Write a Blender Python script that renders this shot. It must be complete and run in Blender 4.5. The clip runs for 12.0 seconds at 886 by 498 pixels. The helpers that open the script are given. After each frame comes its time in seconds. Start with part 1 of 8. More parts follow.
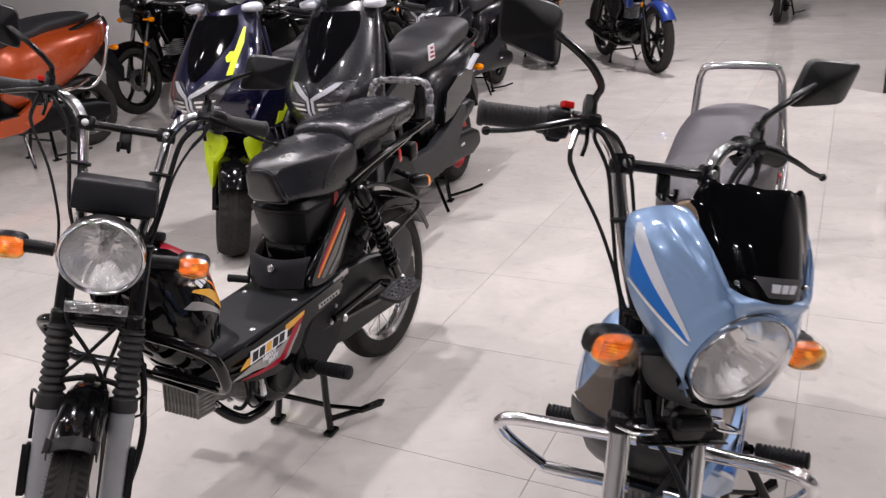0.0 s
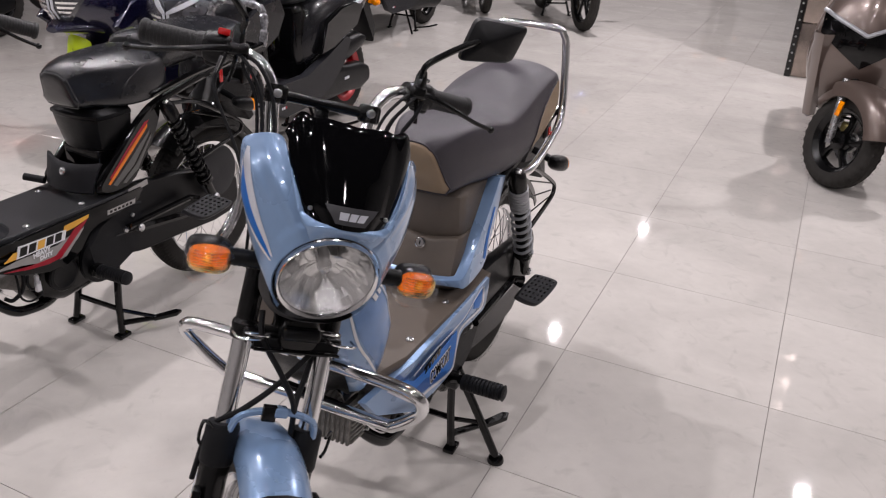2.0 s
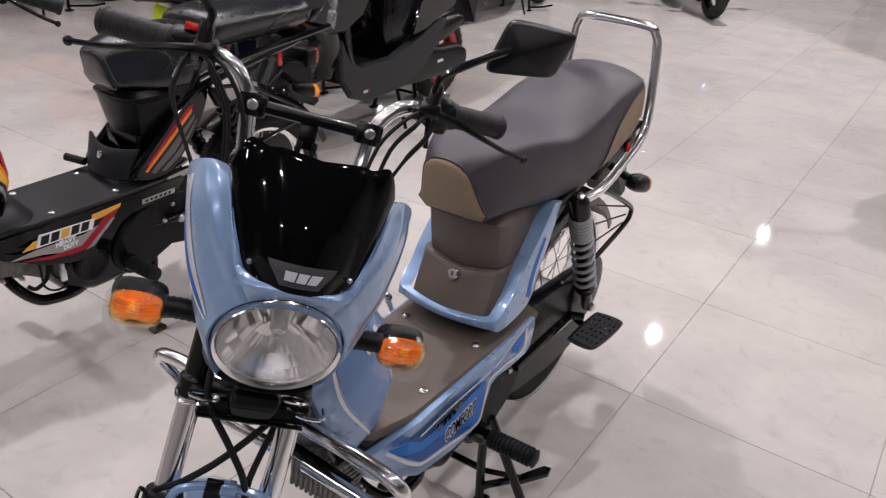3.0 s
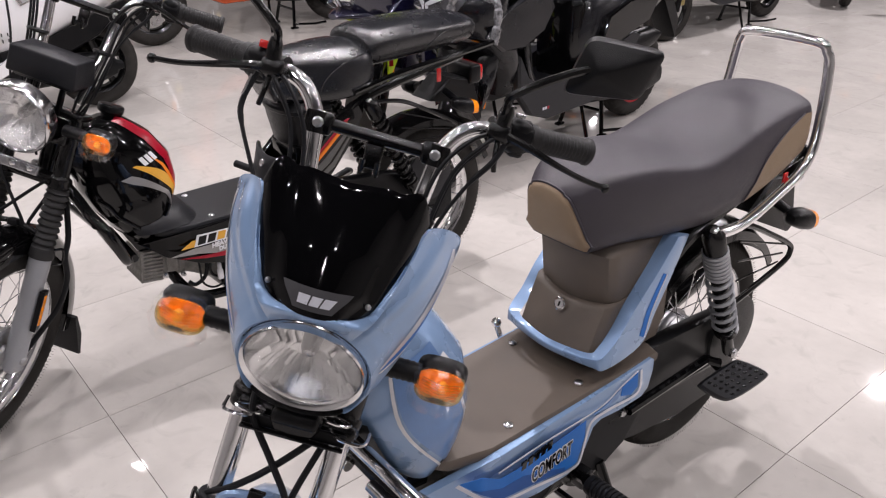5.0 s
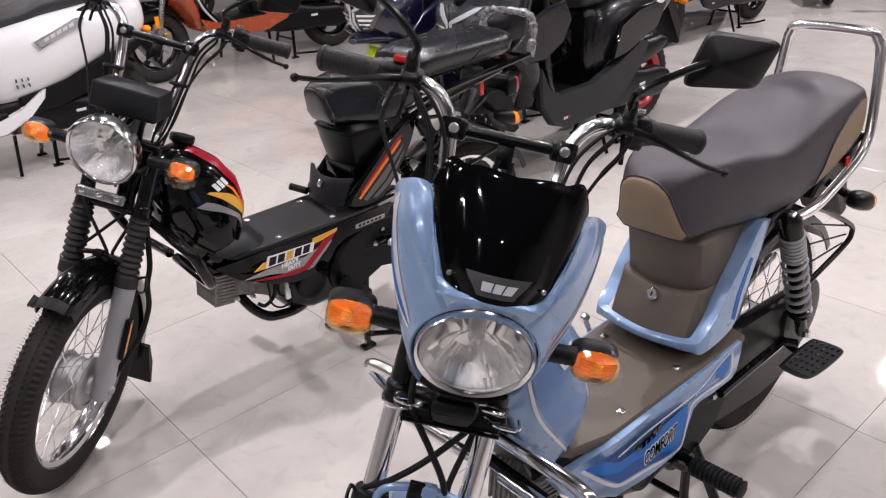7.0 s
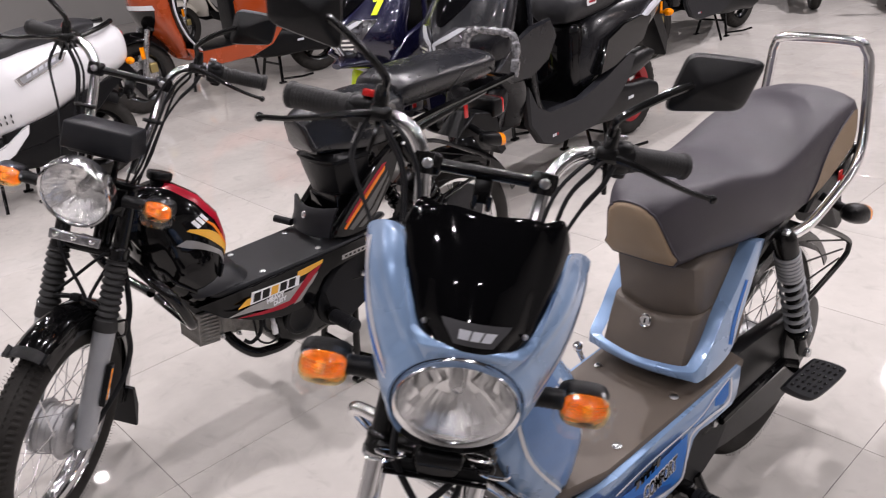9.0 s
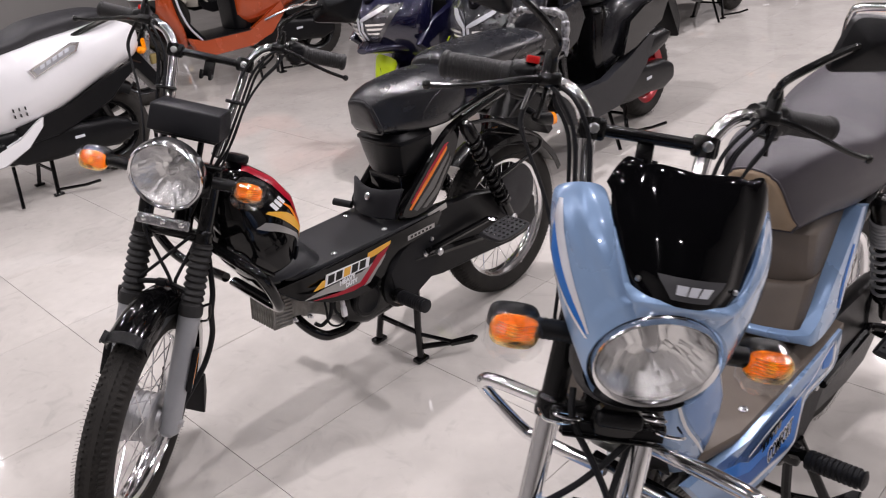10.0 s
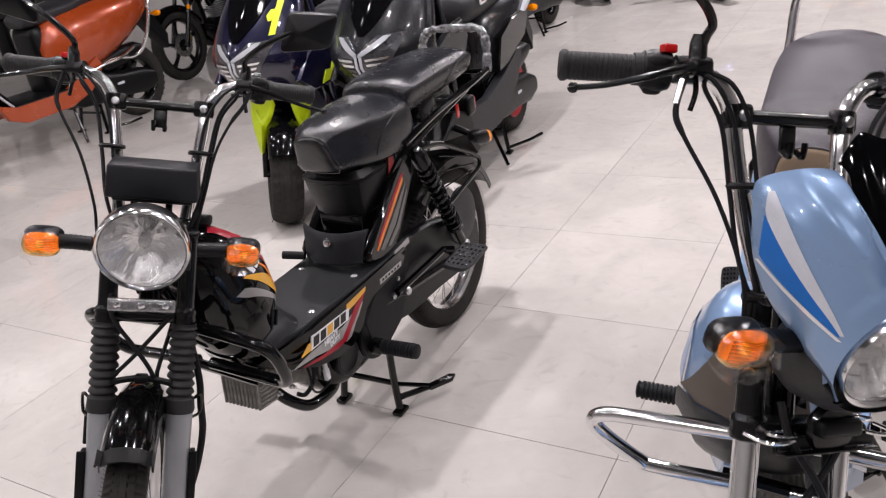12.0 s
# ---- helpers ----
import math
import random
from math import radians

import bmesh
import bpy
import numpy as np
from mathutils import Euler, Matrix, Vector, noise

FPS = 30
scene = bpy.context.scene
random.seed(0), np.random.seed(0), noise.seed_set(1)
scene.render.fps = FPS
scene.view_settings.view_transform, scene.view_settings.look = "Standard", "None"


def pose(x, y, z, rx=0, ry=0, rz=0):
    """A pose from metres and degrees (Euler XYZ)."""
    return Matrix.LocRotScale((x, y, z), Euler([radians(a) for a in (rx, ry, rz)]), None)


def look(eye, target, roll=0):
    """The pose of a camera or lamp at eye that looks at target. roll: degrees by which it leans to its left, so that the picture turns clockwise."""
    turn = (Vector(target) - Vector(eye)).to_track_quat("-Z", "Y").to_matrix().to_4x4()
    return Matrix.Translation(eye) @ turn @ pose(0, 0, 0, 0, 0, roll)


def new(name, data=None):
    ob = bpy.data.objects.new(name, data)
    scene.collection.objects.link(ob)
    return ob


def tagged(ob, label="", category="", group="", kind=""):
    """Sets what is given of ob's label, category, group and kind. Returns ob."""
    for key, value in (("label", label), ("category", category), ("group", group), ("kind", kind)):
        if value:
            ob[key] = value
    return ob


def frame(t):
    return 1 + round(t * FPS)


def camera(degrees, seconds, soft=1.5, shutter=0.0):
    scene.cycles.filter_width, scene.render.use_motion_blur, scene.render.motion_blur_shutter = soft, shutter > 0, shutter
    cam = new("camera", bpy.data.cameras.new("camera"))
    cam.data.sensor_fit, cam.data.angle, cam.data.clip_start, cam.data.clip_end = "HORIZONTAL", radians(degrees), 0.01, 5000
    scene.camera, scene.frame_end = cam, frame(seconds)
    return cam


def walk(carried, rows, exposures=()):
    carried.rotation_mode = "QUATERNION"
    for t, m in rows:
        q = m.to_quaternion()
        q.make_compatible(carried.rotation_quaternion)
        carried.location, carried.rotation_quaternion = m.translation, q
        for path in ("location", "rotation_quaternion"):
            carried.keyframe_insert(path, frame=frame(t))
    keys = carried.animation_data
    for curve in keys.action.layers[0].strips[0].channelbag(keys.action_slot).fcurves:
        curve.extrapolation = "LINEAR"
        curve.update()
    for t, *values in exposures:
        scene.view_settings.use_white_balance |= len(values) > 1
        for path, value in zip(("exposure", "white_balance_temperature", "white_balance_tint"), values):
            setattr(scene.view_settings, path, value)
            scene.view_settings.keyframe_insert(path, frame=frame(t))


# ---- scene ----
cam = camera(58.1, 12.0, soft=1.15, shutter=0.25)
PATH = [
    (0, (0.62, -1.585, 1.331), (-0.234, 0.066, 0.594), -4.2),
    (0.5, (0.705, -1.676, 1.316), (-0.029, 0.018, 0.548), -2.8),
    (1, (0.815, -1.684, 1.314), (0.172, 0.022, 0.492), -0.6),
    (1.5, (0.985, -1.579, 1.33), (0.311, 0.11, 0.496), 1.2),
    (2, (1.098, -1.473, 1.338), (0.362, 0.17, 0.467), 3.0),
    (2.5, (1.118, -1.281, 1.319), (0.287, 0.294, 0.408), 4.0),
    (3, (1.1, -1.153, 1.332), (0.138, 0.328, 0.393), 3.7),
    (3.2, (1.097, -1.128, 1.326), (0.074, 0.307, 0.38), 3.3),
    (4.8, (1.213, -0.964, 1.326), (-0.143, 0.177, 0.4), -0.2),
    (5, (1.211, -0.974, 1.327), (-0.157, 0.158, 0.406), -0.4),
    (5.5, (1.186, -1.029, 1.329), (-0.187, 0.108, 0.422), -1.0),
    (6, (1.135, -1.139, 1.33), (-0.23, 0.02, 0.438), -1.7),
    (6.5, (1.118, -1.194, 1.328), (-0.241, -0.023, 0.445), -2.6),
    (7, (1.129, -1.173, 1.329), (-0.233, 0.002, 0.455), -3.6),
    (7.2, (1.134, -1.14, 1.325), (-0.232, 0.032, 0.453), -4.0),
    (8.8, (1.129, -1.06, 1.326), (-0.251, 0.118, 0.486), -5.7),
    (9, (1.105, -1.113, 1.334), (-0.265, 0.078, 0.496), -5.7),
    (9.5, (1.039, -1.264, 1.341), (-0.311, -0.055, 0.495), -5.9),
    (10, (0.937, -1.309, 1.331), (-0.38, -0.077, 0.466), -6.2),
    (10.5, (0.75, -1.278, 1.33), (-0.515, -0.011, 0.44), -7.1),
    (11, (0.649, -1.277, 1.319), (-0.508, 0.087, 0.424), -7.4),
    (11.5, (0.54, -1.349, 1.328), (-0.526, 0.1, 0.454), -8.5),
    (12, (0.513, -1.439, 1.311), (-0.452, 0.097, 0.469), -9.0),
]
walk(cam, [(t, look(eye, target, roll)) for t, eye, target, roll in PATH], exposures=[(0, 0.02), (1, -0.12), (3, -0.20), (5.5, 0.06), (9, 0.08), (10.5, 0.04), (12, 0.05)])

from mathutils.bvhtree import BVHTree

# ---- world and lamps ----
CEILING = 3.2
world = bpy.data.worlds.new("showroom_world")
world.use_nodes = True
world.node_tree.nodes["Background"].inputs[0].default_value = (0.9, 0.95, 1.0, 1)
world.node_tree.nodes["Background"].inputs[1].default_value = 0.05
scene.world = world
# first four placed by their floor reflections; the rest here are unseen, added fill
LAMPS = [(-0.55, 9.07, 75), (-0.8, 5.85, 105), (1.8, 4.4, 92), (-6.3, -0.4, 38), (-7.6, 9.8, 120), (-8.8, 12.2, 80), (5.6, 8.4, 90), (3.6, 4.2, 20),
         (-2.6, 0.9, 30), (-1.2, 1.2, 54), (0.2, 1.3, 31), (1.6, 1.2, 18), (3.2, 1.2, 18), (-3.6, -0.7, 7), (-1.8, -0.9, 9), (-0.4, -0.9, 8), (1.4, -0.8, 11),
         (-8.4, -2.2, 50), (-6.2, -2.6, 28), (-4.4, -2.6, 16)]
LAMPS += [(-5.3 + 1.15 * x, 0.2 + 0.06 * (x % 2), 4.5) for x in range(7)]
LAMPS += [(-2.3 + x * 1.75 + 0.4 * y, -2.0 - y * 1.2, 11.5 - 1.0 * x) for x in range(4) for y in range(2)]
LAMP_GAIN = 0.925


# ---- materials ----
def surface(name, base, rough=0.45, metal=0.0, coat=0.0, vary=0.08, scale=30.0, fine=350.0, bump=0.0, rough_vary=0.06, emit=0.0, trans=0.0, spec=0.5, ior=1.5):
    m = bpy.data.materials.new(name)
    m.use_nodes = True
    nt = m.node_tree
    b = nt.nodes["Principled BSDF"]
    co = nt.nodes.new("ShaderNodeTexCoord")
    n1, n2 = nt.nodes.new("ShaderNodeTexNoise"), nt.nodes.new("ShaderNodeTexNoise")
    n1.inputs["Scale"].default_value, n1.inputs["Detail"].default_value = scale, 6
    n2.inputs["Scale"].default_value, n2.inputs["Detail"].default_value = fine, 3
    nt.links.new(co.outputs["Object"], n1.inputs["Vector"])
    nt.links.new(co.outputs["Object"], n2.inputs["Vector"])
    add = nt.nodes.new("ShaderNodeMath")
    add.operation = "MULTIPLY_ADD"
    nt.links.new(n2.outputs["Fac"], add.inputs[0])
    add.inputs[1].default_value = 0.5
    nt.links.new(n1.outputs["Fac"], add.inputs[2])
    ramp = nt.nodes.new("ShaderNodeMapRange")
    ramp.inputs["From Min"].default_value, ramp.inputs["From Max"].default_value = 0.45, 1.05
    ramp.inputs["To Min"].default_value, ramp.inputs["To Max"].default_value = 1 - vary, 1 + vary
    nt.links.new(add.outputs[0], ramp.inputs["Value"])
    mul = nt.nodes.new("ShaderNodeVectorMath")
    mul.operation = "SCALE"
    mul.inputs[0].default_value = base
    nt.links.new(ramp.outputs[0], mul.inputs["Scale"])
    nt.links.new(mul.outputs[0], b.inputs["Base Color"])
    rr = nt.nodes.new("ShaderNodeMapRange")
    rr.inputs["To Min"].default_value, rr.inputs["To Max"].default_value = max(0.02, rough - rough_vary), min(1, rough + rough_vary)
    nt.links.new(n1.outputs["Fac"], rr.inputs["Value"])
    nt.links.new(rr.outputs[0], b.inputs["Roughness"])
    b.inputs["Metallic"].default_value, b.inputs["Specular IOR Level"].default_value = metal, spec
    b.inputs["Coat Weight"].default_value, b.inputs["Coat Roughness"].default_value = coat, 0.03
    b.inputs["Transmission Weight"].default_value, b.inputs["IOR"].default_value = trans, ior
    if emit:
        b.inputs["Emission Color"].default_value, b.inputs["Emission Strength"].default_value = (*base, 1), emit
    if bump:
        bp = nt.nodes.new("ShaderNodeBump")
        bp.inputs["Strength"].default_value, bp.inputs["Distance"].default_value = bump, 0.002
        nt.links.new(n2.outputs["Fac"], bp.inputs["Height"])
        nt.links.new(bp.outputs[0], b.inputs["Normal"])
    return m


M_BLUE = surface("sky_blue_metallic_paint", (0.245, 0.378, 0.600), 0.28, 0.25, 1.0, 0.05, 8, 900)
M_BLUE_M = surface("mid_blue_graphic", (0.13, 0.25, 0.50), 0.3, 0.1, 0.6)
M_BLUE_D = surface("deep_blue_graphic", (0.022, 0.165, 0.56), 0.42, 0.0, 0.0, spec=0.22)
M_NAVYG = surface("dark_blue_graphic", (0.016, 0.09, 0.33), 0.42, 0.0, 0.0, spec=0.22)
M_SILVER_G = surface("pale_silver_graphic", (0.66, 0.68, 0.74), 0.3, 0.1, 0.5)
M_WHITE_G = surface("white_graphic", (0.82, 0.82, 0.84), 0.35, 0.0, 0.4)
M_RED_G = surface("dark_red_graphic", (0.34, 0.006, 0.022), 0.3, 0.0, 0.2, spec=0.3)
M_ORANGE_G = surface("orange_graphic", (0.85, 0.22, 0.02), 0.3, 0.0, 0.2, spec=0.3)
M_YELLOW_G = surface("amber_graphic", (0.80, 0.42, 0.06), 0.3, 0.0, 0.2, spec=0.3)
M_GREY_G = surface("grey_graphic", (0.32, 0.31, 0.30), 0.3, 0.2, 0.7)
M_GREY_D = surface("dark_grey_graphic", (0.085, 0.083, 0.08), 0.3, 0.2, 0.7)
M_BLACK = surface("gloss_black_paint", (0.002, 0.002, 0.0023), 0.12, 0.0, 0.6, 0.2, 10, spec=0.15)
M_SATIN = surface("satin_black_metal", (0.003, 0.003, 0.0033), 0.24, 0.0, 0.25, 0.2, 40, 600, 0.08, spec=0.3)
M_PLASTIC = surface("black_moulded_plastic", (0.0034, 0.0036, 0.0045), 0.34, 0.0, 0.0, 0.15, 60, 900, 0.22, spec=0.24)
M_BOARD = surface("charcoal_ribbed_board", (0.0125, 0.0130, 0.0155), 0.40, 0.0, 0.0, 0.2, 40, 500, 0.4, spec=0.42)
M_SPEEDO = surface("charcoal_moulded_plastic", (0.0135, 0.0140, 0.0170), 0.4, 0.0, 0.0, 0.12, 50, 900, 0.25, spec=0.3)
M_SHROUD = surface("charcoal_matt_plastic", (0.036, 0.035, 0.036), 0.5, 0.0, 0.0, 0.1, 50, 900, 0.25, spec=0.3)
M_RUBBER = surface("black_rubber", (0.0105, 0.0108, 0.0125), 0.5, 0.0, 0.0, 0.2, 40, 700, 0.3, spec=0.18)
M_GAITER = surface("dusty_black_rubber", (0.024, 0.0235, 0.024), 0.52, 0.0, 0.0, 0.2, 40, 700, 0.3, spec=0.3)
M_TYRE = surface("tyre_rubber", (0.032, 0.030, 0.028), 0.75, 0.0, 0.0, 0.25, 25, 500, 0.3, spec=0.15)
M_CHROME = surface("chrome", (0.86, 0.86, 0.87), 0.13, 1.0, 0.0, 0.04, 30, 200, 0.0, 0.03)
M_REFLECTOR = surface("lamp_reflector", (0.98, 0.98, 0.98), 0.24, 0.95, 0.0, 0.02, 90, 300, rough_vary=0.03)
M_STEEL = surface("brushed_steel", (0.55, 0.55, 0.56), 0.28, 1.0, 0.0, 0.1, 40)
M_ALU = surface("cast_aluminium", (0.45, 0.45, 0.46), 0.45, 0.9, 0.0, 0.15, 50, 400, 0.35)
M_CAST = surface("dirty_cast_alloy", (0.27, 0.258, 0.24), 0.6, 0.35, 0.0, 0.35, 60, 300, 0.5)
M_GREY = surface("silver_grey_paint", (0.34, 0.35, 0.37), 0.4, 0.2, 0.4, 0.06, 20)
M_SEATB = surface("black_leatherette", (0.0062, 0.0070, 0.0098), 0.26, 0.0, 0.0, 0.15, 30, 1400, 0.15, spec=0.75)
M_SEATG = surface("charcoal_brown_leatherette", (0.032, 0.0265, 0.037), 0.40, 0.0, 0.0, 0.1, 25, 1400, 0.4, spec=0.65)
M_TAN = surface("tan_leatherette", (0.30, 0.215, 0.135), 0.5, 0.0, 0.0, 0.08, 25, 1400, 0.4)
M_TAUPE = surface("taupe_moulded_plastic", (0.128, 0.103, 0.082), 0.48, 0.0, 0.0, 0.06, 40, 1100, 0.35)
M_AMBER = surface("amber_lens", (1.0, 0.30, 0.0), 0.15, 0.0, 0.15, 0.4, 70, 160, 0.9, spec=0.3)
M_LENS_A = surface("clear_amber_plastic", (1.0, 0.75, 0.27), 0.07, 0.0, 0.0, 0.1, 70, 260, 0.25, trans=1.0, rough_vary=0.03, ior=1.45)
M_LENS = surface("clear_lens", (0.95, 0.95, 0.95), 0.03, 0.0, 0.0, 0.02, trans=1.0, rough_vary=0.01)


def film_material():
    m = bpy.data.materials.new("clear_wrap_film")
    m.use_nodes = True
    nt = m.node_tree
    out = nt.nodes["Material Output"]
    clear, gloss, mix = nt.nodes.new("ShaderNodeBsdfTransparent"), nt.nodes.new("ShaderNodeBsdfGlossy"), nt.nodes.new("ShaderNodeMixShader")
    gloss.inputs["Color"].default_value, gloss.inputs["Roughness"].default_value = (0.95, 0.95, 0.95, 1), 0.16
    noise_t, amount = nt.nodes.new("ShaderNodeTexNoise"), nt.nodes.new("ShaderNodeMapRange")
    noise_t.inputs["Scale"].default_value, noise_t.inputs["Detail"].default_value = 90, 4
    amount.inputs["From Min"].default_value, amount.inputs["From Max"].default_value = 0.45, 0.75
    amount.inputs["To Min"].default_value, amount.inputs["To Max"].default_value = 0.02, 0.24
    nt.links.new(noise_t.outputs["Fac"], amount.inputs["Value"])
    nt.links.new(amount.outputs[0], mix.inputs[0])
    nt.links.new(clear.outputs[0], mix.inputs[1])
    nt.links.new(gloss.outputs[0], mix.inputs[2])
    nt.links.new(mix.outputs[0], out.inputs[0])
    return m


M_FILM = film_material()
M_FOIL = surface("bubbled_clear_foil", (0.20, 0.20, 0.21), 0.14, 0.3, 0.6, 0.95, 60, 140, 1.0)
M_REDL = surface("red_lens", (0.55, 0.01, 0.01), 0.15, 0.0, 0.5)
M_GREEN = surface("green_sticker", (0.05, 0.55, 0.15), 0.5)
M_SCREEN = surface("smoked_black_screen", (0.002, 0.002, 0.0025), 0.05, 0.0, 0.1, 0.1, 10, rough_vary=0.02, spec=0.3)
M_BADGE = surface("grey_badge", (0.055, 0.055, 0.06), 0.4)
M_MIRROR = surface("mirror_glass", (0.85, 0.86, 0.88), 0.02, 1.0, 0.0, 0.02, rough_vary=0.01)


# ---- geometry kit ----
def spline(pts, n=6, closed=False):
    """A smooth run of points through pts."""
    p = [Vector(a) for a in pts]
    k = len(p)
    out = []
    for i in range(k if closed else k - 1):
        a, b, c, d = (p[(i + j) % k] if closed else p[min(max(i + j, 0), k - 1)] for j in (-1, 0, 1, 2))
        for j in range(n):
            t = j / n
            out.append(0.5 * ((2 * b) + (c - a) * t + (2 * a - 5 * b + 4 * c - d) * t * t + (3 * b - a - 3 * c + d) * t ** 3))
    if not closed:
        out.append(p[-1])
    return out


class Geo:
    def __init__(self):
        self.v, self.f = [], []

    def add(self, verts, faces, m=None):
        o = len(self.v)
        self.v += [(m @ Vector(p)) if m else Vector(p) for p in verts]
        self.f += [[i + o for i in f] for f in faces]
        return self

    def grid(self, rows, loop=False, ring=False, cap=False, m=None):
        """Quads over rows of points. loop: each row closes on itself; ring: the last row meets the first; cap: close both ends."""
        a, b = len(rows), len(rows[0])
        faces = []
        for i in range(a if ring else a - 1):
            for j in range(b if loop else b - 1):
                i2, j2 = (i + 1) % a, (j + 1) % b
                faces.append([i * b + j, i * b + j2, i2 * b + j2, i2 * b + j])
        if cap:
            faces += [list(range(b))[::-1], [(a - 1) * b + j for j in range(b)]]
        return self.add([p for r in rows for p in r], faces, m)

    def tube(self, pts, r, n=8, closed=False, m=None):
        p = [Vector(a) for a in pts]
        k = len(p)
        rows, up = [], None
        for i in range(k):
            d = (p[(i + 1) % k] - p[i - 1]) if closed or 0 < i < k - 1 else (p[1] - p[0] if i == 0 else p[-1] - p[-2])
            d.normalize()
            if up is None:
                up = d.orthogonal().normalized()
            up = (up - d * up.dot(d)).normalized()
            w = d.cross(up)
            rad = r[i] if isinstance(r, (list, tuple)) else r
            rows.append([p[i] + (up * math.cos(2 * math.pi * j / n) + w * math.sin(2 * math.pi * j / n)) * rad for j in range(n)])
        return self.grid(rows, True, closed, not closed, m)

    def lathe(self, prof, n=24, m=None, cap=True):
        """prof: (radius, height) pairs turned about z."""
        rows = [[(r * math.cos(2 * math.pi * j / n), r * math.sin(2 * math.pi * j / n), h) for j in range(n)] for r, h in prof]
        return self.grid(rows, True, False, cap, m)

    def box(self, c, s, bev=0.004, m=None, taper=(1, 1)):
        """A block with rounded edges; taper: the top's size over the base's."""
        x, y, z = (a / 2 for a in s)
        bev = min(bev, x * 0.9, y * 0.9, z * 0.9)

        def ring(h, inset, tx, ty):
            out = []
            for sx, sy, a0 in ((1, 1, 0), (-1, 1, 90), (-1, -1, 180), (1, -1, 270)):
                for a in (0, 30, 60, 90):
                    q = radians(a0 + a)
                    out.append((c[0] + (sx * (x * tx - bev) + math.cos(q) * (bev - inset)), c[1] + (sy * (y * ty - bev) + math.sin(q) * (bev - inset)), c[2] + h))
            return out
        tx, ty = taper
        rows = [ring(-z, bev * 0.7, 1, 1), ring(-z + bev * 0.3, bev * 0.25, 1, 1), ring(-z + bev, 0, 1, 1),
                ring(z - bev, 0, tx, ty), ring(z - bev * 0.3, bev * 0.25, tx, ty), ring(z, bev * 0.7, tx, ty)]
        return self.grid(rows, True, False, True, m)

    def ball(self, c, r, n=12, m=None):
        rx, ry, rz = r if isinstance(r, (tuple, list)) else (r, r, r)
        rows = []
        for i in range(n // 2 + 1):
            a = -math.pi / 2 + math.pi * (i + 0.02) / (n // 2 + 0.04)
            rows.append([(c[0] + rx * math.cos(a) * math.cos(2 * math.pi * j / n), c[1] + ry * math.cos(a) * math.sin(2 * math.pi * j / n), c[2] + rz * math.sin(a)) for j in range(n)])
        return self.grid(rows, True, False, True, m)

    def plate(self, outline, axis, lo, hi, bev=0.002, m=None):
        """A flat piece: a 2D outline in the plane across the axis ('x', 'y' or 'z'), from lo to hi along it."""
        k = len(outline)
        cx, cy = sum(p[0] for p in outline) / k, sum(p[1] for p in outline) / k

        def at(p, h):
            return {"x": (h, p[0], p[1]), "y": (p[0], h, p[1]), "z": (p[0], p[1], h)}[axis]

        def shrunk(b):
            out = []
            for a, c2 in outline:
                d = math.hypot(a - cx, c2 - cy) or 1
                out.append((a - (a - cx) / d * b, c2 - (c2 - cy) / d * b))
            return out
        small = shrunk(bev)
        s = 1 if hi > lo else -1
        rows = [[at(p, lo) for p in small], [at(p, lo + s * bev) for p in outline], [at(p, hi - s * bev) for p in outline], [at(p, hi) for p in small]]
        return self.grid(rows, True, False, True, m)


def mesh_of(name, geo, material, sharp=38, thick=0.0, flat=False):
    me = bpy.data.meshes.new(name)
    me.from_pydata([tuple(p) for p in geo.v], [], geo.f)
    bm = bmesh.new()
    bm.from_mesh(me)
    if thick:
        bmesh.ops.solidify(bm, geom=bm.faces[:], thickness=thick)
    bmesh.ops.recalc_face_normals(bm, faces=bm.faces[:])
    bm.to_mesh(me)
    bm.free()
    me.polygons.foreach_set("use_smooth", [not flat] * len(me.polygons))
    if not flat:
        me.set_sharp_from_angle(angle=radians(sharp))
    me.materials.append(material)
    return me


def part(name, geo, material, parent, label="", sharp=38, thick=0.0):
    ob = new(name, mesh_of(name, geo, material, sharp, thick))
    ob.parent = parent
    return tagged(ob, label)


def share(name, me, parent, m):
    ob = new(name, me)
    ob.parent = parent
    ob.matrix_basis = m
    return ob


def stick(rows, ob, toward, lift):
    """Lays rows of points onto the outer skin of a mesh, met along the line toward."""
    me = ob.data
    tree = BVHTree.FromPolygons([v.co for v in me.vertices], [tuple(p.vertices) for p in me.polygons])
    d = Vector(toward).normalized()
    out = []
    for row in rows:
        line = []
        for p in row:
            hit, _, _, _ = tree.ray_cast(Vector(p) - d * 0.3, d)
            line.append(hit - d * lift if hit else Vector(p))
        out.append(line)
    return out


def thing(name, m, label, category, group="", kind=""):
    ob = new(name)
    ob.empty_display_size = 0.1
    ob.matrix_basis = m
    return tagged(ob, label, category, group, kind)


def structure(name, geo, material, label, category, sharp=38):
    return tagged(new(name, mesh_of(name, geo, material, sharp)), label, category, kind="structure")


def along(a, b):
    """A matrix that takes z to the line from a to b, with a at the origin."""
    a, b = Vector(a), Vector(b)
    return Matrix.Translation(a) @ (b - a).to_track_quat("Z", "Y").to_matrix().to_4x4()


def writing(text, size, m, material, parent, name="lettering", bold=0.0005):
    cu = bpy.data.curves.new(name, "FONT")
    cu.body, cu.size, cu.extrude, cu.align_x, cu.align_y = text, size, 0.0004, "CENTER", "CENTER"
    cu.offset, cu.shear = bold, 0.15
    cu.materials.append(material)
    ob = new(name, cu)
    ob.parent = parent
    ob.matrix_basis = m
    return ob


# ---- the room ----


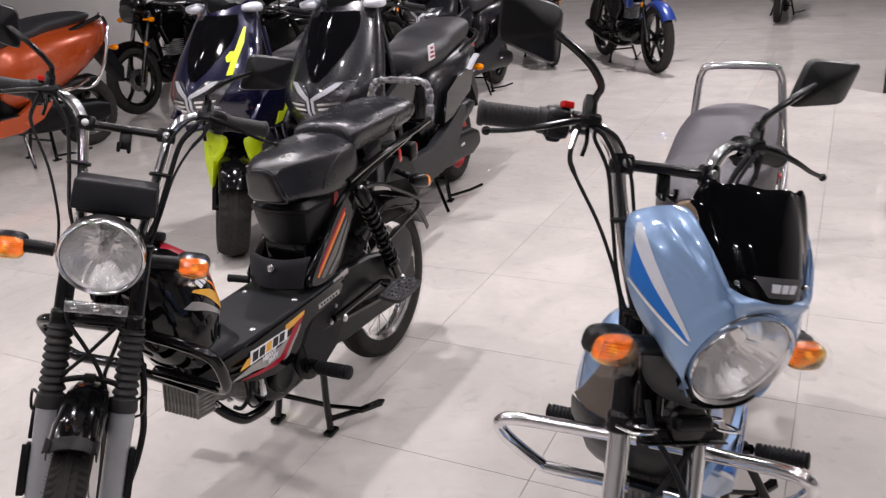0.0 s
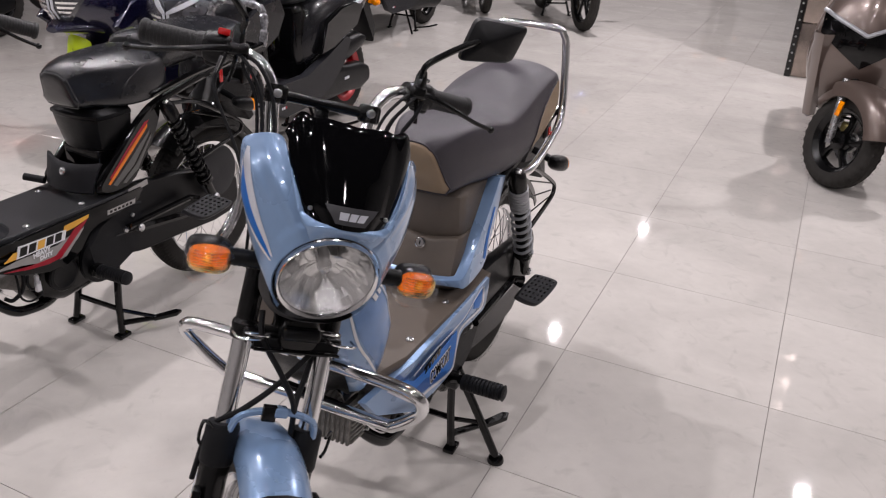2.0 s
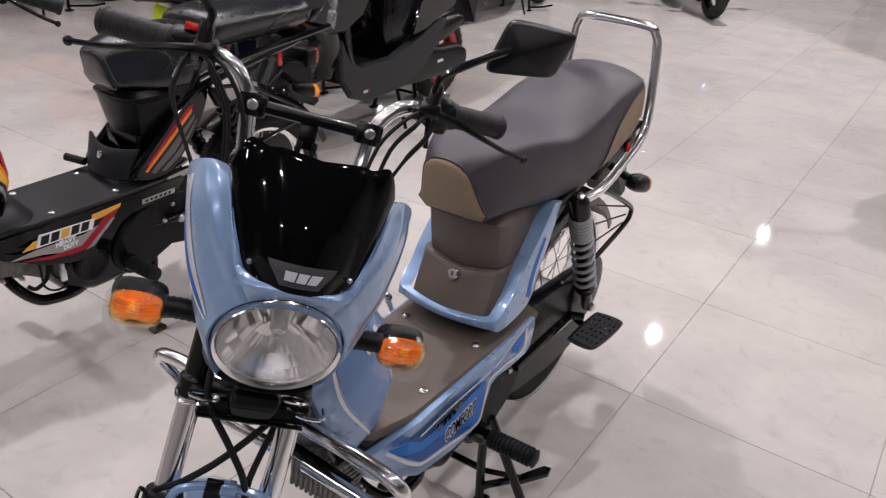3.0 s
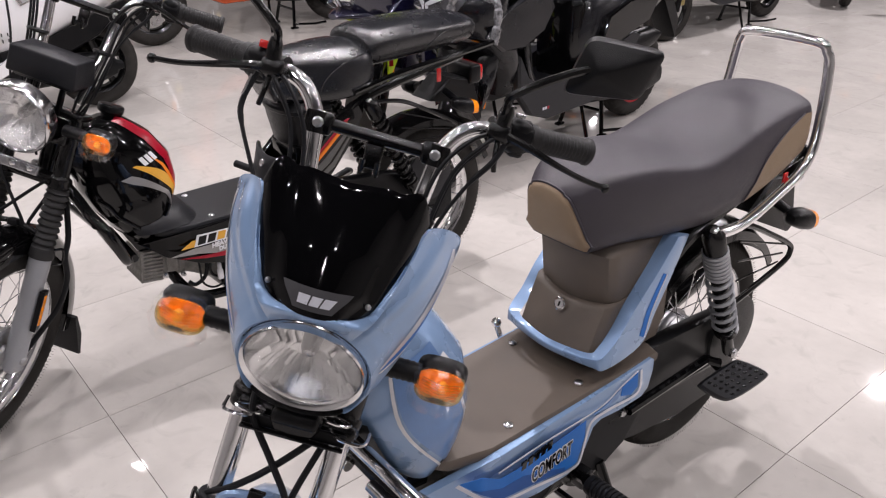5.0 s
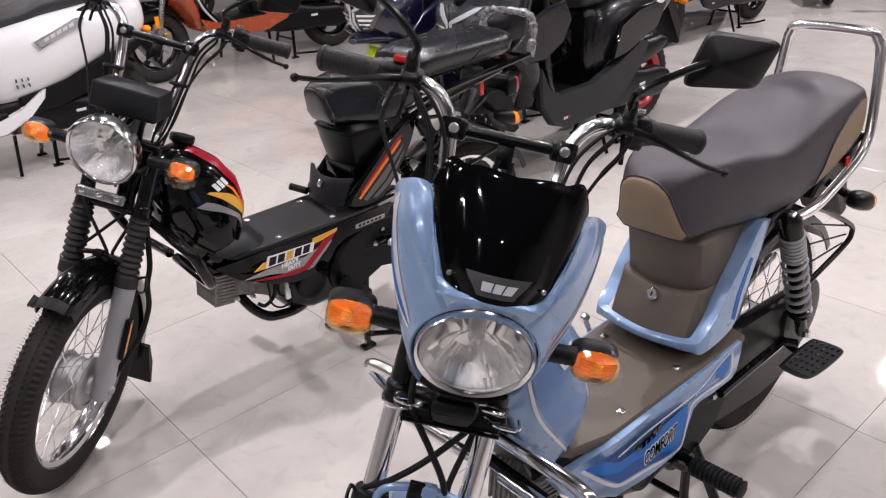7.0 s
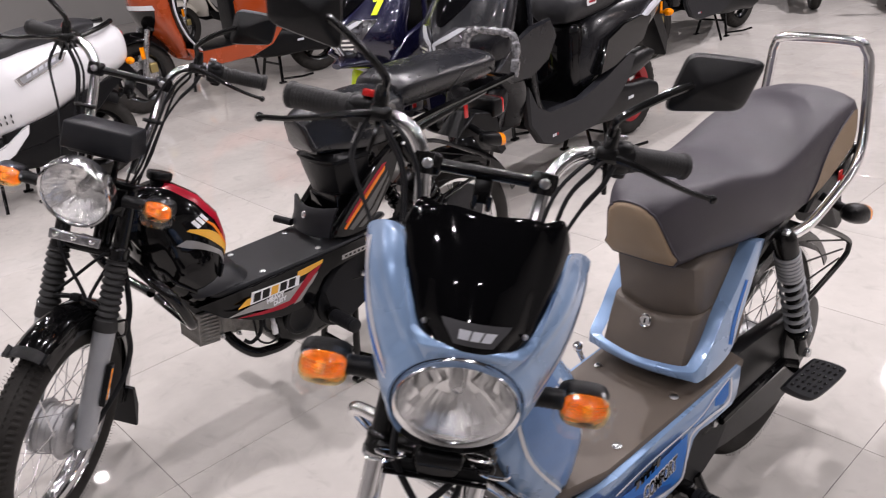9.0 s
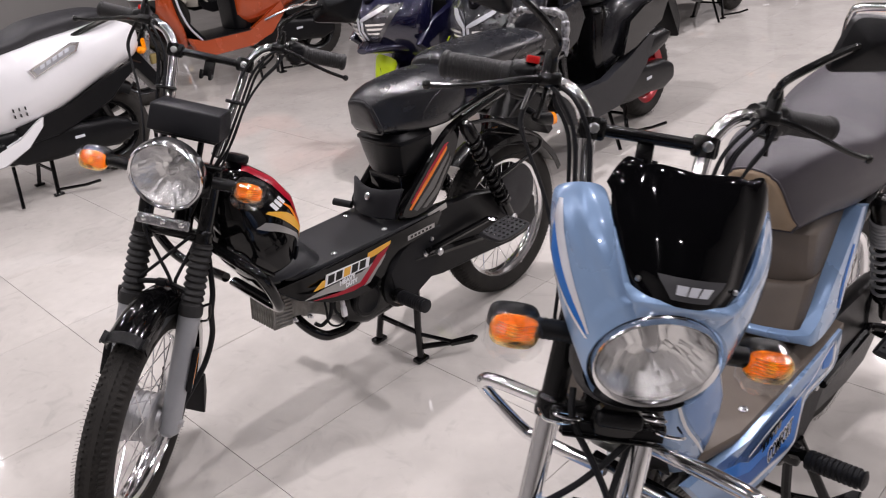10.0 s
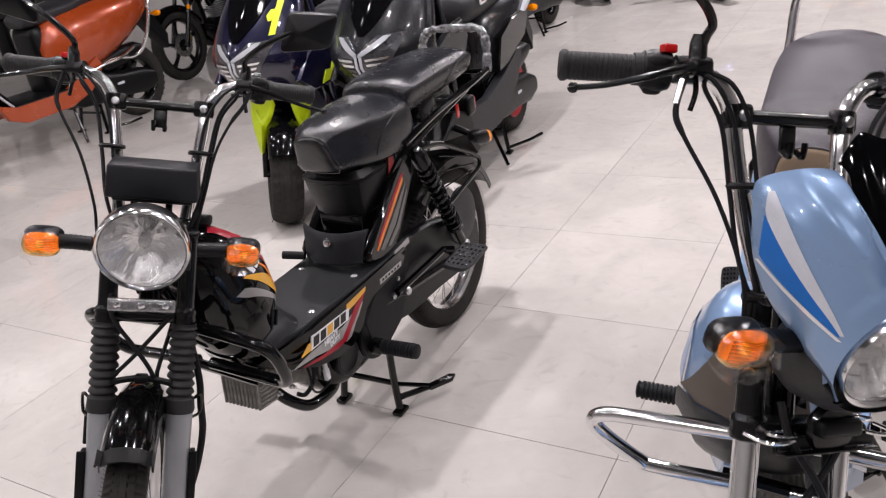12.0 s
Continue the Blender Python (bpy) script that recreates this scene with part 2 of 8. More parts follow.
def tile_material():
    """Polished beige tile: body clouded for soft shadows and smudges, smeared polish, each tile a shade of its own."""
    m = bpy.data.materials.new("polished_tile")
    m.use_nodes = True
    nt = m.node_tree
    b = nt.nodes["Principled BSDF"]
    geo, info = nt.nodes.new("ShaderNodeNewGeometry"), nt.nodes.new("ShaderNodeObjectInfo")

    def cloud(scale, detail, dist=0.0):
        n = nt.nodes.new("ShaderNodeTexNoise")
        n.inputs["Scale"].default_value, n.inputs["Detail"].default_value, n.inputs["Distortion"].default_value = scale, detail, dist
        nt.links.new(geo.outputs["Position"], n.inputs["Vector"])
        return n.outputs["Fac"]

    def ranged(src, a, z, lo, hi):
        r = nt.nodes.new("ShaderNodeMapRange")
        for k, v in (("From Min", a), ("From Max", z), ("To Min", lo), ("To Max", hi)):
            r.inputs[k].default_value = v
        nt.links.new(src, r.inputs["Value"])
        return r.outputs[0]

    def times(a, z):
        n = nt.nodes.new("ShaderNodeMath")
        n.operation = "MULTIPLY"
        nt.links.new(a, n.inputs[0])
        nt.links.new(z, n.inputs[1])
        return n.outputs[0]
    # broad clouding puts soft floor shadows, besides smudges, into the colour
    tone = times(times(ranged(cloud(2.2, 5, 1.2), 0.3, 0.7, 0.91, 1.07), ranged(cloud(24, 4), 0.3, 0.7, 0.97, 1.02)), ranged(info.outputs["Random"], 0, 1, 0.96, 1.03))
    scuff = times(ranged(cloud(7, 8, 2.5), 0.57, 0.72, 1.0, 0.90), ranged(cloud(30, 5, 3.0), 0.66, 0.76, 1.0, 0.90))
    tone = times(tone, scuff)
    col = nt.nodes.new("ShaderNodeVectorMath")
    col.operation = "SCALE"
    col.inputs[0].default_value = (0.549, 0.521, 0.490)
    nt.links.new(tone, col.inputs["Scale"])
    nt.links.new(col.outputs[0], b.inputs["Base Color"])
    nt.links.new(times(ranged(cloud(0.9, 3, 0.8), 0.35, 0.65, 0.020, 0.042), ranged(cloud(9, 6, 1.5), 0.3, 0.7, 0.8, 1.5)), b.inputs["Roughness"])
    b.inputs["Specular IOR Level"].default_value = 0.24
    return m


M_TILE = tile_material()
M_GROUT = surface("grey_grout", (0.31, 0.285, 0.265), 0.8)
M_WALL = surface("light_grey_wall_paint", (0.42, 0.41, 0.40), 0.6, 0, 0, 0.04, 3, 200, 0.2)
M_CEIL = surface("dark_grey_ceiling_paint", (0.05, 0.05, 0.055), 0.8, 0, 0, 0.1, 3)
M_GLOW = surface("lamp_diffuser", (1.0, 0.97, 0.92), 0.5, emit=14.0)
X0, X1, Y0, Y1, T = -9.6, 6.6, -5.4, 13.2, 0.6
structure("floor", Geo().box(((X0 + X1) / 2, (Y0 + Y1) / 2, -0.06), (X1 - X0, Y1 - Y0, 0.112), 0.002), M_GROUT, "grey grout bed under the polished tile floor", "floor")
structure("ceiling", Geo().box(((X0 + X1) / 2, (Y0 + Y1) / 2, CEILING + 0.1), (X1 - X0 + 0.4, Y1 - Y0 + 0.4, 0.2), 0.002), M_CEIL, "plain dark grey painted showroom ceiling", "ceiling")
structure("wall_north", Geo().box(((X0 + X1) / 2, Y1 + 0.1, CEILING / 2), (X1 - X0 + 0.4, 0.2, CEILING), 0.002), M_WALL, "plain light grey painted showroom wall", "wall")
structure("wall_south", Geo().box(((X0 + X1) / 2, Y0 - 0.1, CEILING / 2), (X1 - X0 + 0.4, 0.2, CEILING), 0.002), M_WALL, "plain light grey painted showroom wall", "wall")
structure("wall_west", Geo().box((X0 - 0.1, (Y0 + Y1) / 2, CEILING / 2), (0.2, Y1 - Y0, CEILING), 0.002), M_WALL, "plain light grey painted showroom wall", "wall")
structure("wall_east", Geo().box((X1 + 0.1, (Y0 + Y1) / 2, CEILING / 2), (0.2, Y1 - Y0, CEILING), 0.002), M_WALL, "plain light grey painted showroom wall", "wall")


def ceiling_lights():
    frame_me = mesh_of("frame", Geo().box((0, 0.092, 0.006), (0.208, 0.024, 0.012), 0.003).box((0, -0.092, 0.006), (0.208, 0.024, 0.012), 0.003).box((0.092, 0, 0.006), (0.024, 0.160, 0.012), 0.003).box((-0.092, 0, 0.006), (0.024, 0.160, 0.012), 0.003), M_WHITE_G)
    lens_me = mesh_of("diffuser", Geo().box((0, 0, 0.010), (0.160, 0.160, 0.006), 0.001), M_GLOW)
    for x, y, watts in LAMPS:
        t = thing("ceiling_light", pose(x, y, CEILING - 0.014), "square white ceiling panel light, switched on", "ceiling light", "ceiling lights")
        share("frame", frame_me, t, Matrix.Scale(0.66, 4))
        share("diffuser", lens_me, t, Matrix.Scale(0.66, 4))
        la = bpy.data.lights.new("ceiling_lamp", "AREA")
        la.shape, la.size, la.energy, la.color = "SQUARE", 0.088, watts * LAMP_GAIN, (1.012, 0.94, 0.978)
        ob = new("ceiling_lamp", la)
        ob.matrix_basis = pose(x, y, CEILING - 0.02)


ceiling_lights()


# ---- mopeds ----
RAKE = 25.5
HEAD = (0.0, -0.582, 0.641)


def ring_xz(y, cx, z, w, h, e=2.6, n=24):
    """A rounded-square ring across the length, at y."""
    out = []
    for j in range(n):
        a = 2 * math.pi * j / n
        c, s = math.cos(a), math.sin(a)
        out.append((cx + w * math.copysign(abs(c) ** (2 / e), c), y, z + h * math.copysign(abs(s) ** (2 / e), s)))
    return out


def tyre_geo(r, w, blocks, depth=0.0065):
    """A tyre about the x axis, of outer radius r and width w, with tread blocks and moulding hairs."""
    g = Geo()
    n = blocks * 4
    prof = [(-0.36, 0.76), (-0.46, 0.80), (-0.5, 0.86), (-0.485, 0.905), (-0.45, 0.94), (-0.40, 0.960), (-0.27, 0.985), (-0.24, 0.988), (-0.10, 0.998), (-0.07, 1.0),
            (0.07, 1.0), (0.10, 0.998), (0.24, 0.988), (0.27, 0.985), (0.40, 0.960), (0.45, 0.94), (0.485, 0.905), (0.5, 0.86), (0.46, 0.80), (0.36, 0.76)]
    rows = []
    for j in range(n):
        row = []
        for i, (u, k) in enumerate(prof):
            cut = 0
            step = (j // 2) % 2
            if i in (4, 5, 14, 15):
                cut = depth if step else 0
            elif i in (6, 7, 12, 13):
                cut = depth if (step == 0) == (i in (7, 12)) else 0
            elif i in (8, 11):
                cut = depth if step else 0
            a = 2 * math.pi * j / n
            rr = r * k - cut
            row.append((u * w, rr * math.cos(a), rr * math.sin(a)))
        rows.append(row)
    g.grid(rows, False, True)
    rnd = random.Random(blocks)
    for j in range(blocks * 2):
        a = 2 * math.pi * j / (blocks * 2)
        for u, k in ((-0.45, 0.94), (0.45, 0.94)):
            p = Vector((u * w, r * k * math.cos(a), r * k * math.sin(a)))
            q = Vector((u * w * 1.12, (r * k + 0.008) * math.cos(a), (r * k + 0.008) * math.sin(a))) + Vector((rnd.uniform(-0.002, 0.002), 0, 0))
            g.tube([p, q], 0.0005, 3)
    return g


def spoked_wheel(parent, m, name, r=0.27, w=0.066, hub_r=0.060):
    """A wire wheel about the x axis at m."""
    hub = Geo()
    turn = m @ Matrix.Rotation(radians(90), 4, "Y")
    k = hub_r
    barrel = [p for i in range(3) for p in ((k * 0.92, -0.021 + 0.015 * i), (k * 0.955, -0.0195 + 0.015 * i), (k * 0.955, -0.0150 + 0.015 * i), (k * 0.92, -0.0135 + 0.015 * i))]
    hub.lathe([(0.008, -0.095), (0.012, -0.09), (0.014, -0.052), (k * 0.45, -0.050), (k * 0.5, -0.045), (k * 0.82, -0.046), (k, -0.040), (k * 1.08, -0.034), (k * 1.08, -0.028), (k * 0.94, -0.026)] + barrel
              + [(k * 0.94, 0.026), (k * 1.08, 0.028), (k * 1.08, 0.034), (k, 0.038), (k * 0.86, 0.040), (k * 0.82, 0.036), (k * 0.5, 0.040), (k * 0.45, 0.048), (0.02, 0.052), (0.014, 0.056), (0.012, 0.09), (0.008, 0.095)], 32, turn)
    wheel = part(name, hub, M_ALU, parent, "cast alloy hub with ribbed drum brake", 25)
    g = tyre_geo(r, w * 1.06, 112, 0.0046)
    part("tyre", Geo().add([m @ v for v in g.v], g.f), M_TYRE, wheel, "black ribbed tyre", 30)
    rim = Geo()
    rr = r * 0.76
    prof = [(-0.026, rr), (-0.025, rr + 0.004), (-0.022, rr), (-0.016, rr - 0.012), (-0.006, rr - 0.016), (0.006, rr - 0.016), (0.016, rr - 0.012), (0.022, rr), (0.025, rr + 0.004), (0.026, rr), (0.014, rr - 0.004), (-0.014, rr - 0.004)]
    rim.grid([[m @ Vector((u, k * math.cos(a), k * math.sin(a))) for u, k in prof] for a in (2 * math.pi * j / 48 for j in range(48))], True, True)
    part("rim", rim, M_CHROME, wheel, "chrome wheel rim")
    sp = mesh_of("spoke", Geo().tube([(0, 0, 0), (0, 0, 1)], 0.0013, 5), M_CHROME)
    for i in range(36):
        a = 2 * math.pi * i / 36
        side = 1 if i % 2 else -1
        lean = (1 if (i // 2) % 2 else -1) * radians(46)
        p = Vector((side * 0.030, hub_r * 0.95 * math.cos(a + lean), hub_r * 0.95 * math.sin(a + lean)))
        q = Vector((side * 0.004, (rr - 0.014) * math.cos(a), (rr - 0.014) * math.sin(a)))
        p, q = m @ p, m @ q
        share("spoke", sp, wheel, along(p, q) @ Matrix.Diagonal((1, 1, (q - p).length, 1)))
    return wheel


def fender_geo(r, half, a0, a1, m, n=24, skirt=0.03):
    """A mudguard about the x axis, from angle a0 to a1 (0 is to the back, 90 is up)."""
    rows = []
    for i in range(n + 1):
        a = radians(a0 + (a1 - a0) * i / n)
        row = []
        for u, dr in ((-1.0, -skirt), (-0.97, -skirt * 0.4), (-0.82, -0.008), (-0.5, 0.003), (0, 0.007), (0.5, 0.003), (0.82, -0.008), (0.97, -skirt * 0.4), (1.0, -skirt)):
            row.append(m @ Vector((u * half, (r + dr) * math.cos(a), (r + dr) * math.sin(a))))
        rows.append(row)
    return Geo().grid(rows)


def coil(a, b, r, turns, wire, n=14):
    a, b = Vector(a), Vector(b)
    m = along(a, b)
    k = (b - a).length
    return [m @ Vector((r * math.cos(2 * math.pi * i / n), r * math.sin(2 * math.pi * i / n), k * i / (n * turns))) for i in range(int(n * turns) + 1)]


def bulb_indicator(parent, m, out, film=True):
    """A winker on its stalk; m: its frame, x outwards, -y ahead; out: +1 or -1."""
    m = m @ Matrix.Diagonal((0.88, 0.9, 0.9, 1))
    stalk = [m @ Vector((out * (0.0 + 0.0042 * i), 0, 0.002 * min(1, i / 8))) for i in range(15)]
    g = Geo().tube(stalk, [0.0125 + (0.0012 if i % 2 else 0.0) for i in range(15)], 12)
    ring = [(-0.9, 0.014), (-0.55, 0.021), (0.0, 0.0235), (0.55, 0.0225), (0.9, 0.016)]
    rows = [ring_xz(0.006 + u * 0.016, 0, 0, h * 1.55, h, 3.2, 20) for u, h in ring]
    g.grid(rows, True, False, True, m @ Matrix.Translation((out * 0.088, 0.008, 0)))
    body = part("indicator", g, M_PLASTIC, parent, "black indicator with an orange lens")
    at = m @ Matrix.Translation((out * 0.088, -0.006, 0))
    part("reflector", Geo().grid([ring_xz(y, 0, 0, w, h, 3.0, 20) for y, w, h in ((-0.001, 0.032, 0.0215), (0.004, 0.029, 0.019), (0.008, 0.018, 0.012), (0.0095, 0.004, 0.003))], True, False, True, at), M_AMBER, body, "orange reflector behind the lens")
    part("bulb", Geo().ball((out * 0.004, -0.006, 0), (0.008, 0.009, 0.008), 12, at), M_YELLOW_G, body, "yellow bulb")
    shell = ((-0.002, 0.034, 0.0235), (0.006, 0.0345, 0.0235), (0.014, 0.033, 0.022), (0.021, 0.028, 0.018), (0.025, 0.016, 0.010), (0.026, 0.003, 0.002))
    rows = [ring_xz(-y, 0, 0, w, h, 3.0, 28) for y, w, h in shell] + [ring_xz(-y + 0.002, 0, 0, w - 0.002, h - 0.002, 3.0, 28) for y, w, h in shell[-2::-1]]
    ribs = Geo()
    for i in range(7):
        ribs.tube([(-0.026, -0.0125, -0.015 + 0.005 * i), (0.0, -0.0195, -0.015 + 0.005 * i), (0.026, -0.0125, -0.015 + 0.005 * i)], 0.0016, 6, m=at)
    lens = part("lens", Geo().grid(rows, True, True, False, at), M_LENS_A, body, "orange indicator lens")
    lens.visible_shadow = False
    part("lens_ribs", ribs, M_LENS_A, lens, "moulded ribs inside the lens").visible_shadow = False
    if film:
        rnd = random.Random(int(abs(m.translation.x * 1000) + 7))
        rows = []
        for y, w, h in ((0.016, 0.036, 0.026), (0.006, 0.039, 0.028), (-0.006, 0.040, 0.029), (-0.016, 0.039, 0.028), (-0.026, 0.036, 0.025), (-0.034, 0.028, 0.018), (-0.037, 0.012, 0.008)):
            row = ring_xz(y, 0, 0, w, h, 2.6, 30)
            slack = [rnd.uniform(-0.075, 0.105) for _ in range(30)]
            rows.append([(x * (1 + slack[j]), yy + rnd.uniform(-0.003, 0.003), z * (1 + slack[j]) - (0.010 * rnd.random() + 0.004 if z < -0.008 else 0)) for j, (x, yy, z) in enumerate(row)])
        wrap = part("wrapper", Geo().grid(rows, True, False, False, at), M_FILM, body, "crumpled clear plastic wrapper", 8)
        wrap.visible_shadow = False
    return body


def round_lamp(parent, m, r, name="headlight", back=0.014, wide=1.012):
    """A round headlight about m's z axis, which looks forward."""
    body = part(name, Geo().lathe([(0.01, -0.075), (r * 0.45, -0.07), (r * 0.8, -0.05), (r * 0.98, -0.02), (r * 1.02, -0.004), (r * 0.99, -0.002)], 40, m, False), M_BLACK, parent, "round headlight with chrome ring")
    part("bezel", Geo().lathe([(r * 0.985, -back), (r * wide, -back * 0.4), (r * (wide + 0.005), -0.002), (r * wide, 0.003), (r * 0.998, 0.007), (r * 0.980, 0.006), (r * 0.955, 0.005), (r * 0.918, 0.000)], 56, m, False), M_CHROME, body, "chrome headlight ring")
    rnd = random.Random(11)

    def bowl(q, a, back2=0.0):
        rad = r * (0.14 + 0.82 * q)
        return Vector((rad * math.cos(a), rad * math.sin(a), -0.050 + 0.047 * q * q - back2))
    dish = Geo().grid([[m @ bowl(i / 8, 2 * math.pi * j / 40, 0.002) for j in range(40)] for i in range(9)], True)
    zones = ((0.0, 0.20, 14), (0.20, 0.42, 26), (0.42, 0.66, 38), (0.66, 0.84, 48), (0.84, 1.0, 56))
    for q0, q1, sect in zones:
        for j in range(sect):
            a0, a1 = 2 * math.pi * j / sect, 2 * math.pi * (j + 1) / sect
            tilt, turn, sink = rnd.uniform(-0.0022, 0.0022), rnd.uniform(-0.0013, 0.0013), rnd.uniform(-0.0006, 0.0006)
            rows2 = []
            for u in (0.0, 0.5, 1.0):
                rows2.append([m @ (bowl(lerp(q0, q1, u), lerp(a0, a1, w)) + Vector((0, 0, sink + tilt * (u - 0.5) + turn * (w - 0.5) - 0.0012 * math.sin(math.pi * u) * math.sin(math.pi * w)))) for w in (0.0, 0.5, 1.0)])
            dish.grid(rows2)
    part("reflector", dish, M_REFLECTOR, body, "faceted bright reflector", 20)
    part("bulb", Geo().lathe([(r * 0.15, -0.052), (r * 0.15, -0.03), (r * 0.10, -0.022), (r * 0.02, -0.02)], 16, m), M_STEEL, body)
    part("lens", Geo().lathe([(0.001, 0.013), (r * 0.4, 0.012), (r * 0.75, 0.008), (r * 0.94, 0.002), (r * 0.965, -0.001), (r * 0.965, -0.003), (r * 0.93, -0.002), (r * 0.75, 0.005), (r * 0.4, 0.009), (0.001, 0.010)], 40, m), M_LENS, body, "clear headlight lens").visible_shadow = False
    return body


def lever_geo(s, m):
    """Brake or clutch lever, s: side (+1 left)."""
    pts = spline([(s * 0.150, -0.022, 0.425), (s * 0.185, -0.030, 0.418), (s * 0.225, -0.030, 0.407), (s * 0.265, -0.018, 0.398), (s * 0.300, -0.008, 0.394)], 5)
    k = len(pts)
    g = Geo().tube([m @ p for p in pts], [0.0062 - 0.0024 * min(1, i / (k * 0.6)) for i in range(k)], 8)
    g.ball((0, 0, 0), 0.0066, 10, m @ Matrix.Translation((s * 0.302, -0.0075, 0.3938)))
    return g


def mirror(parent, m, s, sticker=False):
    stem = part("mirror", Geo().tube([m @ p for p in spline([(s * 0.150, -0.018, 0.435), (s * 0.148, -0.030, 0.458), (s * 0.150, -0.044, 0.472), (s * 0.180, -0.056, 0.497), (s * 0.222, -0.052, 0.524), (s * 0.240, -0.048, 0.530)], 5)], 0.0055, 8)
                .tube([m @ Vector(p) for p in ((s * 0.150, -0.018, 0.425), (s * 0.151, -0.021, 0.452), (s * 0.1515, -0.023, 0.462))], [0.011, 0.010, 0.007], 10), M_SATIN, parent, "black rear-view mirror on a bent stem")
    c = Vector((s * 0.262, -0.036, 0.537))
    ex, ez = Vector((s * 0.98, -0.14, 0.06)).normalized(), Vector((s * 0.02, -0.36, 0.93)).normalized()
    ey = ez.cross(ex).normalized()
    if ey.y > 0:
        ey = -ey
    fr = Matrix(((ex.x, ey.x, ez.x, c.x), (ex.y, ey.y, ez.y, c.y), (ex.z, ey.z, ez.z, c.z), (0, 0, 0, 1)))
    def outline(k, d, sh=0):
        out = []
        for j in range(28):
            a = 2 * math.pi * j / 28
            c0, s0 = math.cos(a), math.sin(a)
            x = 0.048 * math.copysign(abs(c0) ** 0.27, c0)
            z = 0.0365 * math.copysign(abs(s0) ** 0.27, s0)
            out.append((k * (x + 0.12 * z) + sh, d, k * (z * (1 - 1.8 * x) + 0.05 * x)))
        return out
    rows = [outline(0.96, 0.007), outline(1.0, 0.004), outline(1.0, -0.003), outline(0.93, -0.009, -0.002), outline(0.60, -0.019, -0.007), outline(0.30, -0.026, -0.012), outline(0.08, -0.029, -0.016)]
    part("mirror_shell", Geo().grid(rows, True, False, True, m @ fr @ Matrix.Diagonal((1, -1, 1, 1))), M_PLASTIC, stem, "black plastic mirror shell", 25)
    glass = outline(0.92, 0.0072)
    part("mirror_glass", Geo().grid([glass, outline(0.91, 0.0078)], True, False, True, m @ fr @ Matrix.Diagonal((1, -1, 1, 1))), M_MIRROR, stem, "mirror glass")
    if sticker:
        part("sticker", Geo().box((-0.01, -0.030, -0.012), (0.012, 0.002, 0.009), 0.001, m @ fr), M_GREEN, stem, "small green sticker")
    return stem


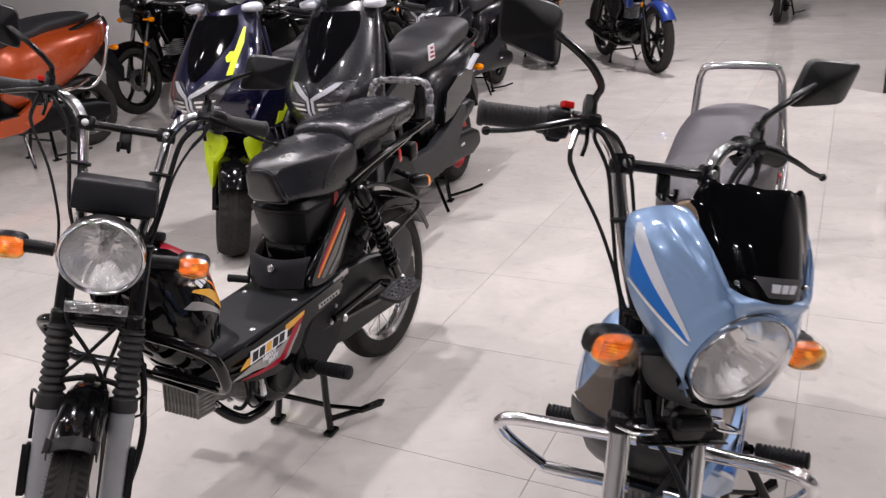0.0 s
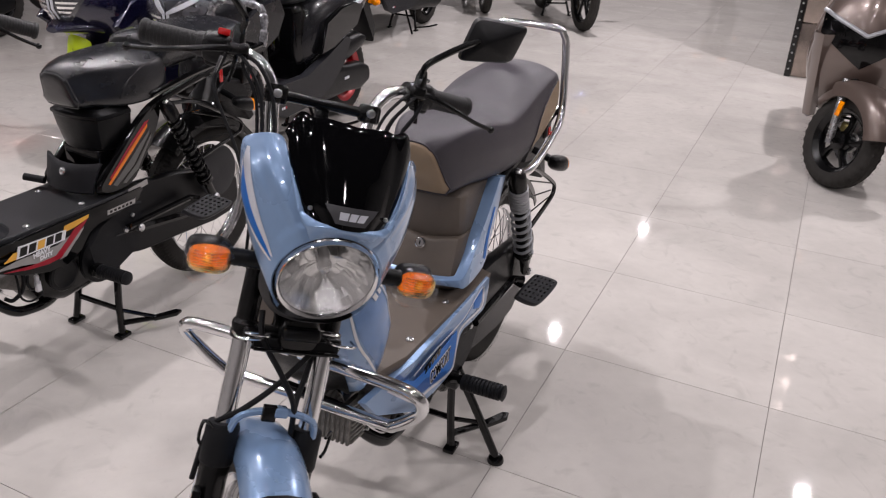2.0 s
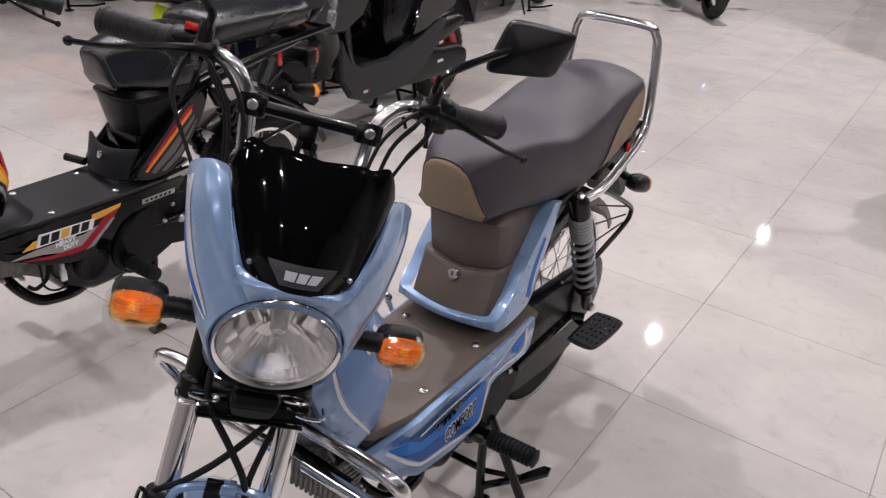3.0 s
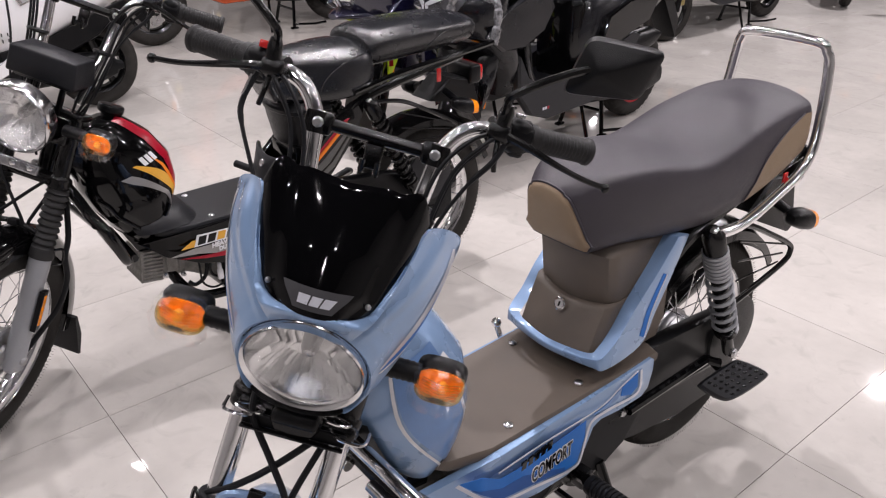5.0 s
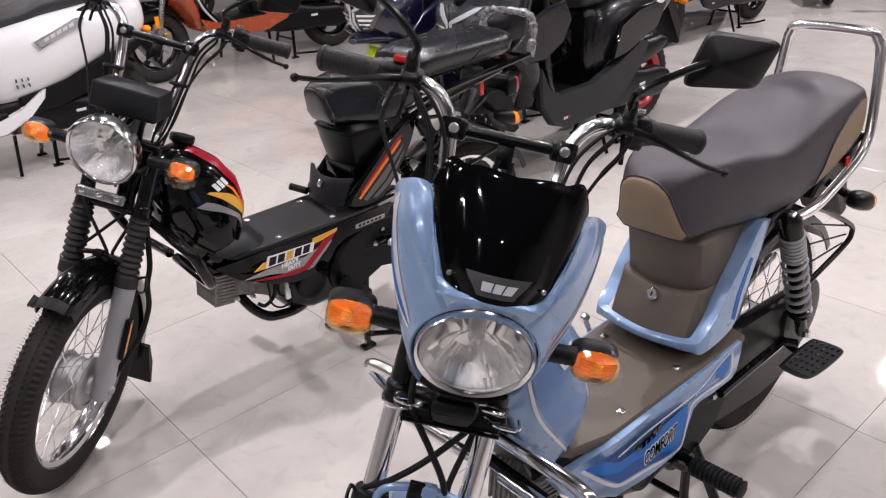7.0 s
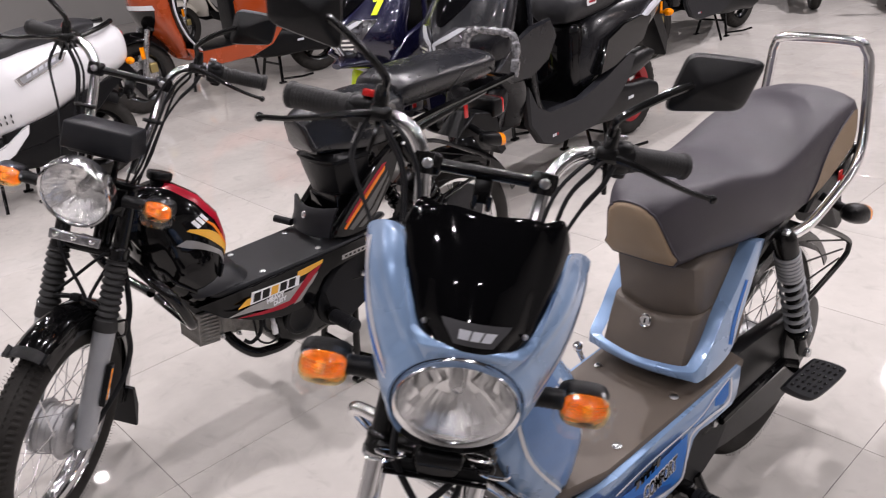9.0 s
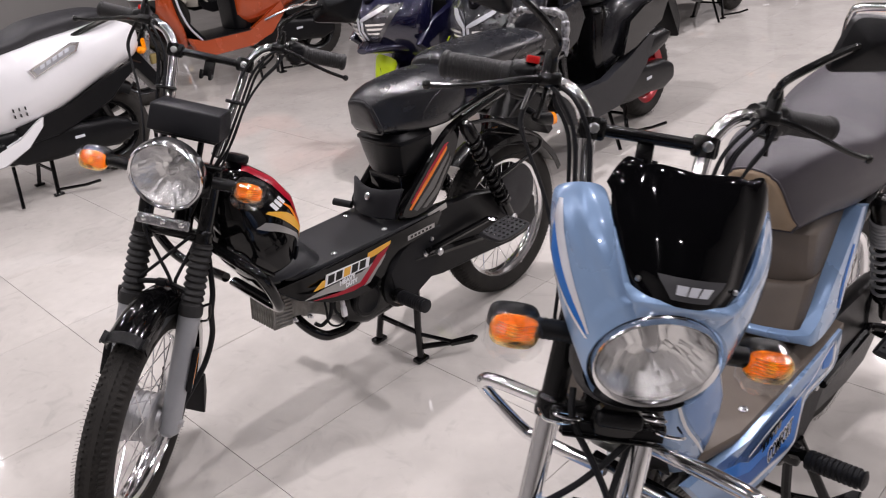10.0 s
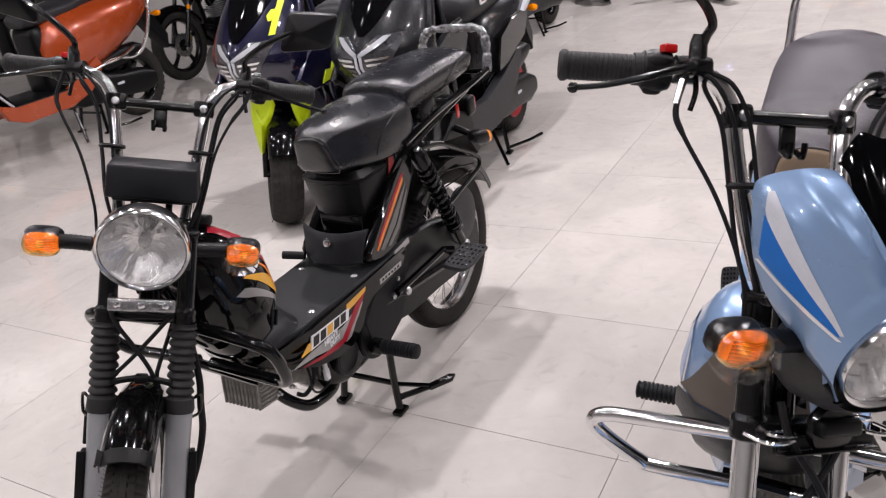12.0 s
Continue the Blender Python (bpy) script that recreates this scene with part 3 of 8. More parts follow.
def moped(base, kind):
    """kind: 'blue' (fairing, chrome fork) or 'black' (bare lamp, rubber gaiters). Local x is its left, y its back."""
    blue = kind == "blue"
    if blue:
        label = "sky-blue moped with black screen, brown seat and chrome grab rail"
        theta, paint = 46, M_BLUE
    else:
        label = "gloss black moped with red and amber graphics, black split seats"
        theta, paint = 43, M_BLACK
    t = thing("moped", base, label, "moped", "mopeds")
    S = Matrix.Translation(HEAD) @ Matrix.Rotation(radians(-RAKE), 4, "X") @ Matrix.Rotation(radians(theta), 4, "Z")
    U = S
    fork_y = -0.058
    if blue:
        U = S @ Matrix.Translation((0.02, 0, 0)) @ Matrix.Rotation(radians(-2.8), 4, "Y")
        S = S @ Matrix.Translation((0.019, 0, 0))
        fork_y = -0.040
    # wheels
    wheel_turn = S @ Matrix.Translation((0, fork_y, -0.440 if blue else -0.432)) @ Matrix.Rotation(radians(RAKE), 4, "X")
    front = wheel_turn
    spoked_wheel(t, front, "front_wheel", 0.2605 if blue else 0.27)
    rear = Matrix.Translation((0, 0.400, 0.303) if blue else (0, 0.497, 0.263))
    spoked_wheel(t, rear, "rear_wheel", 0.262, 0.068)
    # front mudguard
    part("front_mudguard", fender_geo(0.283 if blue else 0.300, 0.048 if blue else 0.0405, -28, 100 if blue else 105, front, 30, 0.045), paint, t, "rounded front mudguard in the body colour", thick=0.003)
    part("mudguard_lip", fender_geo(0.286, 0.051, 98.5, 101.5, front, 4, 0.0455) if blue else fender_geo(0.302, 0.042, 102.5, 107.5, front, 6, 0.008), M_PLASTIC, t, "black plastic mudguard lip", thick=0.004)
    part("mud_flap", Geo().plate([(0.262, -0.10), (0.272, -0.10), (0.292, -0.18), (0.285, -0.255), (0.277, -0.25)], "x", -0.056, 0.056, 0.002, front), M_RUBBER, t)
    part("mudguard_hoop", Geo().tube([S @ p for p in spline([(-0.068, -0.058, -0.16), (-0.056, -0.072, -0.125), (0, -0.078, -0.112), (0.056, -0.072, -0.125), (0.068, -0.058, -0.16)], 5)], 0.006, 8)
         .box((0, -0.08, -0.112), (0.022, 0.02, 0.016), 0.003, S), M_PLASTIC if not blue else paint, t)
    # fork legs
    shift = 0.006 if blue else 0.0
    for s in (1, -1):
        def leg(prof):
            return Geo().lathe(prof, 20, S @ Matrix.Translation((s * 0.0675 - shift, fork_y, 0)))
        if blue:
            part("fork_tube", leg([(0.0155, -0.20), (0.0155, 0.0)]), M_CHROME, t, "bright chrome fork tube")
            part("fork_boot", leg([(0.024, -0.215), (0.0265, -0.21), (0.0265, -0.155), (0.0245, -0.148), (0.019, -0.147)]), M_RUBBER, t)
            part("fork_slider", leg([(0.016, -0.462), (0.022, -0.455), (0.0225, -0.40), (0.0235, -0.23), (0.0245, -0.205)]), M_SATIN, t, "black fork slider")
        else:
            prof = []
            for i in range(9):
                z = -0.012 - i * 0.0152
                prof += [(0.0225, z), (0.0250 if i else 0.022, z - 0.0045), (0.0256 if i else 0.023, z - 0.0065), (0.0247, z - 0.0085), (0.0198, z - 0.0125)]
            prof += [(0.0215, -0.1485), (0.0262, -0.152), (0.0278, -0.172), (0.0265, -0.178)]
            part("fork_gaiter", leg(prof[::-1]), M_GAITER, t, "ribbed black rubber fork gaiter")
            part("fork_slider", leg([(0.016, -0.462), (0.023, -0.455), (0.024, -0.42), (0.0235, -0.24), (0.0245, -0.20), (0.0245, -0.172)]), M_GREY, t, "grey painted fork slider")
        part("fork_cover", leg([(0.0175, -0.014), (0.0205, -0.012), (0.0215, -0.004), (0.0200, 0.002), (0.0215, 0.008), (0.0205, 0.014), (0.0170, 0.018), (0.0165, 0.15)]), M_SATIN, t)
        refl = Geo().box((s * 0.0955, -0.058, -0.30), (0.010, 0.026, 0.10), 0.003, S)
        refl.box((s * 0.0985, -0.0705, -0.30), (0.013, 0.004, 0.10), 0.0015, S)
        r_ob = part("reflector_holder", refl, M_PLASTIC, t)
        part("reflector", Geo().box((s * 0.1000, -0.056, -0.30), (0.0028, 0.013, 0.075), 0.001, S), M_AMBER, r_ob, "orange side reflector")
        part("axle_lug", Geo().box((s * 0.0675 - shift, -0.058, -0.44), (0.03, 0.04, 0.05), 0.008, S), M_GREY if not blue else M_SATIN, t)
        part("cable_guide", Geo().tube([S @ p for p in spline([(s * 0.090, -0.058, -0.155), (s * 0.104, -0.04, -0.15), (s * 0.104, -0.03, -0.185), (s * 0.092, -0.048, -0.19)], 4)], 0.003, 6), M_SATIN, t)
    if not blue:
        part("brake_hose", Geo().tube([S @ p for p in spline([(0.070, -0.030, -0.02), (0.098, -0.020, -0.12), (0.104, -0.022, -0.17), (0.110, 0.004, -0.23), (0.104, 0.012, -0.30), (0.090, -0.006, -0.36), (0.072, -0.024, -0.42)], 5)], 0.0068, 10), M_RUBBER, t, "thick black brake cable beside the fork")
    # yokes, steering head
    part("lower_yoke", Geo().box((0, -0.045, 0.0), (0.16, 0.05, 0.022), 0.008, S), M_SATIN, t)
    part("upper_yoke", Geo().box((0, -0.045, 0.155), (0.17, 0.055, 0.016), 0.006, S), M_SATIN, t)
    part("steering_head", Geo().lathe([(0.024, -0.01), (0.026, 0.0), (0.022, 0.01), (0.022, 0.14), (0.026, 0.15)], 18, S), M_BLACK, t)
    # handlebar
    H = U if blue else S @ Matrix.Translation((0, -0.0105, 0.0165))
    bar = spline([(-0.277, 0.068, 0.432), (-0.235, 0.052, 0.430), (-0.19, 0.036, 0.428), (-0.145, 0.012, 0.426), (-0.108, 0.004, 0.414), (-0.085, 0.003, 0.380), (-0.078, 0.001, 0.33), (-0.067, -0.014, 0.24), (-0.058, -0.036, 0.165)], 5)
    for s in (1, -1):
        pts = [H @ Vector((-s * p.x, p.y, p.z)) for p in bar]
        part("handlebar", Geo().tube(pts, 0.0112, 12), M_CHROME, t, "chrome handlebar tube")
        gm = along(H @ Vector((s * 0.188, 0.036, 0.428)), H @ Vector((s * 0.281, 0.0695, 0.432)))
        prof = [(0.0165, 0.0), (0.0195, 0.003), (0.0195, 0.012)]
        for i in range(14):
            prof += [(0.0172, 0.013 + i * 0.0055), (0.0172, 0.0165 + i * 0.0055), (0.0165, 0.0172 + i * 0.0055)]
        prof += [(0.0172, 0.091), (0.0190, 0.093), (0.0190, 0.098), (0.016, 0.101)]
        part("grip", Geo().lathe(prof, 24, gm), M_GAITER, t, "ribbed black rubber grip", 30)
        sw = Geo().box((0, 0, -0.016), (0.042, 0.046, 0.034), 0.011, gm).box((0.0, -0.018, -0.012), (0.03, 0.02, 0.022), 0.006, gm).lathe([(0.021, -0.032), (0.023, -0.03), (0.023, 0.0), (0.020, 0.003)], 16, gm)
        swo = part("switch_housing", sw, M_PLASTIC, t, "black handlebar switch housing")
        if s < 0:
            part("kill_switch", Geo().box((s * 0.169, 0.012, 0.450), (0.018, 0.013, 0.010), 0.002, H), M_REDL, swo, "red stop switch")
        else:
            part("switch_button", Geo().box((s * 0.172, 0.012, 0.453), (0.014, 0.01, 0.006), 0.002, H), M_STEEL, swo)
        part("lever_perch", Geo().box((s * 0.148, -0.012, 0.425), (0.030, 0.036, 0.022), 0.006, H).tube([H @ Vector((s * 0.137, 0.006, 0.426)), H @ Vector((s * 0.159, 0.014, 0.427))], 0.017, 14)
             .tube([H @ p for p in spline([(s * 0.150, -0.016, 0.415), (s * 0.152, -0.020, 0.395), (s * 0.156, -0.016, 0.375)], 4)], 0.0035, 6), M_SATIN, t)
        part("lever", lever_geo(s, H), M_SATIN, t, "black ball-ended lever")
        mirror(t, H, s, blue and s < 0)
        # cables down the bar
        for k, (dx, dy) in enumerate(((0.012, -0.012), (-0.006, -0.017), (0.016, 0.006))):
            c = spline([(s * (0.150 - k * 0.012), -0.018, 0.420), (s * (0.122 + dx), -0.022 + dy, 0.405), (s * (0.094 + dx), -0.020 + dy, 0.36), (s * (0.080 + dx), -0.022 + dy, 0.28), (s * (0.066 + dx), -0.03 + dy, 0.19), (s * 0.045, -0.035, 0.10), (s * 0.02, -0.01, 0.02)], 5)
            part("cable", Geo().tube([H @ p for p in c], 0.0030, 6), M_RUBBER, t)
        loop = spline([(s * 0.160, -0.02, 0.412), (s * 0.150, -0.024, 0.385), (s * 0.128, -0.030, 0.350), (s * 0.104, -0.034, 0.29), (s * 0.088, -0.04, 0.20), (s * 0.07, -0.04, 0.12), (s * 0.03, -0.02, 0.06)], 5) if s > 0 else spline([(s * 0.165, -0.02, 0.415), (s * 0.176, -0.018, 0.375), (s * 0.168, -0.024, 0.345), (s * 0.128, -0.038, 0.27), (s * 0.098, -0.05, 0.18), (s * 0.085, -0.04, 0.10), (s * 0.03, -0.02, 0.06)], 5)
        part("cable", Geo().tube([H @ p for p in loop], [0.0038 if i < 10 else 0.0027 for i in range(len(loop))], 6), M_RUBBER, t)
        if blue and s < 0:
            part("cable_ferrule", Geo().tube([H @ Vector((s * 0.170, -0.02, 0.41)), H @ Vector((s * 0.176, -0.018, 0.382))], 0.0034, 8), M_CHROME, t)
        part("cable_tie", Geo().lathe([(0.022, -0.004), (0.024, 0), (0.022, 0.004)], 12, H @ Matrix.Translation((s * 0.078, -0.022, 0.29))), M_PLASTIC, t)
    # crossbar
    part("crossbar", Geo().tube([H @ Vector((-0.088, 0.0015, 0.3745)), H @ Vector((0.088, 0.0015, 0.3745))], 0.0088, 12), M_SATIN, t, "black handlebar cross brace")
    for s in (1, -1):
        br = part("brace_clamp", Geo().box((s * 0.078, -0.0025, 0.3745), (0.038, 0.014, 0.030), 0.006, H).tube([H @ Vector((s * 0.080, 0.002, 0.360)), H @ Vector((s * 0.0815, 0.002, 0.388))], 0.0155, 14), M_SATIN, t)
        part("bolt", Geo().lathe([(0.0075, 0), (0.0075, 0.005), (0.005, 0.007)], 8, H @ Matrix.Translation((s * 0.078, -0.0095, 0.3745)) @ Matrix.Rotation(radians(90), 4, "X")), M_STEEL, br)
    part("bag_hook", Geo().box((0.0, 0.004, 0.350), (0.024, 0.006, 0.034), 0.003, H).tube([H @ p for p in spline([(0.010, 0.0, 0.335), (0.010, -0.012, 0.328), (0.010, -0.016, 0.345)], 4)], 0.004, 8).tube([H @ p for p in spline([(-0.010, 0.0, 0.335), (-0.010, -0.012, 0.328), (-0.010, -0.016, 0.345)], 4)], 0.004, 8), M_SATIN, t)
    # front brake and clutch cables that cross below the lamp
    thick = 0.0047 if blue else 0.0040
    for path in (((-0.060, -0.075, 0.040), (-0.054, -0.088, 0.0), (-0.014, -0.092, -0.052), (0.017, -0.084, -0.099), (0.030, -0.060, -0.150), (0.045, -0.030, -0.24)),
                 ((0.050, -0.060, 0.010), (0.025, -0.076, -0.022), (-0.018, -0.080, -0.075), (-0.056, -0.070, -0.117), (-0.092, -0.040, -0.160), (-0.100, -0.020, -0.25)),
                 ((0.052, -0.030, 0.020), (0.040, -0.046, -0.040), (0.028, -0.062, -0.090), (0.026, -0.066, -0.115), (0.036, -0.040, -0.170))):
        part("cable", Geo().tube([S @ p for p in spline(path, 6)], thick, 8), M_RUBBER, t)
    if blue:
        part("fork_brace", Geo().plate([(p.x, p.y) for p in spline([(-0.066, -0.010, 0), (-0.064, 0.0, 0), (0.0, 0.004, 0), (0.060, 0.003, 0), (0.064, -0.006, 0), (0.060, -0.014, 0), (0.0, -0.017, 0), (-0.060, -0.019, 0)], 3, True)], "z", -0.003, 0.003, 0.001, S @ Matrix.Translation((0, -0.078, -0.003)) @ Matrix.Rotation(radians(90), 4, "X")), M_SATIN, t, "flat black brace between the fork legs")
        for bx2, bz in ((-0.056, -0.010), (0.054, -0.007)):
            part("bolt", Geo().lathe([(0.006, 0), (0.006, 0.003), (0.003, 0.004)], 10, S @ Matrix.Translation((bx2, -0.081, bz)) @ Matrix.Rotation(radians(90), 4, "X")), M_STEEL, t)
        for rx, ry, rz in ((-0.060, -0.082, 0.004), (0.050, -0.078, 0.020)):
            hoop = [S @ Vector((rx + 0.019 * math.cos(k * math.pi / 8), ry + 0.012 * math.sin(k * math.pi / 8), rz)) for k in range(16)]
            part("cable_ring", Geo().tube(hoop, 0.0020, 6, True), M_CHROME, t, "bright wire cable ring")
        part("mudguard_strap", Geo().box((-0.018, -0.084, -0.115), (0.022, 0.010, 0.026), 0.002, S), M_SATIN, t)
    # winkers
    for s in (1, -1):
        im = (U @ Matrix.Translation((s * 0.081, -0.125, 0.123)) if blue else S @ Matrix.Translation((s * 0.087, -0.130, 0.132))) @ Matrix.Rotation(radians(RAKE), 4, "X")
        bulb_indicator(t, im, s)
    # headlight
    if blue:
        tilt = 34
        lm = U @ Matrix.Translation((0, -0.183, 0.115)) @ Matrix.Rotation(radians(90 + tilt), 4, "X")
        round_lamp(t, lm, 0.0725)
        fairing(t, U)
    else:
        lm = S @ Matrix.Translation((0, -0.172, 0.128)) @ Matrix.Rotation(radians(90 + 26), 4, "X")
        round_lamp(t, lm, 0.076, back=0.034, wide=1.035)
        part("lamp_bracket", Geo().box((0, -0.09, 0.12), (0.15, 0.012, 0.06), 0.004, S), M_BLACK, t)
        part("front_badge_bar", Geo().box((0, -0.135, 0.030), (0.112, 0.012, 0.022), 0.003, S).box((0, -0.12, 0.030), (0.06, 0.02, 0.012), 0.003, S), surface("frosted_clear_plastic", (0.42, 0.42, 0.44), 0.18, 0.75, 0.6, 0.6, 60, 200, 0.6), t, "clear badge bar below the headlight")
        for kx in (-0.04, 0.0, 0.04):
            part("badge_bolt", Geo().ball((kx, -0.142, 0.031), (0.007, 0.005, 0.007), 10, S), M_CHROME, t)
        sm = S @ Matrix.Translation((0.005, -0.092, 0.252)) @ Matrix.Rotation(radians(RAKE - 12), 4, "X")
        part("speedometer", Geo().box((0, 0, 0), (0.156, 0.085, 0.058), 0.0045, sm, (0.96, 0.92)).box((0, 0.005, -0.028), (0.138, 0.07, 0.02), 0.006, sm), M_SPEEDO, t, "black box-shaped speedometer housing")
        part("speedo_stay", Geo().box((0.03, -0.07, 0.20), (0.012, 0.012, 0.11), 0.003, S).box((-0.03, -0.07, 0.20), (0.012, 0.012, 0.11), 0.003, S), M_SATIN, t)
    chassis(t, blue, paint, rear)
    return t


def lerp(a, b, t):
    return a + (b - a) * t


def fairing_point(phi, q):
    """phi: -1 (below) to 1 (above), on the left half; q: 0 at the lamp ring, 1 at the outer edge."""
    edge = FAIR_EDGE
    i = phi * (len(edge) - 1)
    k = min(int(i), len(edge) - 2)
    o = edge[k].lerp(edge[k + 1], i - k)
    c = Vector((0, -0.183, 0.115))
    ex, ez = Vector((1, 0, 0)), Vector((0, -0.56, 0.83))
    d = o - c
    a = math.atan2(d.dot(ez), d.x)
    r = 0.079
    p = c + (ex * math.cos(a) + ez * math.sin(a)) * r
    out = p.lerp(o, q)
    bulge = math.sin(math.pi * min(1, q * 1.02)) * (0.006 + 0.014 * max(0, 1 - abs(phi - 0.58) * 2.2))
    n = Vector((out.x * 1.2, out.y + 0.03, 0.1 * (out.z - 0.1))).normalized()
    far = (out - p).length
    up = math.degrees(math.acos(max(-1, min(1, math.sin(a)))))
    brow = math.exp(-((up - 46) / 24) ** 2) if a > -0.2 else 0.0
    lip = 0.0045 * math.exp(-((far - 0.019) / 0.0042) ** 2) + (0.0018 if far < 0.019 else 0.0) - 0.0016 * math.exp(-((far - 0.029) / 0.006) ** 2)
    bulge += 0.004 * math.exp(-((phi - 0.63) / 0.022) ** 2) * math.sin(math.pi * min(1, q)) ** 0.5
    return out + n * bulge + Vector((out.x * 0.5, -0.75, 0.55)).normalized() * lip * brow


FAIR_EDGE = spline([(0, -0.136, 0.044), (0.040, -0.145, 0.050), (0.060, -0.157, 0.066), (0.069, -0.155, 0.085), (0.080, -0.135, 0.11), (0.095, -0.116, 0.14), (0.108, -0.101, 0.17), (0.118, -0.094, 0.20), (0.127, -0.097, 0.225), (0.132, -0.102, 0.25), (0.136, -0.107, 0.284), (0.132, -0.115, 0.297),
                    (0.115, -0.143, 0.305), (0.098, -0.173, 0.305), (0.091, -0.188, 0.292), (0.087, -0.200, 0.27), (0.080, -0.210, 0.24), (0.068, -0.222, 0.213), (0.040, -0.237, 0.198), (0.0, -0.244, 0.195)], 5)


def screen_point(u, v):
    """The dark screen: u from -1 to 1 across, v from 0 below to 1 above."""
    keys = ((0.0, 0.050, 0.197, -0.241, -0.226), (0.22, 0.075, 0.222, -0.241, -0.206), (0.5, 0.085, 0.265, -0.231, -0.195), (0.8, 0.091, 0.315, -0.214, -0.186), (1.0, 0.094, 0.344, -0.203, -0.180))
    for a, b in zip(keys, keys[1:]):
        if v <= b[0]:
            t = (v - a[0]) / (b[0] - a[0])
            w, z, y0, y1 = (lerp(a[i], b[i], t) for i in (1, 2, 3, 4))
            break
    crest = max(0, v - 0.7) / 0.3 * (-0.010 * (1 - abs(u)) - 0.034 * (max(0, abs(u) - 0.80) / 0.20) ** 2 - 0.004 * math.exp(-((abs(u) - 0.62) / 0.1) ** 2)) + (-0.005 * (1 - u * u)) * (1 - v)
    fold = 0.0018 * math.exp(-((abs(u) - 0.70) / 0.10) ** 2) + 0.004 * (max(0, abs(u) - 0.88) / 0.12) ** 2 + 0.002 * (max(0, v - 0.95) / 0.05) ** 2
    return Vector((u * w, lerp(y0, y1, u * u) + fold - 0.004, z + crest))


def fairing(t, S):
    n, k, gap = len(FAIR_EDGE), 26, 9
    for_rows = []
    for side in (1, -1):
        idx = range(gap, n) if side == 1 else range(n - 2, gap - 1, -1)
        for i in idx:
            row = []
            for j in range(k + 1):
                p = fairing_point(i / (n - 1), j / k)
                row.append(S @ Vector((side * p.x, p.y, p.z)))
            for j in range(k, -1, -1):
                p = fairing_point(i / (n - 1), j / k)
                row.append(S @ Vector((side * p.x * 0.965, p.y + 0.004, p.z - 0.001)))
            for_rows.append(row)
    f = part("fairing", Geo().grid(for_rows, True, False, True), M_BLUE, t, "sky-blue metallic headlight fairing", 60)
    for side in (1, -1):
        def along_z(table, z):
            for a, b in zip(table, table[1:]):
                if a[0] >= z >= b[0]:
                    return lerp(a[1], b[1], (a[0] - z) / (a[0] - b[0]))
            return table[-1][1]

        def flank(name, mat, top, low, left, right, lift, label=""):
            """A graphic on the fairing's flank between two edges given as (height, distance) tables."""
            d = Vector((-0.8 * side, 0.6, 0))
            rows = []
            for i in range(15):
                z = lerp(top, low, i / 14)
                row = []
                for j in range(6):
                    u = lerp(along_z(left, z), along_z(right, z), j / 5) + 0.036
                    row.append(S @ (Vector((side * (0.6 * u + 0.12), 0.8 * u - 0.09, z + 0.006))))
                rows.append(row)
            g = Geo().grid(stick(rows, f, S.to_3x3() @ d, lift))
            part(name, g, mat, f, label, 60)
        rim_r = [(0.277, -0.064), (0.260, -0.073), (0.23, -0.087), (0.20, -0.102), (0.17, -0.118), (0.15, -0.128), (0.132, -0.136)]
        inner = [(0.277, -0.057), (0.252, -0.0545), (0.23, -0.066), (0.20, -0.084), (0.17, -0.105), (0.15, -0.120), (0.132, -0.132)]
        outer = [(0.252, -0.054), (0.207, -0.046), (0.18, -0.074), (0.15, -0.107), (0.130, -0.131)]
        flank("decal", M_SILVER_G, 0.277, 0.132, inner, rim_r, 0.0008, "pale silver side graphic")
        flank("decal", M_BLUE_D, 0.252, 0.131, outer, inner, 0.0008, "blue side graphic")
        flank("decal", M_WHITE_G, 0.204, 0.126, [(0.204, -0.0405), (0.177, -0.069), (0.147, -0.103), (0.126, -0.129)], [(0.204, -0.0455), (0.177, -0.075), (0.147, -0.1095), (0.126, -0.1335)], 0.0008, "white pinstripe")
    rows = [[S @ screen_point(-1 + 2 * i / 48, j / 28) for i in range(49)] for j in range(29)]
    sc = part("windscreen", Geo().grid(rows), M_SCREEN, t, "glossy smoked black fly screen", 60, 0.003)
    def on_screen(u, v, lift=0.0022):
        return S @ (screen_point(u, v) + Vector((0, -lift, lift * 0.4)))
    badge = Geo().grid([[on_screen(u * lerp(0.38, 0.50, j / 4), 0.05 + 0.20 * j / 4) for u in (-1, -0.5, 0, 0.5, 1)] for j in range(5)])
    bo = part("badge", badge, M_BADGE, sc, "dark badge with pale emblem")
    for u0, u1, lean in ((-0.30, -0.11, 0.02), (-0.08, 0.09, 0.02), (0.12, 0.30, 0.02)):
        part("emblem", Geo().grid([[on_screen(lerp(u0, u1, i / 2) * 0.95 + lean * j, 0.10 + 0.045 * j, 0.0034) for i in range(3)] for j in range(3)]), M_SILVER_G, bo)
    for u, v in ((-0.80, 0.16), (0.80, 0.16)):
        part("screw", Geo().ball((0, 0, 0), 0.0035, 8, Matrix.Translation(on_screen(u, v))), M_STEEL, sc)
    # black inner shroud behind the lamp and below
    part("lamp_shroud", Geo().grid([ring_xz(y, 0, z, w, h, 2.4, 24) for y, z, w, h in ((-0.150, 0.098, 0.074, 0.052), (-0.125, 0.096, 0.080, 0.056), (-0.085, 0.096, 0.076, 0.052), (-0.055, 0.098, 0.06, 0.045))], True, False, False, S), M_SHROUD, t, "charcoal shroud behind the headlight")
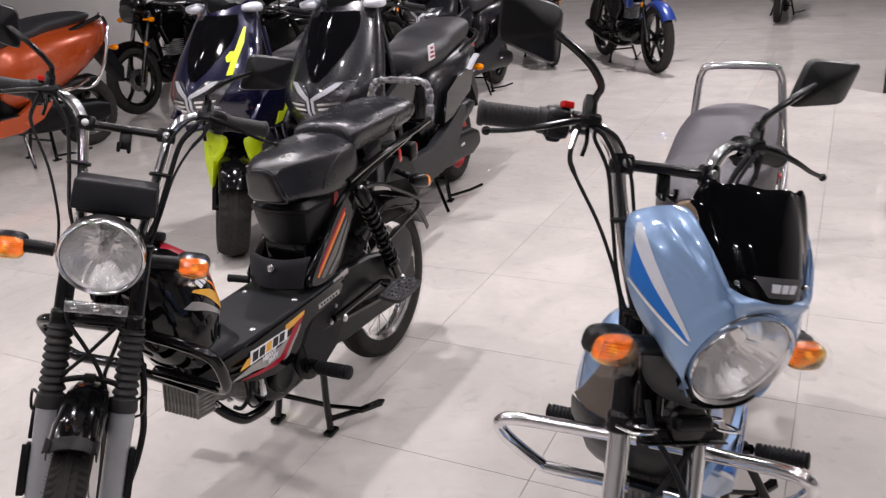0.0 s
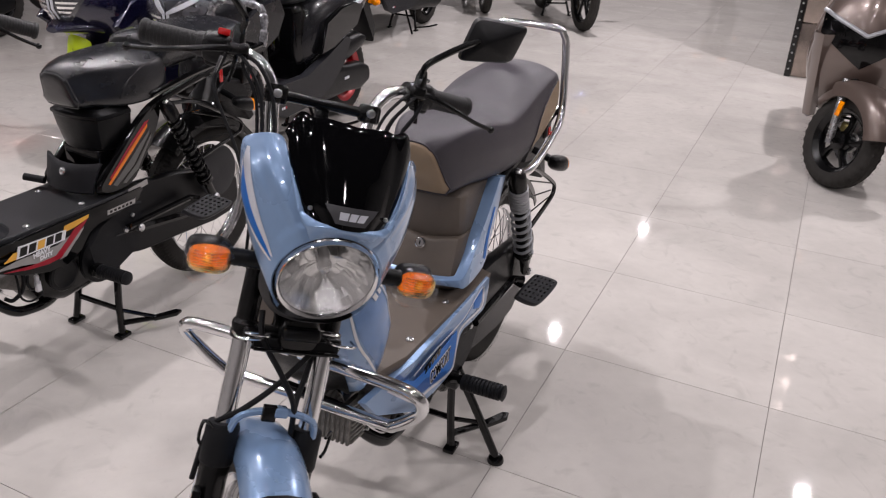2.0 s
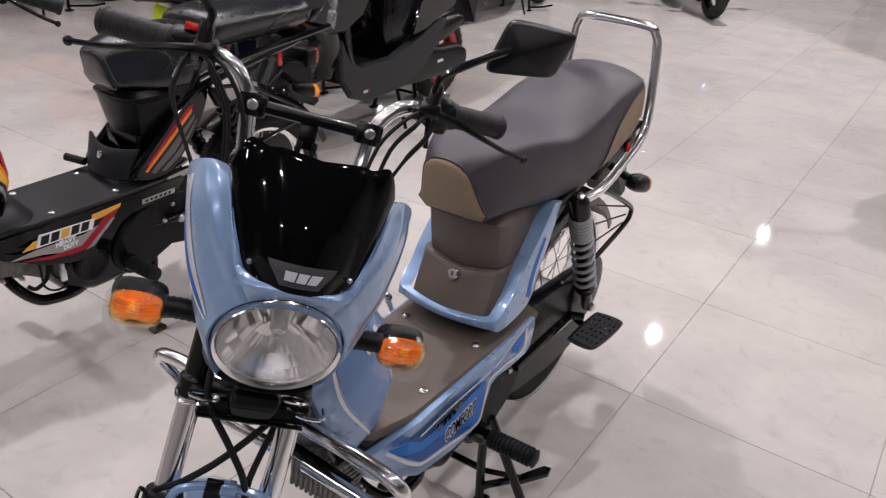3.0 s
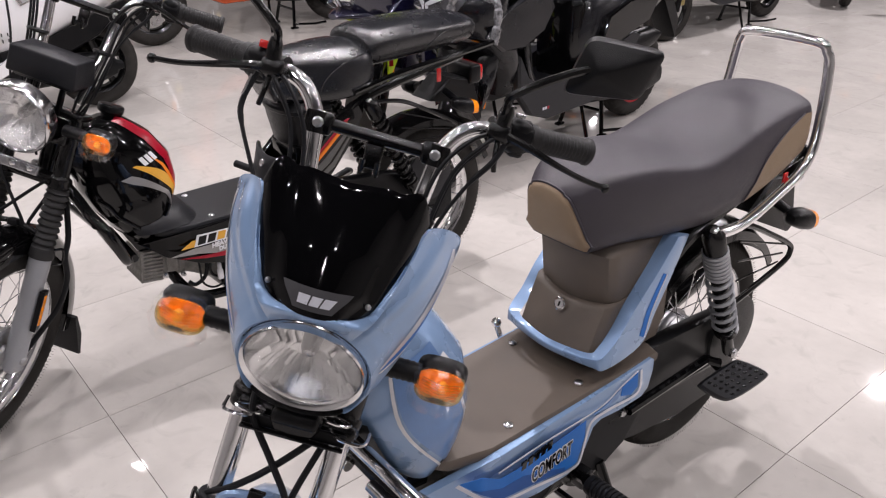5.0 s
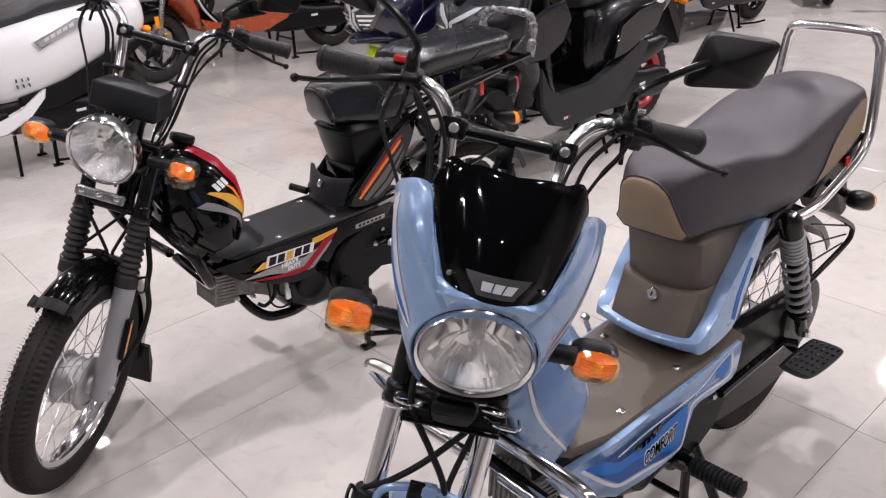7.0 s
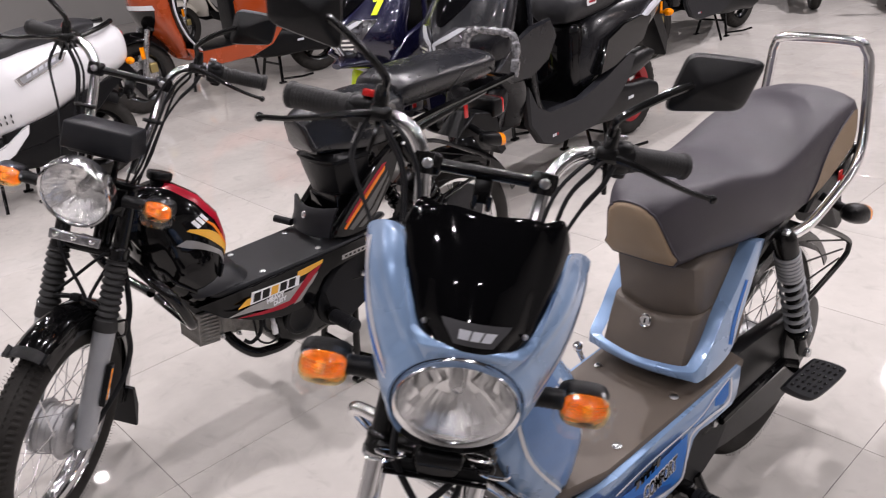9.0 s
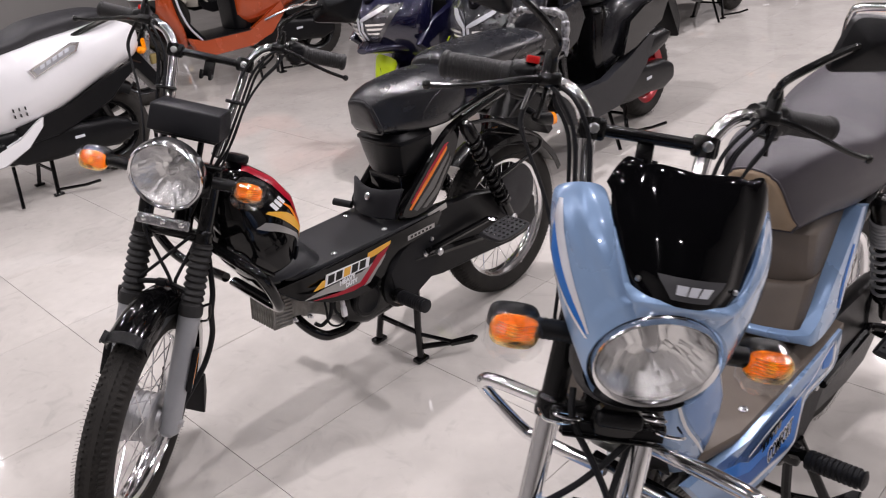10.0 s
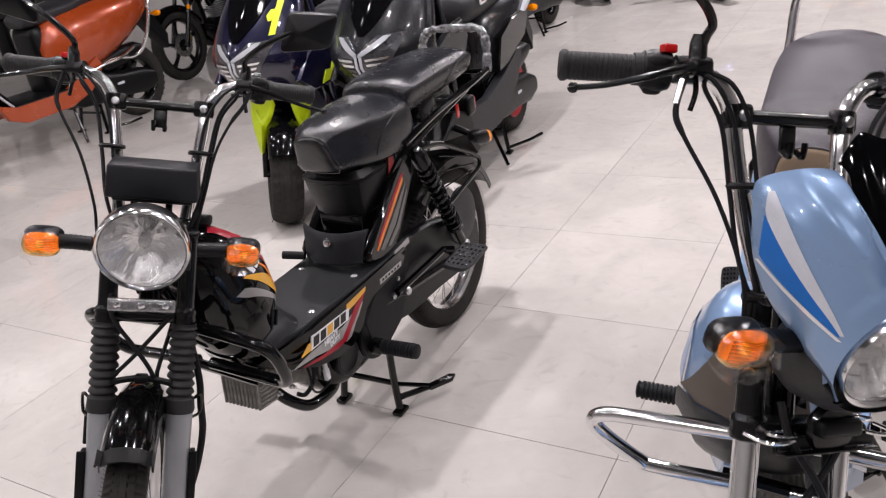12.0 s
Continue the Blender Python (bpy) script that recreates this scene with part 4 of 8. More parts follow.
    part("lamp_stay", Geo().box((0, -0.085, -0.004), (0.135, 0.006, 0.016), 0.002, S).box((0, -0.095, 0.016), (0.06, 0.03, 0.02), 0.006, S), M_PLASTIC, t)
    part("number_bracket", Geo().box((0, -0.092, -0.014), (0.135, 0.010, 0.003), 0.001, S), M_SATIN, t)
    part("horn", Geo().lathe([(0.012, -0.01), (0.03, -0.008), (0.034, 0), (0.03, 0.006), (0.01, 0.009)], 20, S @ Matrix.Translation((0.0, -0.09, 0.012)) @ Matrix.Rotation(radians(100), 4, "X")), M_SATIN, t)
    for s in (1, -1):
        part("wire_clip", Geo().tube([S @ p for p in spline([(s * 0.095, -0.06, 0.004), (s * 0.09, -0.095, 0.002), (s * 0.06, -0.10, 0.004), (s * 0.045, -0.08, 0.006)], 4)], 0.0025, 6), M_CHROME, t)


def seat_geo(keys, n=30, e=3.0, tuck=0.16, crown=0.006, arch=None):
    """keys: (y, half width, z of the underside, z of the top); arch: (narrowing of the top in front, y at which it ends)."""
    sp = [spline([(k[0], k[i], 0) for k in keys], 4) for i in (1, 2, 3)]
    rows = []
    for a, b, c in zip(*sp):
        zc, hh = (b.y + c.y) / 2, (c.y - b.y) / 2
        q = 0.0
        if arch:
            q = max(0.0, 1 - (a.x - keys[0][0]) / (arch[1] - keys[0][0]))
            q = q * q * (3 - 2 * q)
        ring = ring_xz(a.x, 0, zc, a.y, hh, lerp(e, 3.4, q), n)
        row = []
        for x, y, z in ring:
            h = (z - zc) / hh
            k = 1 - tuck * (1 - q) * max(0, 0.25 - h) / 1.25
            if arch:
                k *= 1 - arch[0] * q * max(0, (h + 0.9) / 1.9) ** 1.5
            row.append((x * k, y, z + crown * (1 - (x / a.y) ** 2) * max(0, h)))
        rows.append(row)
    return Geo().grid(rows, True, False, True)


def padded_seat(keys, lean, back=0.0):
    """A seat with a crease along each upper edge. keys: (y, half width below, z below, half width at the crease, z of the crease, z of the middle); lean: how far the front's top leads its foot."""
    sp = [spline([(k[0], k[i], 0) for k in keys], 5) for i in range(1, 6)]
    rows = []
    y0 = keys[0][0]
    for wb, zb, wc, zc, zt in zip(*sp):
        y, wb, zb, wc, zc, zt = wb.x, wb.y, zb.y, wc.y, zc.y, zt.y
        q = max(0.0, 1 - (y - y0) / 0.13)
        bulge = 0.006 * (1 - q)
        half = [(0.0, zb), (wb * lerp(0.6, 0.5, q), zb), (wb * lerp(0.93, 0.82, q), zb + 0.002), (wb * lerp(1.0, 0.985, q), zb + lerp(0.010, 0.020, q)), (lerp(wb, wc, 0.3) + bulge, lerp(zb, zc, 0.3)), (lerp(wb, wc, 0.6) + bulge, lerp(zb, zc, 0.6)), (lerp(wb, wc, 0.85) + bulge * 0.6, lerp(zb, zc, 0.85)),
                (wc, zc - 0.006), (wc - 0.0035, zc - 0.0005), (wc - 0.011, zc + 0.0035), (wc * 0.72, lerp(zc, zt, 0.52)), (wc * 0.45, lerp(zc, zt, 0.84)), (wc * 0.2, lerp(zc, zt, 0.97)), (0.0, zt)]
        ring = half + [(-x, z) for x, z in half[-2:0:-1]]
        rows.append([(x, y - lean * q * (z - keys[0][2]) / 0.12 + back * max(0.0, (y - keys[-1][0] + 0.12) / 0.12) * (zc - z), z) for x, z in ring])
    return Geo().grid(rows, True, False, True), len(rows[0])


def front_pad(name, sg, n, material, owner, label, swell=0.016):
    """The closed front of a seat, swelling a little inside its piping."""
    front = [Vector(p) for p in sg.v[:n]]
    mid = sum(front, Vector()) / n
    rows = [[mid + (p - mid) * k + Vector((0, -dy * swell, 0)) for p in front] for k, dy in ((0.985, 0.05), (0.94, 0.45), (0.82, 0.75), (0.5, 0.95), (0.05, 1.0))]
    part(name, Geo().grid(rows, True, False, True), material, owner, label, 60)
    return front


def tank_ring(v):
    """The tank's section at v: 0 below the steering head, 1 at the footboard; a ring of points."""
    keys = ((0.0, -0.462, 0.738, 0.034, 0.042), (0.12, -0.452, 0.722, 0.054, 0.062), (0.3, -0.432, 0.672, 0.078, 0.094), (0.5, -0.412, 0.608, 0.094, 0.112), (0.7, -0.395, 0.540, 0.097, 0.102), (0.88, -0.390, 0.475, 0.086, 0.070), (1.0, -0.395, 0.435, 0.070, 0.035))
    for a, b in zip(keys, keys[1:]):
        if v <= b[0]:
            t = (v - a[0]) / (b[0] - a[0])
            return [lerp(a[i], b[i], t) for i in (1, 2, 3, 4)]
    return list(keys[-1][1:])


def tank_point(v, a):
    """a: 0 is the left side, 90 the rear (towards the rider), 270 the front."""
    y, z, w, d = tank_ring(v)
    c, s = math.cos(radians(a)), math.sin(radians(a))
    e = 2 / 2.3
    lean = 0.25
    dy = d * math.copysign(abs(s) ** e, s)
    return Vector((w * math.copysign(abs(c) ** e, c), y + dy, z + dy * lean))


def chassis(t, blue, paint, rear):
    sides = (1, -1)
    # frame tubes
    part("down_tube", Geo().tube(spline([(0, -0.545, 0.70), (0, -0.500, 0.60), (0, -0.455, 0.50), (0, -0.40, 0.42), (0, -0.28, 0.385), (0, 0.10, 0.385)], 4), 0.021, 10), M_BLACK if not blue else M_SATIN, t)
    part("front_gusset", Geo().plate([(-0.548, 0.69), (-0.50, 0.73), (-0.36, 0.47), (-0.39, 0.36), (-0.43, 0.40)], "x", -0.045, 0.045, 0.006), M_BLACK, t)
    for s in sides:
        part("frame_rail", Geo().tube(spline([(s * 0.05, -0.05, 0.385), (s * 0.075, 0.03, 0.47), (s * 0.095, 0.16, 0.63), (s * 0.10, 0.28, 0.685), (s * 0.10, 0.60, 0.74)], 4), 0.0125, 8), M_SATIN, t)
    # tank
    def shaped(p):
        return Vector((p.x * 1.25 - 0.018, p.y, p.z)) if blue else Vector(p)
    tk = [[shaped(tank_point(v / 16, a)) for a in range(0, 360, 12)] for v in range(17)]
    tank = part("fuel_tank", Geo().grid(tk, True, False, True), paint, t, "rounded fuel tank between knees", 60)
    part("fuel_cap", Geo().lathe([(0.018, -0.035), (0.020, -0.008), (0.027, -0.004), (0.030, 0.0), (0.030, 0.012), (0.027, 0.016), (0.012, 0.018)], 24, Matrix.Translation((0, -0.412, 0.752)) @ Matrix.Rotation(radians(-24), 4, "X")), M_PLASTIC, tank)

    def on_tank(name, mat, v0, v1, a0, a1, side, lift=0.0014, label=""):
        rows = []
        for i in range(13):
            u = i / 12
            row = []
            for j in range(5):
                a = lerp(a0(u), a1(u), j / 4)
                v = lerp(v0, v1, u)
                p, c = tank_point(v, a), tank_ring(v)
                nn = Vector((p.x, (p.y - c[0]) * 0.8, 0.0)).normalized()
                p = p + nn * lift
                row.append(shaped(Vector((side * p.x, p.y, p.z))))
            rows.append(row)
        part(name, Geo().grid(rows), mat, tank, label, 60)
    if blue:
        on_tank("front_cover", M_TAUPE, 0.04, 0.48, lambda u: 240 - 30 * u * u, lambda u: 306 - 4 * u, 1, 0.006, "brown front cover of the tank")
        on_tank("lower_cover", M_PLASTIC, 0.48, 1.0, lambda u: 212 - 30 * u, lambda u: 310, 1, 0.009, "black lower cover")
    for s in sides:
        if blue:
            on_tank("decal", M_WHITE_G, 0.30, 0.98, lambda u: -22 + 30 * u * u - 12 * math.sin(math.pi * u), lambda u: -19 + 30 * u * u - 12 * math.sin(math.pi * u), s, 0.0014, "white pinstripe")
            on_tank("decal", M_BLUE_M, 0.28, 0.96, lambda u: -17 + 30 * u * u - 12 * math.sin(math.pi * u), lambda u: 22 + 14 * u - 8 * math.sin(math.pi * u), s, 0.0011, "blue graphic")
            on_tank("decal", M_SILVER_G, 0.42, 0.96, lambda u: 24 + 12 * u - 8 * math.sin(math.pi * u), lambda u: 28 + 12 * u - 8 * math.sin(math.pi * u), s, 0.0014, "pale pinstripe")
            for k in range(3):
                on_tank("emblem", M_WHITE_G, 0.36, 0.43, lambda u, k=k: 2 + 9 * k + 2 * u, lambda u, k=k: 8 + 9 * k + 2 * u, s, 0.0022, "pale emblem")
        else:
            on_tank("decal", M_RED_G, 0.05, 0.80, lambda u: 34 + 18 * u, lambda u: 66 - 1 * u, s, 0.0012, "dark red stripe")
            on_tank("decal", M_GREY_D, 0.40, 0.78, lambda u: 68 - 3 * u, lambda u: 74 - 8 * u, s, 0.0013, "dark grey stripe")
            on_tank("decal", M_ORANGE_G, 0.42, 0.76, lambda u: 28 + 22 * u, lambda u: 30 + 22 * u + 4 * math.sin(math.pi * u), s, 0.0016, "orange stripe")
            on_tank("decal", M_YELLOW_G, 0.42, 0.76, lambda u: 2 + 42 * u, lambda u: 6 + 42 * u + 12 * math.sin(math.pi * u), s, 0.0014, "amber stripe")
            on_tank("decal", M_GREY_G, 0.47, 0.86, lambda u: -14 + 64 * u, lambda u: -2 + 56 * u, s, 0.0014, "grey stripe")
            # not sunk: a darker patch on the skin stands in for the recess
            on_tank("recess", M_SCREEN, 0.64, 0.90, lambda u: -34 + 30 * u, lambda u: 46 - 40 * u, s, 0.0008, "dark patch on the tank's side in place of a recess")
            ridge = []
            for v, a in ((0.56, -56), (0.62, -46), (0.72, -42), (0.84, -26), (0.92, -10), (0.94, 2), (0.91, 14), (0.86, 26), (0.80, 36)):
                p = shaped(tank_point(v, a))
                ridge.append((s * (p.x + 0.0015), p.y + 0.0015 * math.sin(radians(a)), p.z))
            part("tank_ridge", Geo().tube(spline(ridge, 4), 0.0048, 10), M_BLACK, tank, "raised rim of the recess")
            for k in range(3):
                on_tank("emblem", M_WHITE_G, 0.385, 0.45, lambda u, k=k: 12 + 8 * k + 2 * u, lambda u, k=k: 18 + 8 * k + 2 * u, s, 0.0024, "pale emblem")
    # footboard
    out = [(0.050, -0.405), (0.085, -0.375), (0.108, -0.30), (0.114, -0.10), (0.118, 0.125), (0.09, 0.135), (-0.09, 0.135), (-0.118, 0.125), (-0.114, -0.10), (-0.108, -0.30), (-0.085, -0.375), (-0.050, -0.405)]
    M_MAT = M_TAUPE if blue else M_BOARD
    board = part("footboard", Geo().plate(out, "z", 0.436, 0.456, 0.004), M_MAT, t, "brown moulded footboard" if blue else "black ribbed footboard")
    if not blue:
        lip = []
        for a in range(-36, 217, 12):
            hi, lo5 = tank_point(0.80, a), tank_point(0.97, a)
            far = Vector((hi.x * 1.10, hi.y + (0.050 if 20 < a < 160 else 0.016), 0.4575))
            far.x = max(-0.108, min(0.108, far.x))
            lip.append([hi.lerp(lo5, 0.3), hi.lerp(far, 0.35) + Vector((0, 0.002, -0.006)), hi.lerp(far, 0.7) + Vector((0, 0.002, -0.008)), far])
        part("board_lip", Geo().grid(lip), M_BOARD, board, "raised lip of the footboard round the tank", 60, 0.003)
    for x, y in ((0.083, -0.063), (-0.083, -0.063), (0.083, -0.239), (-0.083, -0.239), (0.0, -0.33)):
        part("screw", Geo().lathe([(0.0085, 0), (0.0085, 0.0015), (0.006, 0.0035), (0.002, 0.004)], 12, Matrix.Translation((x, y, 0.456))), M_STEEL, board)
    if blue:
        skirt = [(-0.415, 0.405), (-0.30, 0.448), (0.0, 0.452), (0.102, 0.456), (0.114, 0.448), (0.115, 0.425), (0.106, 0.386), (0.088, 0.375), (0.02, 0.377), (-0.035, 0.385), (-0.056, 0.378), (-0.072, 0.345), (-0.09, 0.312), (-0.12, 0.300), (-0.20, 0.305), (-0.30, 0.325), (-0.39, 0.365)]
    else:
        skirt = [(-0.430, 0.425), (-0.30, 0.448), (0.0, 0.452), (0.118, 0.456), (0.125, 0.446), (0.105, 0.420), (0.04, 0.408), (-0.05, 0.400), (-0.085, 0.385), (-0.115, 0.350), (-0.165, 0.326), (-0.225, 0.328), (-0.30, 0.350), (-0.38, 0.385)]
    for s in sides:
        rows = []
        k = len(skirt)
        for lay, (dx, sh) in enumerate(((0.106, 0.0), (0.121, 0.004), (0.122, 0.008))):
            rows.append([(s * (dx - 0.045 * max(0, (-0.34 - y) / 0.075)), y, z) for y, z in skirt] if lay == 0 else
                        [(s * (dx - 0.045 * max(0, (-0.34 - y) / 0.075)), lerp(y, -0.14, sh * 4), lerp(z, 0.38, sh * 4)) for y, z in skirt])
        sk = part("side_skirt", Geo().grid(rows, True, False, True), paint, t, "painted side panel below the footboard", 30)

        def strip(name, mat, poly, lift, label=""):
            part(name, Geo().plate(poly, "x", s * (0.1205), s * (0.1225 + lift), 0.0003), mat, sk, label)
        if blue:
            def band(pts, w):
                a = spline([(0, y, z) for y, z in pts], 4)
                lo2, hi2 = [], []
                for p, q in zip(a, a[1:] + [a[-1] + (a[-1] - a[-2])]):
                    d = (q - p).normalized()
                    lo2.append((p.y - d.z * w, p.z + d.y * w))
                    hi2.append((p.y + d.z * w, p.z - d.y * w))
                rows2 = [[(s * (0.1238 - 0.045 * max(0, (-0.34 - y) / 0.075)), y, z) for y, z in line] for line in (lo2, hi2)]
                part("decal", Geo().grid(rows2), M_SILVER_G, sk, "pale outline of the side graphic", 60, 0.0006)
            def field(mat, lift, low, high, label):
                def at(line, y):
                    for (y0, z0), (y1, z1) in zip(line, line[1:]):
                        if y <= y1:
                            return lerp(z0, z1, max(0.0, (y - y0) / (y1 - y0)))
                    return line[-1][1]
                rows2 = []
                for i in range(37):
                    y = lerp(low[0][0], low[-1][0], i / 36)
                    x = s * (0.1222 + lift - 0.045 * max(0, (-0.34 - y) / 0.075))
                    rows2.append([(x, y, lerp(at(low, y), at(high, y), w / 3)) for w in range(4)])
                part("decal", Geo().grid(rows2), mat, sk, label, 60, 0.0005)
            field(M_BLUE_D, 0.0010, [(-0.367, 0.421), (-0.294, 0.355), (-0.21, 0.338), (-0.132, 0.320), (-0.100, 0.318), (-0.083, 0.371)], [(-0.367, 0.423), (-0.337, 0.430), (-0.297, 0.402), (-0.253, 0.397), (-0.186, 0.400), (-0.083, 0.406)], "blue side graphic")
            field(M_NAVYG, 0.0013, [(-0.352, 0.407), (-0.294, 0.355), (-0.21, 0.338), (-0.132, 0.320)], [(-0.352, 0.408), (-0.290, 0.378), (-0.240, 0.374), (-0.190, 0.352), (-0.132, 0.328)], "dark blue side graphic")
            strip("decal", M_BLUE_M, [(-0.06, 0.407), (-0.03, 0.411), (0.012, 0.428), (0.008, 0.410), (-0.03, 0.403)], 0.0009, "mid blue side graphic")
            strip("decal", M_BLUE_D, [(0.016, 0.428), (0.060, 0.441), (0.063, 0.408), (0.045, 0.398), (0.014, 0.410)], 0.0009, "blue side graphic")
            band([(0.068, 0.444), (0.071, 0.405), (0.055, 0.391), (-0.02, 0.398), (-0.066, 0.396), (-0.078, 0.372), (-0.092, 0.320), (-0.110, 0.312), (-0.14, 0.315), (-0.21, 0.331), (-0.285, 0.347), (-0.325, 0.374), (-0.372, 0.420)], 0.0032)
            band([(0.060, 0.447), (0.01, 0.434), (-0.05, 0.416), (-0.20, 0.419), (-0.30, 0.416)], 0.0016)
            rot = Matrix.Translation((s * 0.1242, -0.170, 0.362)) @ (Matrix.Rotation(radians(90), 4, "Z") if s > 0 else Matrix.Rotation(radians(-90), 4, "Z")) @ Matrix.Rotation(radians(90), 4, "X")
            tilt = Matrix.Rotation(radians(4 if s > 0 else -4), 4, "Z")
            narrow = Matrix.Diagonal((0.49, 1, 1, 1))
            for dx, dy in ((-0.0016, -0.0014), (-0.0016, 0.0014), (0.0016, -0.0014), (0.0016, 0.0014)):
                writing("COMFORT", 0.043, rot @ tilt @ Matrix.Translation((dx, dy, 0)) @ narrow, M_WHITE_G, sk, "lettering_edge", 0.0008)
            writing("COMFORT", 0.043, rot @ tilt @ Matrix.Translation((0, 0, 0.0007)) @ narrow, M_BLACK, sk, bold=0.0005)
            for k2 in range(5):
                strip("emblem", M_BLACK, [(-0.246 + 0.0155 * k2, 0.387 + 0.0016 * k2), (-0.2345 + 0.0155 * k2, 0.388 + 0.0016 * k2), (-0.2315 + 0.0155 * k2, 0.404 + 0.0018 * k2), (-0.243 + 0.0155 * k2, 0.4025 + 0.0018 * k2)], 0.0015)
        else:
            strip("decal", M_GREY_G, [(-0.375, 0.392), (-0.30, 0.380), (-0.235, 0.362), (-0.175, 0.360), (-0.125, 0.385), (-0.10, 0.408), (-0.14, 0.405), (-0.19, 0.392), (-0.31, 0.398)], 0.0005, "grey side graphic")
            strip("decal", M_YELLOW_G, [(-0.345, 0.404), (-0.305, 0.402), (-0.285, 0.418), (-0.315, 0.420)], 0.0008, "amber side graphic")
            strip("decal", M_YELLOW_G, [(-0.166, 0.418), (-0.13, 0.420), (-0.082, 0.430), (-0.078, 0.439), (-0.160, 0.435)], 0.0008, "amber side graphic")
            strip("decal", M_RED_G, [(-0.350, 0.380), (-0.285, 0.362), (-0.225, 0.352), (-0.185, 0.354), (-0.140, 0.386), (-0.096, 0.418), (-0.084, 0.430), (-0.130, 0.417), (-0.165, 0.390), (-0.20, 0.366), (-0.27, 0.368)], 0.0010, "dark red side graphic")
            strip("decal", M_GREY_G, [(-0.190, 0.350), (-0.168, 0.352), (-0.125, 0.388), (-0.100, 0.412), (-0.138, 0.383)], 0.0008, "grey side graphic")
            strip("emblem", M_WHITE_G, [(-0.312, 0.402), (-0.165, 0.398), (-0.156, 0.424), (-0.300, 0.432)], 0.0013, "white-edged model emblem")
            for k2 in range(5):
                x0 = -0.303 + 0.0262 * k2
                strip("emblem", M_BLACK if k2 != 2 else M_YELLOW_G, [(x0, 0.4055 - 0.0008 * k2), (x0 + 0.021, 0.4050 - 0.0008 * k2), (x0 + 0.029, 0.4265 - 0.0009 * k2), (x0 + 0.008, 0.4275 - 0.0009 * k2)], 0.0018)
            strip("badge", M_GREY_G, [(-0.018, 0.413), (0.085, 0.414), (0.088, 0.427), (-0.016, 0.426)], 0.0010, "small pale badge strip")
            for k2 in range(6):
                strip("badge_mark", M_BLACK, [(-0.008 + 0.0145 * k2, 0.4165), (0.001 + 0.0145 * k2, 0.4165), (0.002 + 0.0145 * k2, 0.423), (-0.007 + 0.0145 * k2, 0.423)], 0.0014)
            base_rot = (Matrix.Rotation(radians(90), 4, "Z") if s > 0 else Matrix.Rotation(radians(-90), 4, "Z")) @ Matrix.Rotation(radians(90), 4, "X") @ Matrix.Rotation(radians(3 if s > 0 else -3), 4, "Z")
            writing("HEAVY", 0.017, Matrix.Translation((s * 0.1242, -0.240, 0.392)) @ base_rot, M_WHITE_G, sk, bold=0.0009)
            writing("DUTY", 0.0145, Matrix.Translation((s * 0.1242, -0.229, 0.378)) @ base_rot, M_WHITE_G, sk, bold=0.0009)
    # battery box below the seat
    if blue:
        # the blue frame: from the top of one cheek down to the sill and up the other; back, front and inner edge at each station
        run = [((0.117, 0.176, 0.688), (0.117, 0.140, 0.694), (0.088, 0.142, 0.694)), ((0.121, 0.132, 0.618), (0.119, 0.088, 0.643), (0.090, 0.094, 0.643)), ((0.123, 0.094, 0.556), (0.119, 0.030, 0.588), (0.091, 0.038, 0.588)),
               ((0.123, 0.062, 0.500), (0.118, -0.006, 0.545), (0.092, 0.004, 0.548)), ((0.119, -0.034, 0.488), (0.114, -0.042, 0.517), (0.0915, -0.028, 0.521)), ((0.100, -0.049, 0.489), (0.097, -0.052, 0.509), (0.086, -0.042, 0.512)), ((0.050, -0.060, 0.490), (0.049, -0.062, 0.506), (0.046, -0.053, 0.510)), ((0.0, -0.065, 0.490), (0.0, -0.067, 0.505), (0.0, -0.058, 0.509))]
        full = run + [tuple((-x, y, z) for x, y, z in st3) for st3 in run[-2::-1]]
        edges = [spline([st3[i] for st3 in full], 4) for i in range(3)]
        rows = []
        for a, b, c in zip(*edges):
            m1, m2 = a.lerp(b, 0.18), a.lerp(b, 0.86)
            push = ((a + b) / 2 - c)
            push.z = 0
            push = push.normalized() * 0.002
            rows.append([a.lerp(c, 0.12), a.lerp(m1, 0.6) + push * 0.5, m1 + push, m2 + push, b + push * 0.3, b.lerp(c, 0.3), c, a.lerp(c, 0.85)])
        pn = part("side_panel", Geo().grid(rows, True, False, True), paint, t, "sky-blue frame round the box below the seat", 50)
        for flip in (False, True):
            cheek = rows[::-1] if flip else rows
            for mat, lab, lo4, hi4 in ((M_BLUE_D, "blue graphic", (0.52, 0.06), (0.80, 0.30)), (M_SILVER_G, "pale pinstripe", (0.40, 0.0), (0.46, 0.04))):
                run2 = []
                for k in range(4, 12):
                    q, base_p, front_p = (k - 4) / 7, cheek[k][2], cheek[k][3]
                    out = (base_p - cheek[k][6])
                    out = Vector((out.x, 0, 0)).normalized() * 0.0009
                    run2.append([base_p.lerp(front_p, lerp(lerp(lo4[0], lo4[1], q), lerp(hi4[0], hi4[1], q), w / 3)) + out for w in range(4)])
                part("decal", Geo().grid(run2), mat, pn, lab, 60, 0.0005)

        def face(levels):
            """Rings of a box that is round in front: (z, y of the front, half width, dip of the middle)."""
            out = []
            for z, y, w, dip in levels:
                pts = [(w, 0.17, z), (w, y + 0.040, z), (w * 0.985, y + 0.026, z)]
                for u in (0.90, 0.72, 0.5, 0.25, 0.0, -0.25, -0.5, -0.72, -0.90):
                    pts.append((w * u, y + 0.020 * u ** 2 - (0.0 if abs(u) < 0.8 else 0.002), z - dip * (1 - u * u)))
